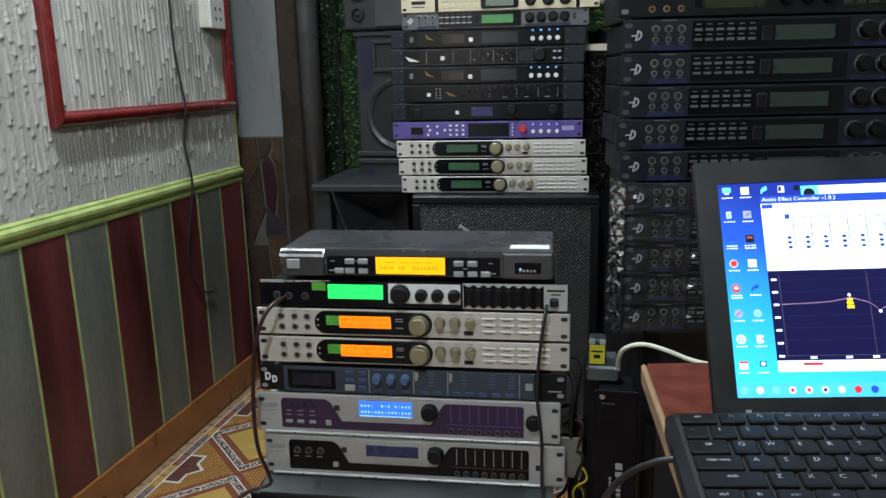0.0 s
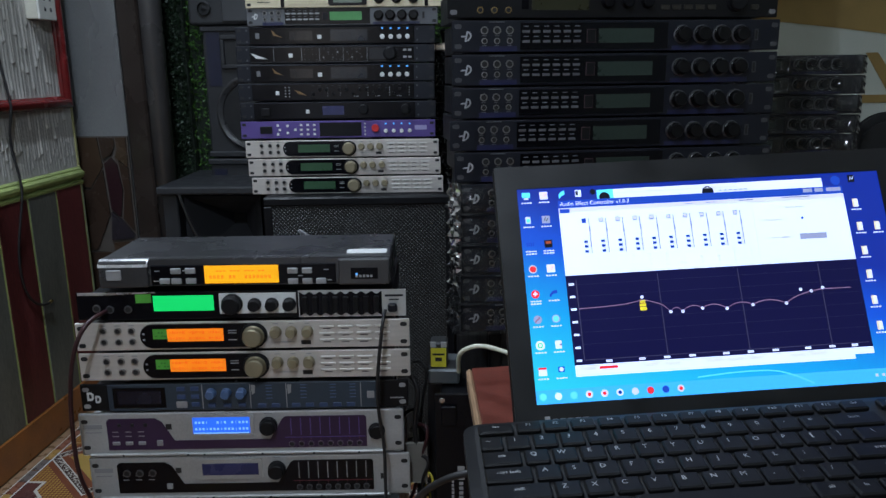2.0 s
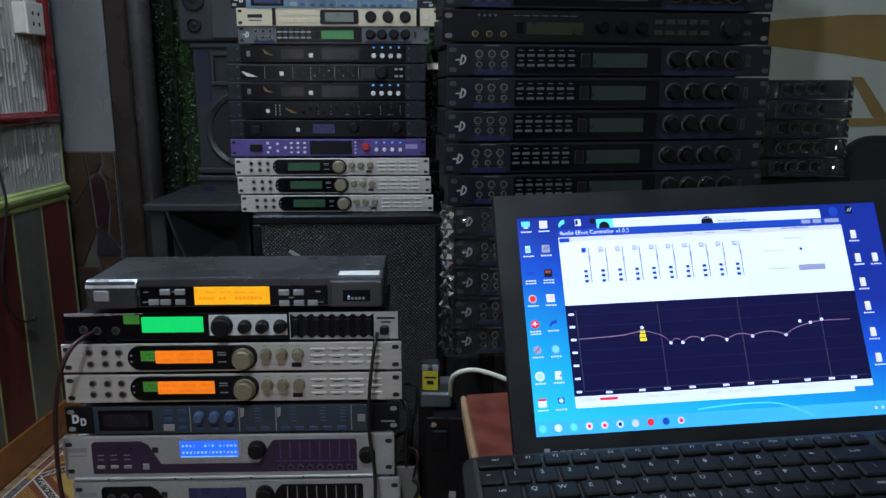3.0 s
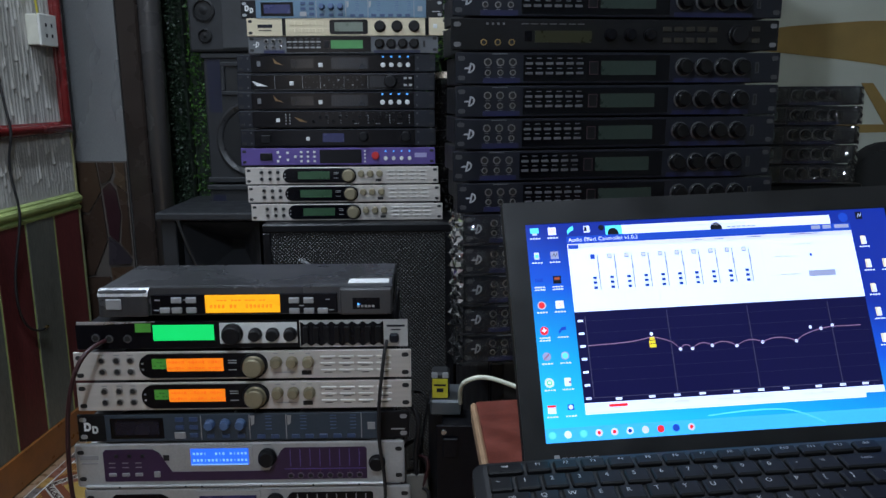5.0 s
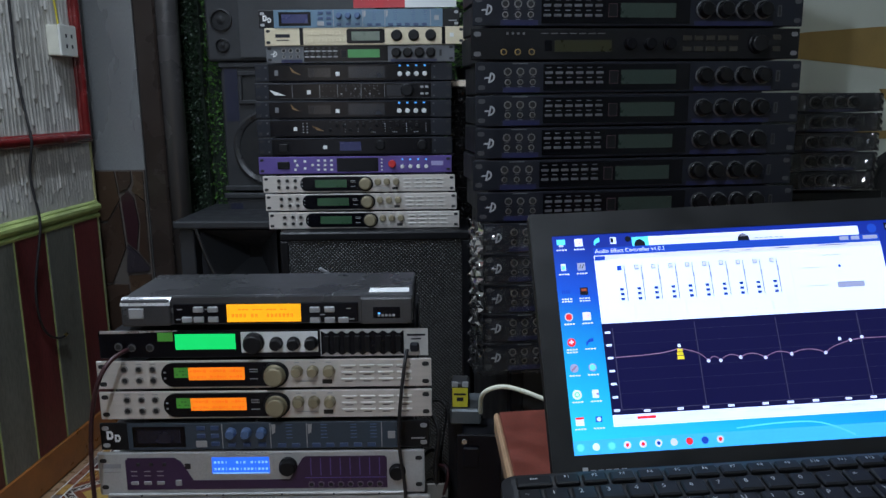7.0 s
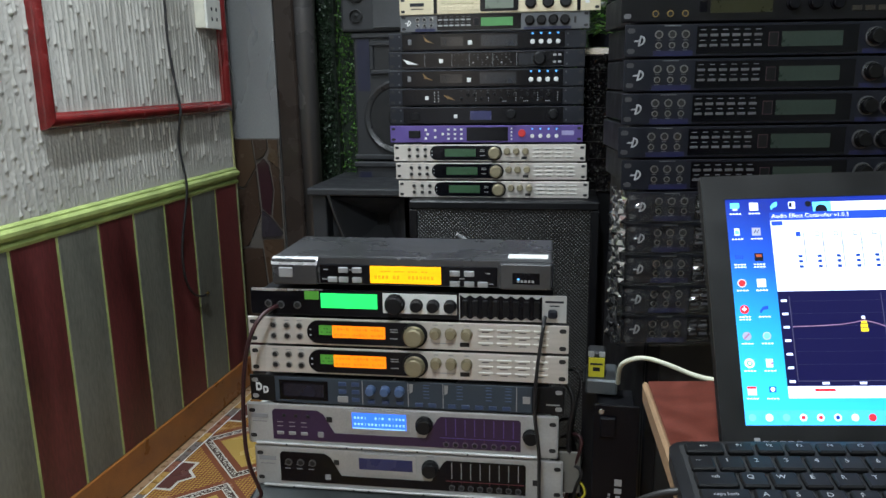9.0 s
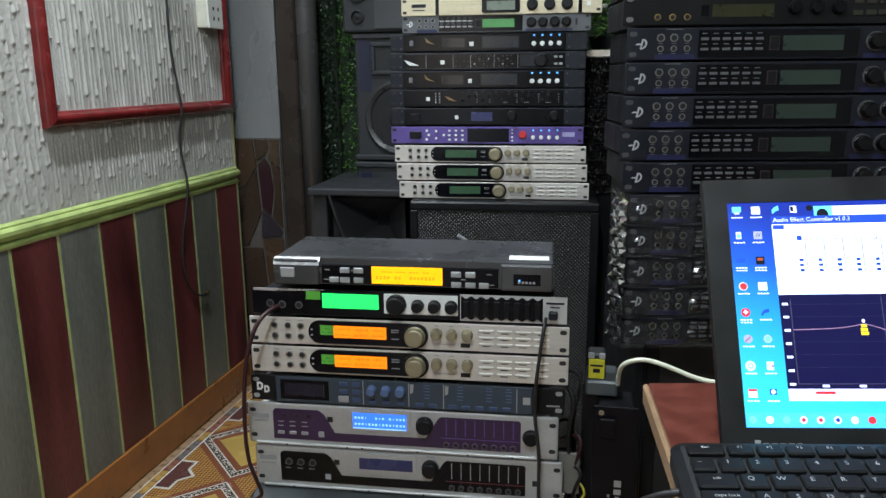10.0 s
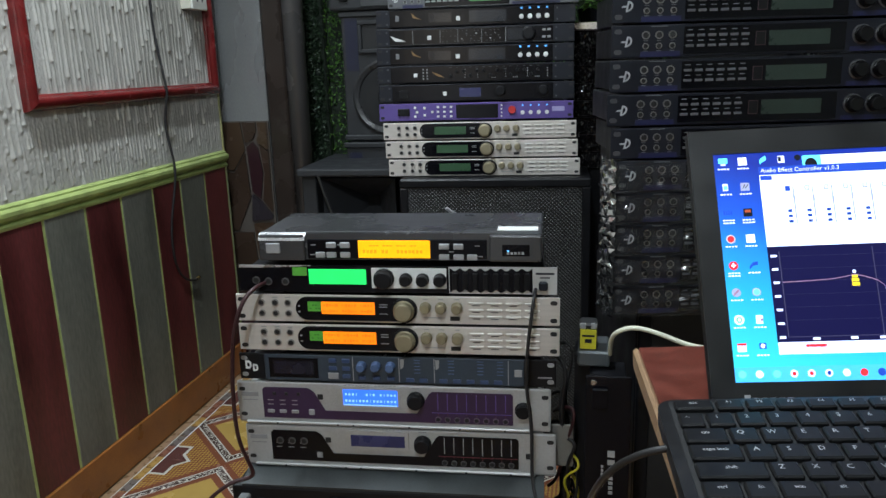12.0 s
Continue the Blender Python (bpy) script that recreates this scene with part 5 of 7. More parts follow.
def s_disc(name, u, v, r, material, lift=0.0):
    pts = [(u * SW + r * math.cos(6.2832 * i / 12), (1 - v) * SH + r * math.sin(6.2832 * i / 12)) for i in range(12)]
    bm = bmesh.new()
    bm.faces.new([bm.verts.new((x, y, -0.0002 + lift)) for x, y in pts])
    return part(name, bm, material, screen)


S_PALE = glow("screen_pale", (0.55, 0.6, 0.78), 1.25)
S_SLATE = glow("screen_slate", (0.30, 0.34, 0.52), 1.0)
s_rect("rear_window", 0.261, 0.022, 0.84, 0.066, S_WHITE)
s_rect("rear_toolbar", 0.27, 0.036, 0.60, 0.044, S_PALE, 0.0001)
s_rect("rear_tab", 0.216, 0.022, 0.261, 0.066, S_CYAN)
s_disc("rear_badge", 0.236, 0.060, 0.0045, S_BLACK, 0.0001)
s_disc("rear_badge", 0.520, 0.060, 0.0050, S_BLACK, 0.0001)
s_many("rear_text", [(0.55 + 0.014 * i, 0.052, 0.560 + 0.014 * i, 0.060) for i in range(6)], S_SLATE, 0.0001)
s_rect("title_bar", 0.108, 0.066, 0.893, 0.104, S_TITLE, 0.0002)
s_many("window_buttons", [(0.783, 0.072, 0.808, 0.090), (0.815, 0.072, 0.838, 0.090), (0.848, 0.072, 0.888, 0.090)], S_SLATE, 0.0003)
s_rect("window_panel", 0.108, 0.104, 0.893, 0.427, S_WHITE, 0.0002)
s_rect("toolbar", 0.109, 0.106, 0.892, 0.126, S_PALE, 0.0003)
s_rect("graph_panel", 0.107, 0.427, 0.893, 0.838, S_NAVY, 0.0002)
s_rect("window_footer", 0.108, 0.838, 0.893, 0.868, S_WHITE, 0.0002)
s_rect("window_footer", 0.108, 0.868, 0.841, 0.888, S_WHITE, 0.0001)
s_rect("taskbar", 0.0, 0.938, 1.0, 1.0, glow("screen_taskbar", (0.05, 0.42, 0.86), 1.2), 0.0)
lettering(screen, "window_title", "Audio Effect Controller v1.0.3", 0.0046, (0.112 * SW, SH * 0.9155, 0.0002), (0, 0, 0), S_WHITE, "LEFT")
s_rect("tab", 0.110, 0.108, 0.137, 0.128, S_TITLE, 0.0004)
s_many("menu_text", [(0.45 + 0.06 * i, 0.112, 0.475 + 0.06 * i, 0.114) for i in range(2)] + [(0.60, 0.110, 0.64, 0.113), (0.72, 0.108, 0.80, 0.111)], S_BLACK, 0.0005)
s_many("option_text", [(0.725, 0.155, 0.745, 0.162), (0.755, 0.155, 0.775, 0.162), (0.665, 0.213, 0.685, 0.219), (0.695, 0.213, 0.712, 0.219), (0.672, 0.300, 0.690, 0.306), (0.70, 0.300, 0.725, 0.306)], S_GREY, 0.0004)
s_disc("option_mark", 0.767, 0.214, 0.0012, S_TITLE, 0.0004)
s_disc("option_mark", 0.800, 0.214, 0.0012, S_PALE, 0.0004)
s_rect("value_box", 0.752, 0.290, 0.826, 0.318, S_SLATE, 0.0004)
for i in range(10):
    u = 0.172 + 0.0459 * i
    s_rect("fader_track", u + 0.0118, 0.160, u + 0.0147, 0.328, glow("screen_lilac", (0.27, 0.30, 0.55), 1.0), 0.0003)
    s_rect("fader_tab", u - 0.006, 0.158, u + 0.006, 0.181, S_TITLE if i == 0 else S_SLATE, 0.0004)
    s_rect("fader_tab_face", u - 0.0035, 0.163, u + 0.0035, 0.175, S_TITLE if i == 0 else S_PALE, 0.0005)
    for q in (0.271, 0.294, 0.318):
        s_rect("fader_mark", u - 0.0050, q - 0.0060, u + 0.0050, q + 0.0060, S_BLUE, 0.0005)
    s_rect("fader_handle", u + 0.0108, 0.200 + 0.006 * (i % 3), u + 0.0160, 0.222 + 0.006 * (i % 3), S_SLATE, 0.0005)
    s_many("fader_readout", [(u + 0.025, q, u + 0.033, q + 0.013) for q in (0.342, 0.366, 0.390)], S_PALE, 0.0003)
s_rect("panel_divider", 0.634, 0.150, 0.636, 0.410, S_PALE, 0.0003)

nodes = [(0.302, 0.547), (0.373, 0.623), (0.405, 0.624), (0.458, 0.615), (0.523, 0.623), (0.593, 0.613), (0.683, 0.616), (0.727, 0.557), (0.755, 0.566), (0.787, 0.554)]
curve = [(0.134, 0.584), (0.20, 0.581), (0.25, 0.576), (0.280, 0.568), (0.302, 0.560), (0.318, 0.566), (0.340, 0.578), (0.353, 0.588), (0.364, 0.604), (0.373, 0.623)]
for (a, va), (b, vb) in zip(nodes[1:6], nodes[2:7]):
    for k in range(1, 9):
        q = k / 8
        curve.append((a + (b - a) * q, va + (vb - va) * q - 0.019 * math.sin(math.pi * q) ** 0.8))
curve += [(0.70, 0.596), (0.72, 0.582), (0.755, 0.566), (0.787, 0.559), (0.82, 0.560), (0.864, 0.560)]
s_line("response_curve", curve, 0.0006, S_PINK, 0.0004)
for u in (0.350, 0.566, 0.785):
    s_rect("grid_line", u, 0.440, u + 0.002, 0.815, S_LINE, 0.0003)
for v in (0.47, 0.525, 0.58, 0.635, 0.69, 0.745):
    s_rect("grid_line", 0.135, v, 0.885, v + 0.002, glow("screen_faint_line", (0.016, 0.018, 0.055), 1.0), 0.0003)
s_rect("axis_line", 0.1325, 0.450, 0.1345, 0.816, S_LINE, 0.0003)
s_rect("axis_line", 0.1325, 0.815, 0.885, 0.818, S_LINE, 0.0003)
for u, v in nodes:
    s_disc("curve_node", u, v, 0.0013, S_WHITE, 0.0006)
s_many("node_tag", [(0.296, 0.559, 0.309, 0.573), (0.294, 0.577, 0.310, 0.590), (0.294, 0.594, 0.311, 0.608)], S_YELLOW, 0.0005)
s_many("axis_values", [(0.113, 0.464 + 0.0582 * i, 0.127, 0.474 + 0.0582 * i) for i in range(7)] + [(u - 0.008, 0.821, u + 0.008, 0.831) for u in (0.197, 0.283, 0.348, 0.414, 0.503, 0.568, 0.634, 0.720, 0.785, 0.845)], S_WHITE, 0.0004)
s_many("footer_buttons", [(0.285 + 0.055 * i, 0.848, 0.325 + 0.055 * i, 0.862) for i in range(9) if i not in (2, 6)], S_PALE, 0.0003)
s_rect("footer_alert", 0.170, 0.848, 0.218, 0.860, S_RED, 0.0003)
s_rect("footer_button", 0.122, 0.848, 0.160, 0.862, S_PALE, 0.0003)


def icon_base(u, v, material, w=0.0105, h=0.018):
    return s_rect("desktop_icon", u - w, v - h, u + w, v + h, material, 0.0001)


def icon_text(u, v, lines=1):
    s_many("icon_name", [(u - 0.014 + 0.0075 * i, v + 0.030 + 0.012 * k, u - 0.0085 + 0.0075 * i, v + 0.0355 + 0.012 * k) for i in range(4) for k in range(lines)], S_WHITE, 0.0001)


def icon_slash(u, v, material):
    s_line("icon_detail", [(u - 0.006, v + 0.009), (u - 0.001, v - 0.009), (u + 0.001, v + 0.007), (u + 0.007, v - 0.010)], 0.0009, material, 0.0003)


def row_v(k):
    return 0.036 + 0.1172 * k


UL, UR_ = 0.0235, 0.071
# first column: computer, waste bin, blue letters, record disc, red shield, wrench, green swirl, calendar
s_rect("desktop_icon", UL - 0.011, row_v(0) - 0.018, UL + 0.011, row_v(0) + 0.006, S_CYAN, 0.0001)
s_rect("icon_detail", UL - 0.006, row_v(0) + 0.008, UL + 0.006, row_v(0) + 0.016, S_PALE, 0.0001)
s_line("desktop_icon", [(UL - 0.007, row_v(1)), (UL + 0.006, row_v(1))], 0.0056, S_PALE, 0.0001)
s_line("icon_detail", [(UL - 0.005, row_v(1) + 0.002), (UL + 0.004, row_v(1) + 0.002)], 0.0030, S_CYAN, 0.0003)
s_many("desktop_icon", [(UL - 0.011 + 0.0055 * i, row_v(2) - 0.010, UL - 0.0072 + 0.0055 * i, row_v(2) + 0.008) for i in range(4)], S_TITLE, 0.0001)
s_disc("desktop_icon", UL, row_v(3), 0.0034, S_GREY, 0.0001)
s_disc("icon_detail", UL, row_v(3), 0.0025, S_RED, 0.0003)
s_disc("desktop_icon", UL, row_v(4), 0.0033, S_RED, 0.0001)
s_many("icon_detail", [(UL - 0.0015, row_v(4) - 0.012, UL + 0.0015, row_v(4) + 0.008), (UL - 0.006, row_v(4) - 0.004, UL + 0.006, row_v(4) + 0.002)], S_WHITE, 0.0003)
s_disc("desktop_icon", UL, row_v(5), 0.0033, S_SLATE, 0.0001)
s_line("icon_detail", [(UL - 0.008, row_v(5) + 0.012), (UL + 0.006, row_v(5) - 0.010)], 0.0018, S_PINK, 0.0003)
s_disc("desktop_icon", UL, row_v(6), 0.0036, S_WHITE, 0.0001)
s_disc("icon_detail", UL, row_v(6), 0.0022, S_GREEN, 0.0003)
s_disc("icon_detail", UL, row_v(6), 0.0011, S_WHITE, 0.0005)
icon_base(UL, row_v(7), S_WHITE)
s_rect("icon_detail", UL - 0.0105, row_v(7) - 0.018, UL + 0.0105, row_v(7) - 0.009, S_RED, 0.0003)
# second column
icon_base(UR_, row_v(0), S_WHITE)
icon_slash(UR_, row_v(0), S_RED)
icon_base(UR_, row_v(1), S_SLATE)
icon_slash(UR_, row_v(1), S_BLACK)
icon_base(UR_, row_v(2), S_BLACK)
s_rect("icon_detail", UR_ - 0.007, row_v(2) - 0.012, UR_ + 0.007, row_v(2), glow("screen_rust", (0.35, 0.07, 0.03), 1.0), 0.0003)
icon_base(UR_, row_v(3), S_WHITE)
icon_slash(UR_, row_v(3), S_RED)
s_line("desktop_icon", [(UR_ - 0.010, row_v(4) + 0.012), (UR_ - 0.002, row_v(4) - 0.004), (UR_ + 0.010, row_v(4) - 0.008)], 0.0026, S_TITLE, 0.0001)
s_disc("desktop_icon", UR_, row_v(5), 0.0032, S_SLATE, 0.0001)
s_disc("icon_detail", UR_, row_v(5), 0.0022, S_CYAN, 0.0003)
icon_base(UR_, row_v(6), S_WHITE, 0.008, 0.018)
s_rect("icon_detail", UR_ + 0.002, row_v(6) - 0.004, UR_ + 0.008, row_v(6) + 0.006, S_PINK, 0.0003)
s_rect("desktop_icon", UR_ - 0.007, row_v(7) - 0.018, UR_ + 0.009, row_v(7) + 0.006, S_TITLE, 0.0001)
s_disc("icon_detail", UR_ + 0.001, row_v(7) - 0.006, 0.0016, S_WHITE, 0.0003)
for k in range(8):
    for u in (UL, UR_):
        icon_text(u, row_v(k), 2 if (k == 2 or (k == 4 and u == UL)) else 1)
# beside the title bar: three more
s_line("desktop_icon", [(0.112, 0.046), (0.118, 0.034), (0.128, 0.026)], 0.0034, S_CYAN, 0.0001)
icon_base(0.165, 0.034, S_WHITE, 0.008, 0.016)
s_rect("icon_detail", 0.158, 0.022, 0.165, 0.044, S_BLACK, 0.0003)
s_disc("desktop_icon", 0.205, 0.030, 0.0024, S_BLACK, 0.0001)
for i in range(10):
    u = 0.018 + 0.0394 * i
    s_disc("taskbar_icon", u, 0.968, 0.0027, (S_CYAN, S_WHITE, S_CYAN, S_WHITE, S_WHITE, S_WHITE, S_PALE, S_RED, S_TITLE, S_PALE)[i], 0.0003)
    if i in (3, 4, 5, 9):
        s_disc("icon_detail", u, 0.968, 0.0015, (S_RED, S_RED, S_BLUE, S_RED)[(3, 4, 5, 9).index(i)], 0.0005)
s_many("tray_marks", [(0.885 + 0.018 * i, 0.962, 0.892 + 0.018 * i, 0.974) for i in range(5)], S_PALE, 0.0002)
# right-hand columns: picture, music note and folders
s_disc("desktop_icon", 0.878, 0.038, 0.0040, S_TITLE, 0.0001)
icon_base(0.923, 0.032, S_BLACK, 0.009, 0.018)
icon_slash(0.923, 0.032, S_WHITE)
for u, v in ((0.922, 0.154), (0.922, 0.270), (0.970, 0.271), (0.922, 0.388), (0.922, 0.502), (0.922, 0.625), (0.972, 0.620), (0.923, 0.744)):
    icon_base(u, v, S_FOLDER, 0.007, 0.020)
    s_rect("icon_detail", u - 0.001, v - 0.015, u + 0.007, v + 0.018, S_WHITE, 0.0003)
    icon_text(u, v)
s_disc("desktop_icon", 0.969, 0.848, 0.0036, S_WHITE, 0.0001)
arc = [(0.42 + 0.30 * q, 0.925 - 0.012 * math.sin(math.pi * min(1.0, q * 1.1)) + 0.06 * max(0.0, q - 0.6) ** 2 / 0.16) for q in [i / 14 for i in range(15)]]
s_line("wallpaper_arc", arc, 0.0008, S_CYAN, 0.0001)

# ---- external keyboard lying over the laptop's base ----
KB = pose(-0.2755, 0.931, 0.7555, 6.0, -2.5, 5.0)
kb = thing("keyboard", KB, "black external keyboard resting across the laptop's base", "keyboard")
KW, KD = 0.386, 0.118
plate = bmesh.new()
bm_prism(rounded(0, -KD, KW, 0, 0.012, 4), -0.0, 0.012, bm=plate)
for v in plate.verts:
    v.co = Vector((v.co.x, v.co.z, v.co.y))
bmesh.ops.recalc_face_normals(plate, faces=plate.faces[:])
part("body", plate, mat("keyboard_shell", (0.007, 0.007, 0.008), 0.35, 0, 0.12, 40), kb)
part("key_bed", bm_box(0.008, -KD + 0.004, 0.012, KW - 0.008, -0.005, 0.0124), RUBBER, kb)
for x in (0.05, KW - 0.05):
    part("folding_foot", bm_box(x - 0.01, -0.02, -0.016, x + 0.01, -0.012, 0.001), PLASTIC, kb)
ROWS6 = [
    (0.0135, 0.0105, [("esc", 1.45)] + [("F%d" % i, 1.04) for i in range(1, 13)] + [("del", 1.07)], ["prt", "scr", "brk"]),
    (0.0310, 0.0150, [("~", 0.95)] + [(c, 1.0) for c in "1234567890-="] + [("back", 2.05)], ["ins", "home", "pgup"]),
    (0.0492, 0.0150, [("tab", 1.5)] + [(c, 1.0) for c in "QWERTYUIOP[]"] + [("\\", 1.5)], ["del", "end", "pgdn"]),
    (0.0674, 0.0150, [("caps lock", 1.75)] + [(c, 1.0) for c in "ASDFGHJKL;'"] + [("enter", 2.25)], []),
    (0.0856, 0.0150, [("shift", 2.25)] + [(c, 1.0) for c in "ZXCVBNM,./"] + [("shift", 2.75)], ["", "", ""]),
    (0.1040, 0.0150, [("ctrl", 1.25), ("fn", 1.0), ("win", 1.2), ("alt", 1.25), ("", 5.8), ("alt", 1.25), ("fn", 1.0), ("ctrl", 1.25), ("", 1.0)], ["", "", ""]),
]
UNIT = 0.0190
for yy, kh, keys, nav in ROWS6:
    x = 0.0095
    for text, q in list(keys) + [(None, 0.35)] + [(n, 1.0) for n in nav]:
        if text is None:
            x += q * UNIT
            continue
        w = q * UNIT - 0.0024
        cx = x + q * UNIT / 2
        k = shared(("key", round(w, 4), kh), "key", lambda: bm_box(-w / 2, -kh / 2, 0, w / 2, kh / 2, 0.0042, 0.0011), KEYCAP, kb, (cx, -yy, 0.0124))
        if text:
            lettering(k, "legend", text, 0.0058 if len(text) == 1 else 0.0042, (0 if len(text) > 1 else -0.0022, 0.0015, 0.0044), (0, 0, 0), mat("legend_print", (0.42, 0.42, 0.43), 0.5))
        x += q * UNIT

# ---- things behind the stacks ----


def hedge_panel(x0, x1, z0, z1, y, count, seed, label, leaf=None):
    """Artificial hedge mat: many small leaves standing out of a dark backing."""
    ob = thing("artificial_hedge", pose(0, y, 0), label, "artificial hedge")
    part("backing", bm_box(x0, 0.0, z0, x1, 0.03, z1), mat("hedge_backing", (0.012, 0.02, 0.012), 0.9), ob)
    rng = np.random.default_rng(seed)
    vs, fs = [], []
    for i in range(count):
        cx, cz = rng.uniform(x0, x1), rng.uniform(z0, z1)
        cy = -rng.uniform(0.0, 0.035)
        a, t = rng.uniform(0, 6.28), rng.uniform(-0.9, 0.9)
        L, W = rng.uniform(0.006, 0.014), rng.uniform(0.002, 0.004)
        d = Vector((math.cos(a) * math.cos(t), -abs(math.sin(t)) - 0.25, math.sin(a) * math.cos(t))).normalized()
        s = d.cross(Vector((0.3, 1, 0.2))).normalized() * W
        c = Vector((cx, cy, cz))
        b = len(vs)
        vs += [tuple(c), tuple(c + d * L * 0.5 + s), tuple(c + d * L), tuple(c + d * L * 0.5 - s)]
        fs.append((b, b + 1, b + 2, b + 3))
    me = bpy.data.meshes.new("leaves")
    me.from_pydata(vs, [], fs)
    me.materials.append(leaf or LEAF)
    lv = new("leaves", me)
    lv.parent = ob
    lv["kind"] = "stuff"
    return ob


def leaf_mat(name, low, high):
    m, nt, b = pattern_mat(name)
    g = nt.nodes.new("ShaderNodeNewGeometry")
    r = nt.nodes.new("ShaderNodeValToRGB")
    r.color_ramp.elements[0].color = (*low, 1)
    r.color_ramp.elements[1].color = (*high, 1)
    nt.links.new(g.outputs["Random Per Island"], r.inputs[0])
    nt.links.new(r.outputs[0], b.inputs["Base Color"])
    b.inputs["Roughness"].default_value = 0.5
    return m


LEAF = leaf_mat("plastic_leaf", (0.015, 0.05, 0.010), (0.085, 0.22, 0.03))
# darker leaf colour puts shade on the hedge left of HEDGE_X
LEAF_SHADED = leaf_mat("shaded_plastic_leaf", (0.006, 0.014, 0.008), (0.028, 0.060, 0.026))
HEDGE_X = -1.215
hedge_panel(-1.33, HEDGE_X, 0.0, 2.3, 2.90, 15000, 1, "strip of green artificial hedge matting, its leaves coloured dark for shade", LEAF_SHADED)
hedge_panel(HEDGE_X, -1.02, 0.0, 2.3, 2.94, 9000, 3, "bright green artificial hedge matting beside the loudspeakers")
hedge_panel(-0.55, -0.10, 0.6, 1.9, 2.94, 6000, 2, "green artificial hedge matting behind the stacks")
# dark sheet added over the pale wall to give the gloom behind the stacks
GLOOM = mat("dark_gloom_sheet", (0.03, 0.03, 0.034), 0.7, 0, 0.2, 6)
structure("wall_panel", bm_box(-1.06, 2.95, 0, 0.58, 2.998, 2.6), GLOOM, "added dark sheet that darkens the wall behind the loudspeakers", "wall")


def tall_speaker(m, w, d, h, label):
    r = thing("loudspeaker", m, label, "loudspeaker", "loudspeakers")
    BOX = mat("speaker_paint", (0.020, 0.021, 0.024), 0.55, 0, 0.25, 25, 0.2)
    part("cabinet", bm_box(-w / 2, 0, 0, w / 2, d, h, 0.006, 2), BOX, r)
    part("lip", bm_box(-w / 2 - 0.004, -0.008, 0, w / 2 + 0.004, 0.01, 0.016, 0.003), BOX, r)
    part("lip", bm_box(-w / 2 - 0.004, -0.008, h - 0.016, w / 2 + 0.004, 0.01, h, 0.003), BOX, r)
    wz, wr = h * 0.34, min(w * 0.40, h * 0.30)
    sur = part("woofer_surround", bm_turn([(wr, 0), (wr, 0.006), (wr * 0.94, 0.010), (wr * 0.84, 0.006), (wr * 0.80, 0.002), (wr * 0.1, 0.001)], 36), mat("rubber_sheen", (0.03, 0.03, 0.032), 0.3), r)
    sur.location = (-0.025, -0.001, wz)
    con = part("cone", bm_turn([(wr * 0.80, 0.0045), (wr * 0.35, 0.0025), (wr * 0.28, 0.007), (wr * 0.1, 0.010)], 36), mat("paper_cone", (0.007, 0.007, 0.008), 0.7), r)
    con.location = (-0.025, -0.001, wz)
    hb = bmesh.new()
    hz0, hz1, hw = h * 0.68, h * 0.93, w * 0.34
    for a in ((-hw, hz0, hw, hz0 + 0.012), (-hw, hz1 - 0.012, hw, hz1), (-hw, hz0 + 0.012, -hw + 0.012, hz1 - 0.012), (hw - 0.012, hz0 + 0.012, hw, hz1 - 0.012)):
        bm_box(a[0], -0.010, a[1], a[2], 0.002, a[3], 0.002, bm=hb)
    part("horn_frame", hb, BOX, r)
    part("horn_mouth", bm_box(-hw + 0.012, -0.003, hz0 + 0.012, hw - 0.012, 0.001, hz1 - 0.012), RUBBER, r)
    part("side_label", bm_box(-w / 2 + 0.012, -0.0015, h * 0.55, -w / 2 + 0.05, 0.001, h * 0.96), mat("navy_label", (0.008, 0.010, 0.03), 0.4), r)
    return r


tall_speaker(pose(-0.905, 2.655, 0.775), 0.33, 0.26, 0.375, "black two-way loudspeaker with round woofer, standing on another")
tall_speaker(pose(-0.85, 2.64, 0.0), 0.44, 0.28, 0.77, "black loudspeaker at the bottom behind the stack")


def driver_bar(m):
    """Upper cabinet with small round drivers in a column."""
    r = thing("column_speaker", m, "dark grey loudspeaker with two small round drivers, on the cabinet below", "loudspeaker", "loudspeakers")
    BOX = mat("speaker_paint", (0.020, 0.021, 0.024), 0.55)
    part("cabinet", bm_box(0, 0, 0, 0.5, 0.24, 0.40, 0.008, 2), BOX, r)
    part("face", bm_box(0.10, -0.004, 0.01, 0.49, 0, 0.39, 0.001), mat("grey_face", (0.05, 0.052, 0.056), 0.4, 0.2, 0.2, 10), r)
    for z, q in ((0.115, 0.032), (0.045, 0.020), (0.25, 0.032)):
        s = part("driver_ring", bm_turn([(q, 0), (q, 0.006), (q * 0.85, 0.008), (q * 0.78, 0.002), (q * 0.1, 0.001)], 24), RUBBER, r)
        s.location = (0.048, 0.0, z)
        c = part("driver_cone", bm_turn([(q * 0.78, 0.002), (q * 0.4, 0.003), (q * 0.1, 0.007)], 20), mat("paper_cone", (0.007, 0.007, 0.008), 0.7), r)
        c.location = (0.048, 0.0, z)
    return r


driver_bar(pose(-1.10, 2.64, 1.152))


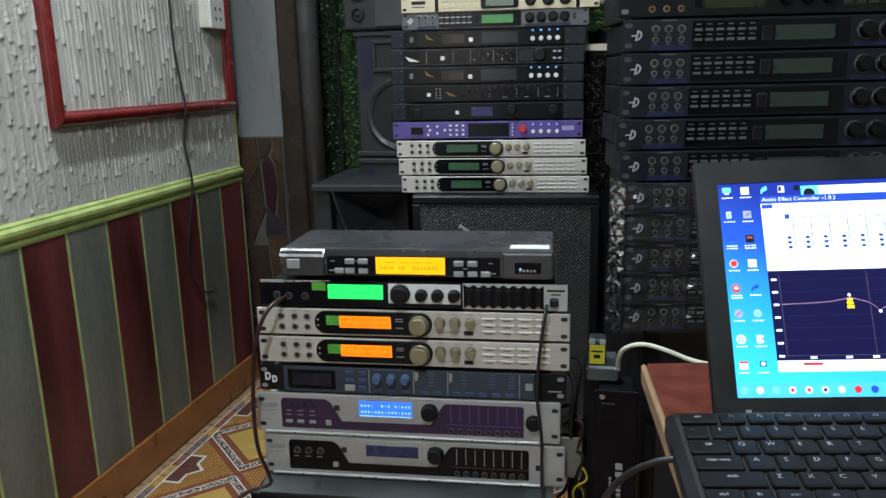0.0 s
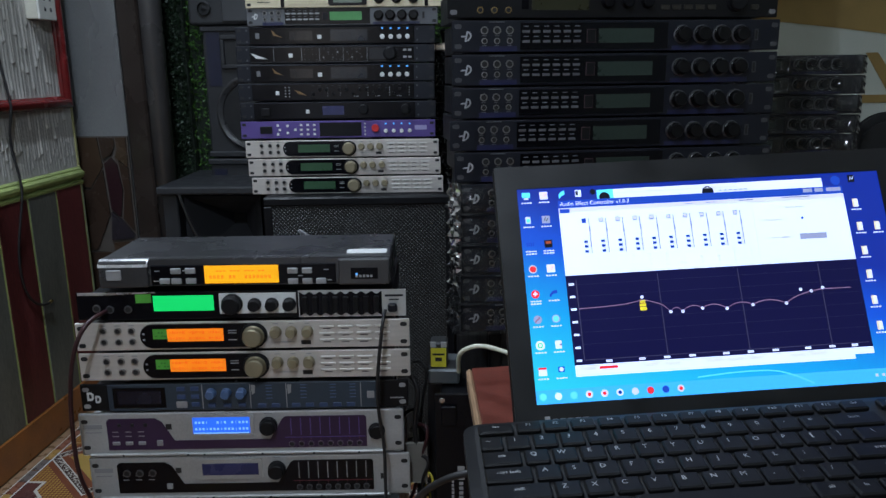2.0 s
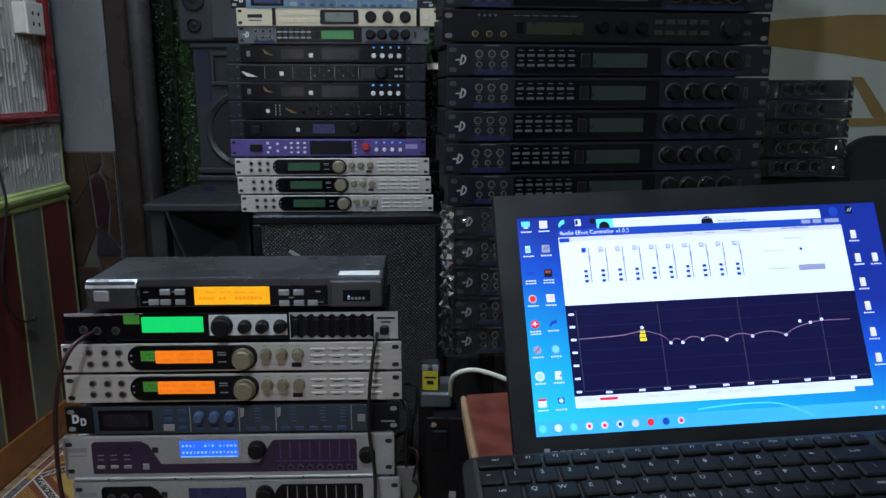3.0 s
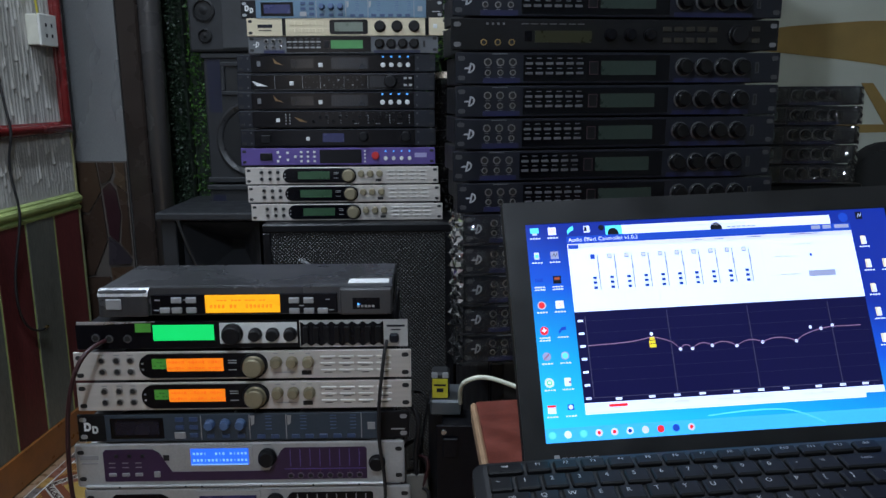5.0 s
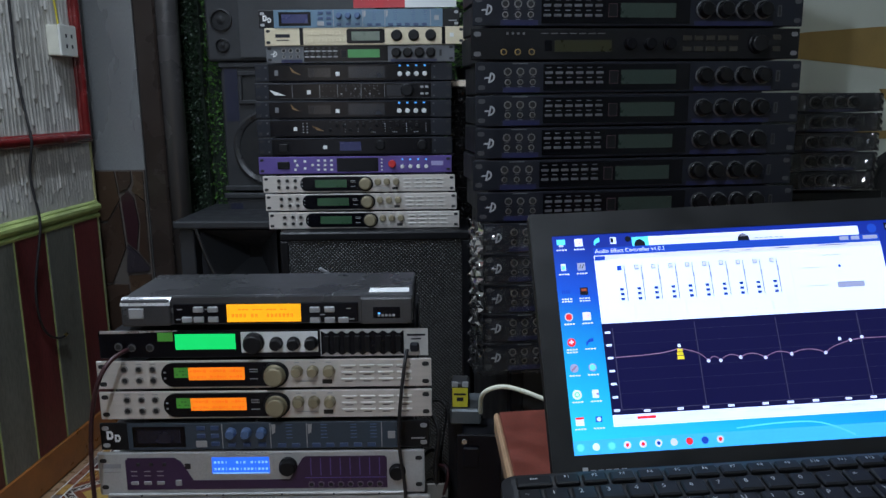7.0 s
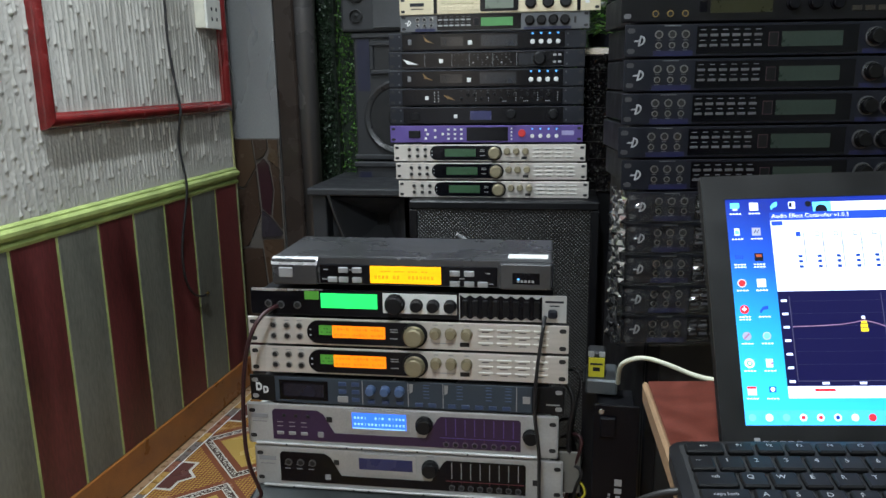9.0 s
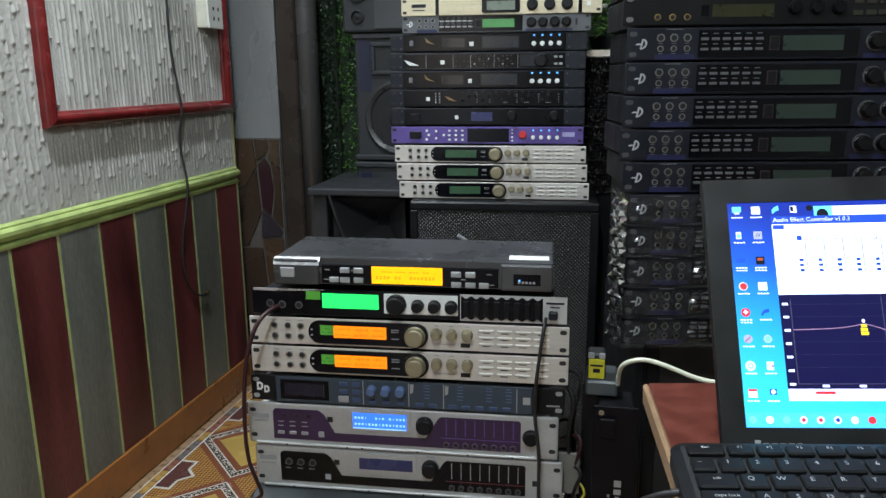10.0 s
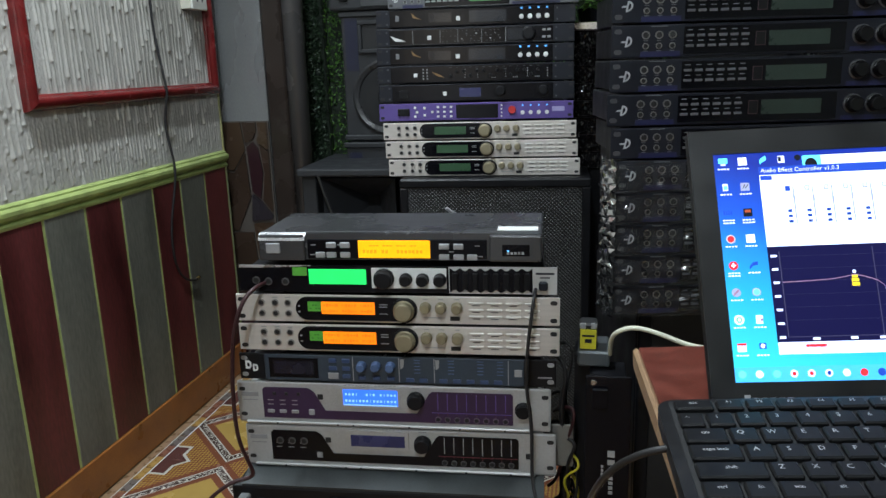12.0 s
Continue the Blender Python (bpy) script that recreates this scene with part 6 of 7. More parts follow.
def horn_monitor(m):
    """Low floor cabinet with a flared horn in its face."""
    w, d, h = 0.30, 0.34, 0.722
    r = thing("horn_loudspeaker", m, "black horn loudspeaker with a flat top, behind the front stack", "loudspeaker", "loudspeakers")
    BOX = mat("speaker_paint", (0.020, 0.021, 0.024), 0.55)
    part("top_board", bm_box(-0.02, -0.02, h - 0.022, w, d, h, 0.005, 2), BOX, r)
    part("side_board", bm_box(-0.012, 0.0, 0, 0.03, d, h - 0.022, 0.003), BOX, r)
    part("side_board", bm_box(w - 0.03, 0.0, 0, w - 0.004, d, h - 0.022, 0.003), BOX, r)
    part("back_board", bm_box(0.03, d - 0.05, 0, w - 0.03, d - 0.02, h - 0.022), BOX, r)
    part("lower_board", bm_box(0.03, 0.01, 0, w - 0.03, 0.04, 0.50, 0.003), BOX, r)
    hb = bmesh.new()
    o = [(0.045, 0.51), (w - 0.045, 0.51), (w - 0.045, h - 0.03), (0.045, h - 0.03)]
    cx, cz = w / 2, 0.60
    i_ = [(cx - 0.018, cz - 0.016), (cx + 0.018, cz - 0.016), (cx + 0.018, cz + 0.016), (cx - 0.018, cz + 0.016)]
    a = [hb.verts.new((x, 0.008, z)) for x, z in o]
    b = [hb.verts.new((x, 0.17, z)) for x, z in i_]
    for k in range(4):
        hb.faces.new((a[k], a[(k + 1) % 4], b[(k + 1) % 4], b[k]))
    part("throat", bm_prism(i_, 0.168, 0.176), mat("horn_throat", (0.004, 0.004, 0.004), 0.8), r)
    part("horn", hb, mat("horn_plastic", (0.035, 0.036, 0.04), 0.4), r)
    return r


horn_monitor(pose(-1.12, 2.42, 0.0, 0, 0, 2))
wire("support_stick", [(-1.06, 2.36, 0.71), (-1.045, 2.37, 0.64), (-1.015, 2.39, 0.55), (-0.99, 2.40, 0.40), (-0.98, 2.405, 0.0)], 0.004, mat("grey_stick", (0.03, 0.03, 0.03), 0.4), "thin grey metal stand rod in front of the horn", "rod")

# wrapped stock between the stacks, with a metal tray and a pot plant on it
for k in range(8):
    w2 = thing("wrapped_unit", pose(-0.30, 2.50, 0.712 + 0.0445 * k, 0, 0, random.uniform(-2, 2)), "dark rack unit sealed in shiny crumpled plastic", "audio processor", "stock behind the stacks")
    part("case", bm_box(-0.09, 0, 0, 0.09, 0.3, 0.043, 0.002), BLACK, w2)
    for i in range(3):
        knob(w2, "level_knob", -0.06 + 0.045 * i, 0.022, 0.011, 0.012, BLACK)
    film_wrap(w2, 0.19, 0.0465, 20 + k, BLACKFILM, 2.0)
stand = thing("stock_shelf", pose(-0.30, 2.50, 0.0), "black shelf box carrying wrapped stock", "shelf")
part("box", bm_box(-0.1, 0.0, 0.0, 0.1, 0.3, 0.711, 0.003), BLACK, stand)
tray_ = thing("metal_tray", pose(-0.33, 2.49, 1.0695), "bright metal edged tray on the wrapped stock", "tray")
part("sheet", bm_box(-0.09, 0, 0, 0.09, 0.22, 0.006), SILVER2, tray_)
part("front_lip", bm_box(-0.09, -0.006, 0, 0.09, 0, 0.02, 0.002), CHROME, tray_)


def pot_plant(m, seed):
    r = thing("artificial_plant", m, "bushy green artificial plant with pale flowers", "plant")
    prof = [(0.045, 0.0), (0.055, 0.05), (0.05, 0.05), (0.01, 0.05)]
    bm = bmesh.new()
    n = 16
    rings = [[bm.verts.new((q * math.cos(6.2832 * i / n), q * math.sin(6.2832 * i / n), z)) for i in range(n)] for q, z in prof]
    for a, b in zip(rings, rings[1:]):
        for i in range(n):
            bm.faces.new((a[i], a[(i + 1) % n], b[(i + 1) % n], b[i]))
    bm.faces.new(rings[0][::-1])
    part("pot", bm, DARK, r)
    rng = np.random.default_rng(seed)
    vs, fs = [], []
    for i in range(420):
        a, q, z = rng.uniform(0, 6.28), rng.uniform(0.01, 0.10), rng.uniform(0.04, 0.26)
        c = Vector((q * math.cos(a), q * math.sin(a), z))
        d = Vector((math.cos(a + rng.uniform(-1, 1)), math.sin(a + rng.uniform(-1, 1)), rng.uniform(-0.5, 0.8))).normalized()
        s = d.cross(Vector((0, 0, 1))).normalized()
        L, W = rng.uniform(0.02, 0.04), rng.uniform(0.006, 0.012)
        b = len(vs)
        vs += [tuple(c), tuple(c + d * L * 0.45 + s * W), tuple(c + d * L), tuple(c + d * L * 0.45 - s * W)]
        fs.append((b, b + 1, b + 2, b + 3))
    me = bpy.data.meshes.new("leaves")
    me.from_pydata(vs, [], fs)
    me.materials.append(leaf_mat("fresh_plastic_leaf", (0.05, 0.16, 0.02), (0.30, 0.55, 0.12)))
    lv = new("leaves", me)
    lv.parent = r
    lv["kind"] = "stuff"
    fb = bmesh.new()
    for i in range(14):
        a, q = rng.uniform(0, 6.28), rng.uniform(0.03, 0.10)
        bmesh.ops.create_icosphere(fb, subdivisions=1, radius=0.009, matrix=Matrix.Translation((q * math.cos(a), q * math.sin(a), rng.uniform(0.12, 0.27))))
    fl = part("blossoms", fb, WHITE, r)
    fl["kind"] = "stuff"
    return r


pot_plant(pose(-0.325, 2.585, 1.0755), 4)

# sign lying on the back stack
sg = thing("shop_sign", pose(-0.615, 2.33, 1.258, 0, 0, BYAW), "small red and white printed sign on top of the stack", "sign")
part("red_field", bm_box(0.0, 0.0, 0.0, 0.125, 0.004, 0.06), mat("red_sign", (0.5, 0.02, 0.03), 0.4), sg)
part("white_field", bm_box(0.125, 0.0, 0.0, 0.25, 0.004, 0.06), WHITE, sg)
bars(sg, "sign_print", [(0.02 + 0.022 * i, 0.028, 0.013, 0.018) for i in range(4)], -0.0005, WHITE)
bars(sg, "number_print", [(0.142 + 0.016 * i, 0.028, 0.010, 0.016) for i in range(6)], -0.0005, DARK)

# wrapped stack against the far wall
for k in range(5):
    c_ = copy_thing(proto, pose(0.360 + random.uniform(-0.006, 0.006), 2.22, 0.821 + 0.0445 * k, 0, 0, 6))
    c_["label"] = "charcoal effects processor in clear plastic film, stacked far back"
grille_cabinet("bass_cabinet", pose(0.38, 2.23, 0.0, 0, 0, 6), 0.52, 0.4, 0.8175, "black bass cabinet under the far wrapped units", holes=False)

# painted ochre shapes on the back wall
OCHRE = mat("ochre_paint", (0.36, 0.235, 0.075), 0.6, 0, 0.2, 6)
wd = thing("wall_painting", pose(0, 2.9985, 0), "ochre painted band and triangle outline on the pale wall", "wall decoration", kind="structure")
part("band", bm_prism([(0.60, 1.165), (0.72, 1.152), (0.88, 1.133), (1.0, 1.117), (1.15, 1.092), (1.7, 1.06), (1.7, 1.255), (0.95, 1.250), (0.72, 1.236), (0.60, 1.22)], -0.002, 0.001), OCHRE, wd)
tri = bmesh.new()
bm_prism([(0.965, 1.057), (1.003, 1.057), (1.102, 0.925), (1.052, 0.925)], -0.002, 0.001, tri)
bm_prism([(0.90, 0.897), (1.105, 0.900), (1.102, 0.9245), (0.90, 0.9245)], -0.0024, 0.001, tri)
part("triangle_outline", tri, OCHRE, wd)
ch = thing("office_chair", pose(0.99, 2.60, 0.0, 0, 0, -8), "dark grey padded chair standing by the far wall", "chair")
FABRIC = mat("dark_grey_fabric", (0.022, 0.023, 0.024), 0.85, 0, 0.3, 40, 0.3)
backrest = bm_prism(rounded(-0.21, 0.47, 0.21, 0.89, 0.10, 6), 0.0, 0.07)
bmesh.ops.bevel(backrest, geom=[e for e in backrest.edges if abs(e.verts[0].co.y - e.verts[1].co.y) < 1e-6], offset=0.02, segments=2, affect="EDGES")
part("backrest", backrest, FABRIC, ch)
part("seat", bm_box(-0.23, -0.40, 0.40, 0.23, 0.04, 0.47, 0.02, 2), FABRIC, ch)
part("column", bm_box(-0.025, -0.20, 0.05, 0.025, -0.15, 0.40, 0.004), BLACK, ch)
part("back_stay", bm_box(-0.03, 0.04, 0.42, 0.03, 0.065, 0.55, 0.004), BLACK, ch)
for k in range(5):
    foot = part("base_leg", bm_box(0.0, -0.02, 0.0, 0.26, 0.02, 0.05, 0.006), BLACK, ch)
    foot.matrix_basis = pose(0, -0.175, 0, 0, 0, 72 * k)

# ---- power strip unit, plugs and cables beside the front stack ----
ps = thing("power_conditioner", pose(-0.298, 1.415, 0.095), "black power conditioner standing on end with a blue voltage readout", "power conditioner")
part("face", bm_box(-0.031, -0.004, 0.0, 0.031, 0, 0.482, 0.0015), GLOSSBLACK, ps)
part("case", bm_box(-0.026, 0.0, 0.02, 0.026, 0.10, 0.462, 0.002), BLACK, ps)
part("rocker_switch", bm_box(-0.022, -0.010, 0.435, 0.0, -0.004, 0.465, 0.002), GLOSSBLACK, ps)
knob(ps, "screw", -0.02, 0.472, 0.004, 0.002, CHROME, y=-0.004, skirt=False)
bars(ps, "maker_mark", [(0.006, 0.365, 0.010, 0.010), (0.006, 0.352, 0.010, 0.008)] + [(0.006, 0.342 - 0.0075 * i, 0.006, 0.005) for i in range(6)] + [(-0.006, 0.345 - 0.006 * i, 0.0035, 0.004) for i in range(6)], -0.0043, GREYKEY)
BLUEGLOW = mat("readout_blue", (0.08, 0.25, 1.0), 0.4, emit=2.2)
lettering(ps, "voltage_digits", "232", 0.026, (0.004, -0.0046, 0.232), (90, 90, 0), BLUEGLOW)
for i in range(7):
    part("level_bar", bm_box(-0.018, -0.0046, 0.200 + 0.0105 * i, -0.009, -0.004, 0.208 + 0.0105 * i), mat("readout_cyan", (0.1, 0.7, 0.9), 0.4, emit=1.3), ps)
cr = thing("low_box", pose(-0.298, 1.40, 0.0), "dark low box under the power conditioner", "box")
part("box", bm_box(-0.036, 0.0, 0.0, 0.036, 0.13, 0.0945, 0.002), BLACK, cr)
ad = thing("power_adapter", pose(-0.326, 1.50, 0.5605), "grey metal adapter with a yellow warning label", "power adapter")
part("body", bm_box(-0.016, -0.02, 0.0, 0.030, 0.05, 0.024, 0.003), mat("grey_metal", (0.10, 0.11, 0.115), 0.35, 0.4), ad)
part("plug_top", bm_box(-0.014, -0.012, 0.024, 0.012, 0.02, 0.064, 0.003), RUBBER, ad)
for x in (-0.009, 0.007):
    part("plug_shell", bm_box(x - 0.0045, -0.0128, 0.0565, x + 0.0045, -0.0115, 0.0655, 0.001), mat("pale_shell", (0.30, 0.31, 0.32), 0.4), ad)
part("yellow_label", bm_box(-0.0125, -0.0135, 0.026, 0.0105, -0.012, 0.0555), mat("yellow_paper", (0.55, 0.50, 0.03), 0.5), ad, "yellow printed label")
bars(ad, "label_print", [(-0.001, 0.046, 0.018, 0.003), (-0.001, 0.038, 0.010, 0.006)], -0.0137, DARK)
st = thing("support_column", pose(-0.322, 1.52, 0.0), "black narrow stand behind the power conditioner", "stand")
part("post", bm_box(-0.025, 0.0, 0.0, 0.028, 0.06, 0.5625), BLACK, st)
wire("white_cable", [(-0.296, 1.46, 0.590), (-0.297, 1.44, 0.620), (-0.288, 1.42, 0.640), (-0.265, 1.42, 0.647), (-0.235, 1.41, 0.643), (-0.195, 1.40, 0.630), (-0.155, 1.385, 0.632), (-0.10, 1.36, 0.646)], 0.0032, CABLE_WHITE, "cream coloured cable bending behind the table")
wire("keyboard_cable", [(-0.268, 0.885, 0.755), (-0.285, 0.885, 0.752), (-0.310, 0.90, 0.725), (-0.325, 0.95, 0.66), (-0.33, 1.00, 0.55), (-0.33, 1.05, 0.40), (-0.31, 1.10, 0.15), (-0.28, 1.12, 0.004)], 0.0026, CABLE, "thin black keyboard cable hanging off the table edge")
wire("maroon_cable", [(-0.80, 1.43, 0.690), (-0.805, 1.395, 0.692), (-0.820, 1.378, 0.665), (-0.834, 1.375, 0.61), (-0.841, 1.375, 0.53), (-0.840, 1.375, 0.46), (-0.828, 1.38, 0.42), (-0.822, 1.385, 0.393), (-0.86, 1.375, 0.388), (-0.905, 1.36, 0.35), (-0.905, 1.35, 0.305), (-0.885, 1.34, 0.26), (-0.88, 1.33, 0.15), (-0.88, 1.33, 0.004)], 0.0032, CABLE_RED, "dark maroon audio cable hanging down the front stack")
wire("signal_cable", [(-0.401, 1.455, 0.685), (-0.401, 1.435, 0.684), (-0.404, 1.430, 0.66), (-0.410, 1.425, 0.61), (-0.413, 1.425, 0.55), (-0.404, 1.425, 0.49), (-0.404, 1.42, 0.44), (-0.402, 1.41, 0.40), (-0.396, 1.40, 0.392), (-0.398, 1.37, 0.33), (-0.392, 1.36, 0.1), (-0.385, 1.36, 0.004)], 0.0026, CABLE, "black cable hanging from the plug of a processor")
random.seed(11)
for i in range(26):
    x0, z0 = random.uniform(-0.378, -0.345), random.uniform(0.12, 0.58)
    x1, z1 = random.uniform(-0.375, -0.33), max(0.03, z0 - random.uniform(0.05, 0.3))
    y0 = 1.49 + random.uniform(0, 0.09)
    m_ = random.choice([CABLE, CABLE, CABLE, CABLE_ORANGE, CABLE_YELLOW, CABLE_RED])
    wire("tangled_cable", [(x0 - 0.01, y0, z0), (x0 + 0.02, y0 - 0.02, z0 + random.uniform(-0.02, 0.04)), ((x0 + x1) / 2 + random.uniform(-0.02, 0.02), y0 - 0.01, (z0 + z1) / 2), (x1, y0, z1), (x1 - 0.015, y0 + 0.02, z1 - 0.02)], random.choice([0.002, 0.0028, 0.0036]), m_, "loose thin cable in the tangle behind the stack")

# wall cable and socket
wire("wall_cable", [(WX + 0.012, 2.356, 2.6), (WX + 0.012, 2.353, 1.9), (WX + 0.008, 2.347, 1.4), (WX + 0.010, 2.344, 1.235), (WX + 0.008, 2.344, 1.1), (WX + 0.030, 2.343, 0.95), (WX + 0.030, 2.340, 0.93), (WX + 0.012, 2.339, 0.85), (WX + 0.034, 2.337, 0.74), (WX + 0.030, 2.326, 0.68), (WX + 0.018, 2.303, 0.57), (WX + 0.017, 2.303, 0.48), (WX + 0.018, 2.331, 0.42), (WX + 0.020, 2.386, 0.392), (WX + 0.022, 2.406, 0.395)], 0.0034, CABLE, "black cable hanging loose down the wall")
wire("cable_tip", [(WX + 0.022, 2.404, 0.395), (WX + 0.023, 2.417, 0.398)], 0.0046, BRASS, "bare brass end of the hanging cable", "cable end")
so = thing("wall_socket", pose(WX, 2.509, 1.166), "white surface mounted power socket on the wall", "socket", kind="structure")
part("back_box", bm_box(0, 0.002, 0.002, 0.034, 0.084, 0.084, 0.003, 2), mat("yellowed_plastic", (0.66, 0.64, 0.54), 0.4), so)
part("face_plate", bm_box(0.034, 0.0, 0.0, 0.041, 0.086, 0.086, 0.003, 2), mat("white_plastic", (0.72, 0.71, 0.66), 0.35), so)
for y in (0.030, 0.058):
    for z_ in (0.028, 0.056):
        part("socket_hole", bm_box(0.0405, y - 0.004, z_ - 0.005, 0.0416, y + 0.004, z_ + 0.005), RUBBER, so)

wire("power_wire", [(WX + 0.018, 2.545, 1.250), (WX + 0.016, 2.543, 1.30), (WX + 0.010, 2.540, 1.38), (WX + 0.008, 2.540, 2.6)], 0.0030, CABLE_YELLOW, "yellow power wire running up the wall from the socket")
# unseen ceiling tube fitting; its reflectors are made up to match the lamp's spread
tf = thing("tube_fitting", pose(-1.08, 1.60, 2.8), "unseen white ceiling batten with a short fluorescent tube and added reflectors", "ceiling light")
part("batten", bm_box(-0.03, -0.31, -0.06, 0.03, 0.31, 0.0, 0.004), WHITE, tf)
for sx in (-1, 1):
    part("reflector", bm_prism([(sx * 0.030, -0.004), (sx * 0.034, -0.004), (sx * 0.075, -0.125), (sx * 0.071, -0.125)], -0.31, 0.31), WHITE, tf)
tb_ = bmesh.new()
bmesh.ops.create_cone(tb_, cap_ends=True, segments=16, radius1=0.014, radius2=0.014, depth=0.58, matrix=pose(0, 0, -0.10, 90, 0, 0))
part("tube", tb_, mat("lit_tube", (0.9, 1.0, 0.98), 0.4, emit=8.0), tf)
part("end_cap", bm_box(-0.016, -0.31, -0.118, 0.016, -0.29, -0.06), WHITE, tf)
part("end_cap", bm_box(-0.016, 0.29, -0.118, 0.016, 0.31, -0.06), WHITE, tf)
# cord, holder and globe made up round the unseen bulb
bl = thing("ceiling_bulb", pose(BULB[0], BULB[1], 2.8), "unseen lit bulb hanging in a white holder, added for the back wall's shadow", "ceiling light")
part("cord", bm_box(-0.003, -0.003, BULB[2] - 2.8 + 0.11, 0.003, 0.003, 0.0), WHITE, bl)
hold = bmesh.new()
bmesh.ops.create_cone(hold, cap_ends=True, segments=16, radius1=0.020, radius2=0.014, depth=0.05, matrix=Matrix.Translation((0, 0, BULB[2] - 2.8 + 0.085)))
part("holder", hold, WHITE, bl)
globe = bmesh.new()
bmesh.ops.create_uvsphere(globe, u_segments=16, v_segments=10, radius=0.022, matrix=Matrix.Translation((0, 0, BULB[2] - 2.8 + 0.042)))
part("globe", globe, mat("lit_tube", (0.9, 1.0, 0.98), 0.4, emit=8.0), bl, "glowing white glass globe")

# ---- patterned floor tiles, 40 cm square ----


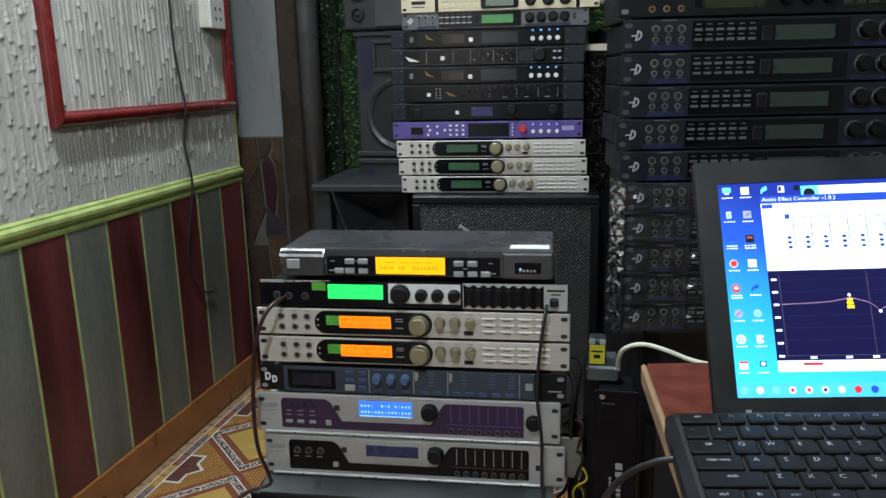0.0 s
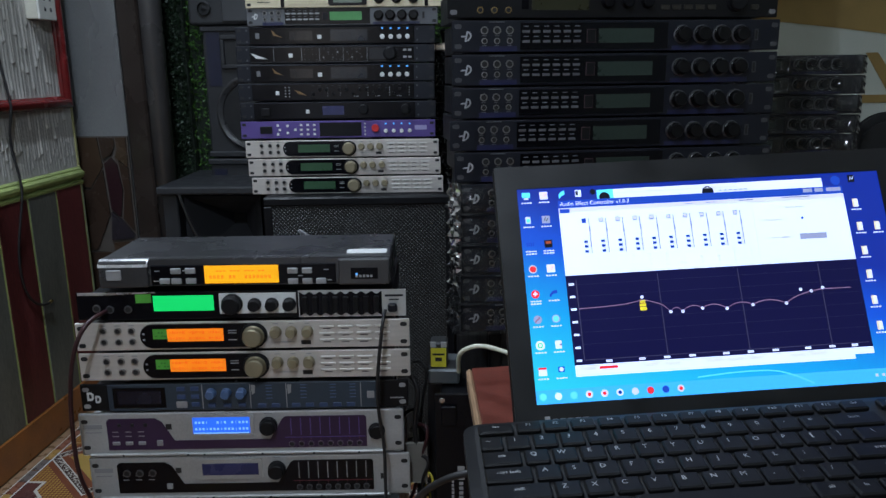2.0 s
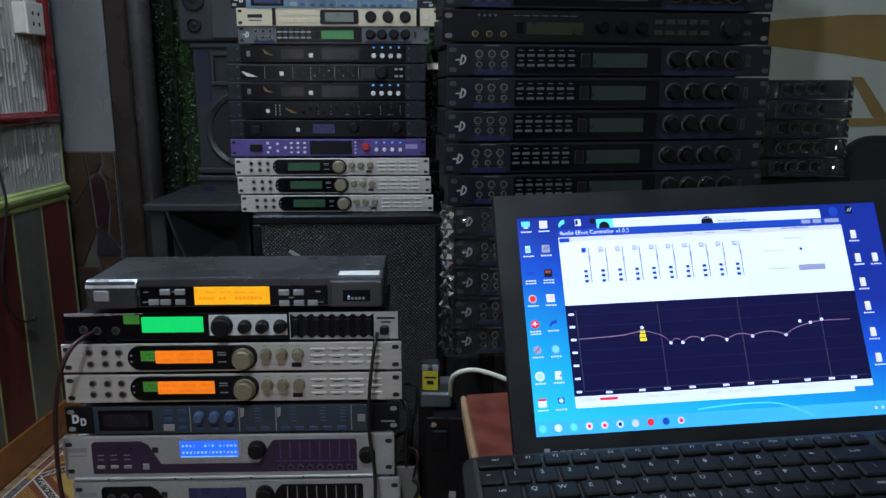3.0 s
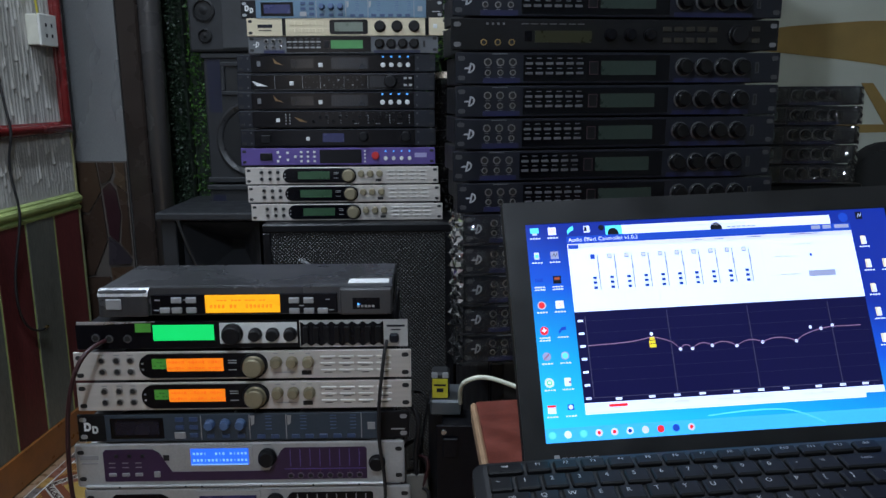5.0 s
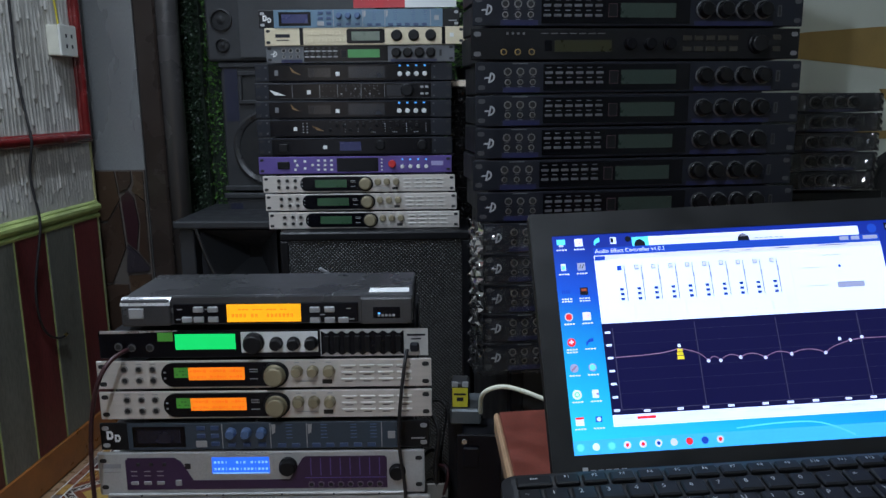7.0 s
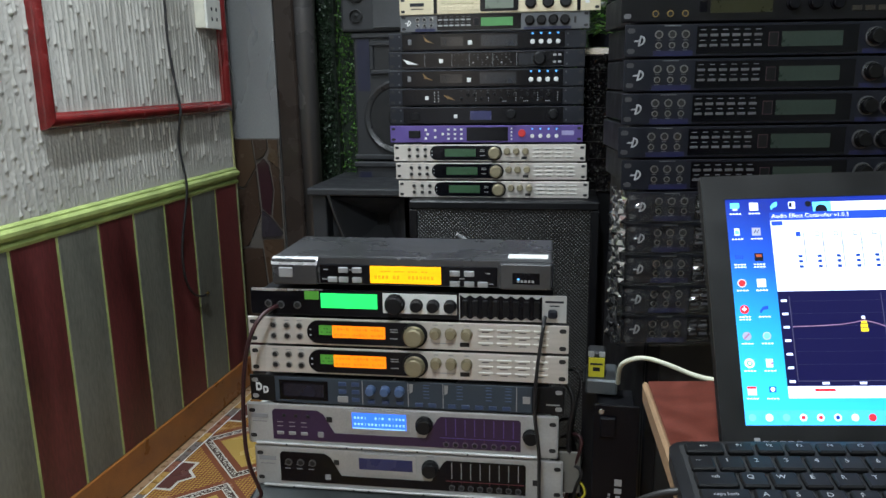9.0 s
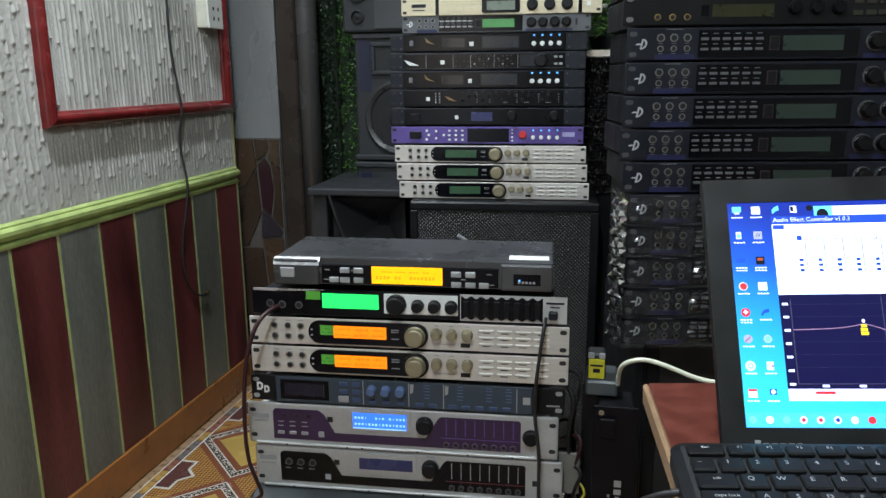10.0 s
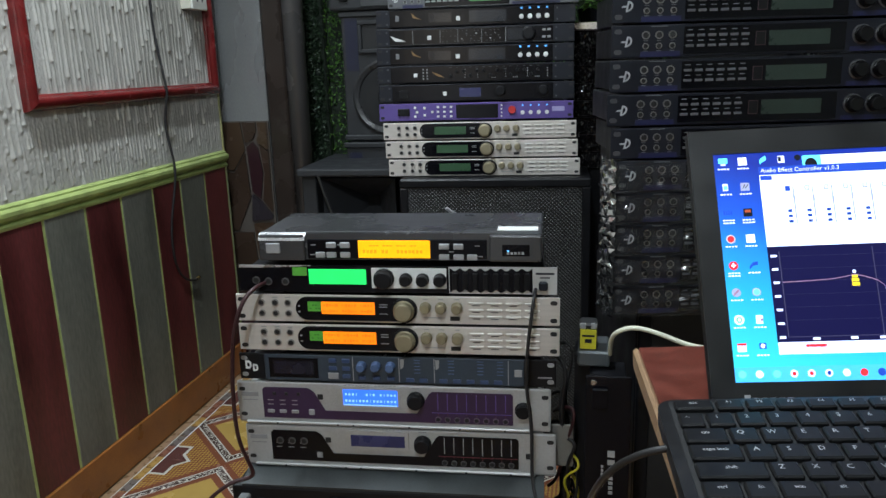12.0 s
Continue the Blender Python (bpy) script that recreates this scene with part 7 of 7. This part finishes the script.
def tile_mat():
    m, nt, b = pattern_mat("patterned_tile")
    L = nt.links.new

    def op(kind, a, c=None, d=None):
        n = nt.nodes.new("ShaderNodeMath")
        n.operation = kind
        for i, v in enumerate((a, c, d)):
            if v is None:
                continue
            if isinstance(v, (int, float)):
                n.inputs[i].default_value = v
            else:
                L(v, n.inputs[i])
        return n.outputs[0]

    def over(col, mask, top):
        n = nt.nodes.new("ShaderNodeMix")
        n.data_type = "RGBA"
        L(mask, n.inputs["Factor"])
        for s, v in (("A", col), ("B", top)):
            k = [q for q in n.inputs if q.name == s and q.type == "RGBA"][0]
            if isinstance(v, tuple):
                k.default_value = (*v, 1)
            else:
                L(v, k)
        return [q for q in n.outputs if q.type == "RGBA"][0]

    tc = nt.nodes.new("ShaderNodeTexCoord")
    sp = nt.nodes.new("ShaderNodeSeparateXYZ")
    L(tc.outputs["Object"], sp.inputs[0])
    x, y = sp.outputs["X"], sp.outputs["Y"]
    ax, ay = op("ABSOLUTE", x), op("ABSOLUTE", y)
    d = op("ADD", ax, ay)
    # lattice ground
    s1 = op("SINE", op("MULTIPLY", op("ADD", x, y), 330.0))
    s2 = op("SINE", op("MULTIPLY", op("SUBTRACT", x, y), 330.0))
    lat = op("GREATER_THAN", op("MULTIPLY", s1, s2), 0.05)
    RED, GOLDC, WH, DK, OC = (0.19, 0.065, 0.035), (0.42, 0.27, 0.075), (0.55, 0.51, 0.45), (0.07, 0.045, 0.04), (0.40, 0.23, 0.055)
    col = over(RED, lat, OC)
    # star in the tile corners
    cx, cy = op("SUBTRACT", 0.2, ax), op("SUBTRACT", 0.2, ay)
    sq = op("DIVIDE", op("MAXIMUM", cx, cy), 0.066)
    di = op("DIVIDE", op("ADD", cx, cy), 0.0933)
    star = op("MINIMUM", sq, di)
    col = over(col, op("LESS_THAN", star, 1.12), WH)
    col = over(col, op("LESS_THAN", star, 1.0), (0.10, 0.040, 0.036))
    # diamond frame
    col = over(col, op("LESS_THAN", d, 0.213), RED)
    col = over(col, op("LESS_THAN", d, 0.190), WH)
    col = over(col, op("LESS_THAN", d, 0.184), DK)
    n = nt.nodes.new("ShaderNodeTexNoise")
    n.inputs["Scale"].default_value, n.inputs["Detail"].default_value = 150, 2
    L(tc.outputs["Object"], n.inputs[0])
    ring = op("MULTIPLY", op("LESS_THAN", d, 0.180), op("GREATER_THAN", n.outputs[0], 0.54))
    col = over(col, ring, WH)
    col = over(col, op("LESS_THAN", d, 0.160), WH)
    col = over(col, op("LESS_THAN", d, 0.156), RED)
    col = over(col, op("LESS_THAN", d, 0.130), GOLDC)
    n2 = nt.nodes.new("ShaderNodeTexNoise")
    n2.inputs["Scale"].default_value, n2.inputs["Detail"].default_value = 9, 6
    L(tc.outputs["Object"], n2.inputs[0])
    oi = nt.nodes.new("ShaderNodeObjectInfo")
    f = op("ADD", op("MULTIPLY_ADD", n2.outputs[0], 0.4, 0.75), op("MULTIPLY", oi.outputs["Random"], 0.08))
    v = nt.nodes.new("ShaderNodeVectorMath")
    v.operation = "SCALE"
    L(col, v.inputs[0])
    L(f, v.inputs["Scale"])
    L(v.outputs[0], b.inputs["Base Color"])
    L(op("MULTIPLY_ADD", n2.outputs[0], 0.2, 0.16), b.inputs["Roughness"])
    return m


TILE = tile_mat()
fl_ob = bpy.data.objects["floor"]
for i in range(8):
    for j in range(-11, 4):
        xc, yc = -1.257 + 0.4 * i, 1.857 + 0.4 * j
        if yc > 2.9:
            continue
        t_ = shared(("tile",), "tile", lambda: bm_box(-0.1993, -0.1993, -0.006, 0.1993, 0.1993, 0.0, 0.0012), TILE, fl_ob, (xc, yc, 0.0))
for j in range(-11, 4):
    part("cut_tile", bm_box(WX + 0.016, 1.657 + 0.4 * j, -0.006, -1.4585, 2.0555 + 0.4 * j, 0.0, 0.001), mat("border_tile", (0.26, 0.16, 0.09), 0.3, 0, 0.35, 40), fl_ob)
part("white_joint", bm_box(-1.4585, -2.6, -0.006, -1.4565, 3.0, 0.0004), WHITE, fl_ob)
part("white_joint", bm_box(-1.4325, 0.6, -0.006, -1.4300, 2.75, 0.0006), WHITE, fl_ob)
INLAY = [mat("inlay_grey", (0.13, 0.11, 0.10), 0.3, 0, 0.3, 60), mat("inlay_rose", (0.20, 0.08, 0.05), 0.3, 0, 0.3, 60), mat("inlay_ochre", (0.36, 0.21, 0.06), 0.3, 0, 0.3, 60)]
for j in range(36):
    shared(("inlay",), "inlay", lambda: bm_box(-0.0115, -0.027, -0.003, 0.0115, 0.027, 0.0005), INLAY[(j * 2 + j // 3) % 3], fl_ob, (-1.4448, 0.66 + 0.0575 * j, 0.0))
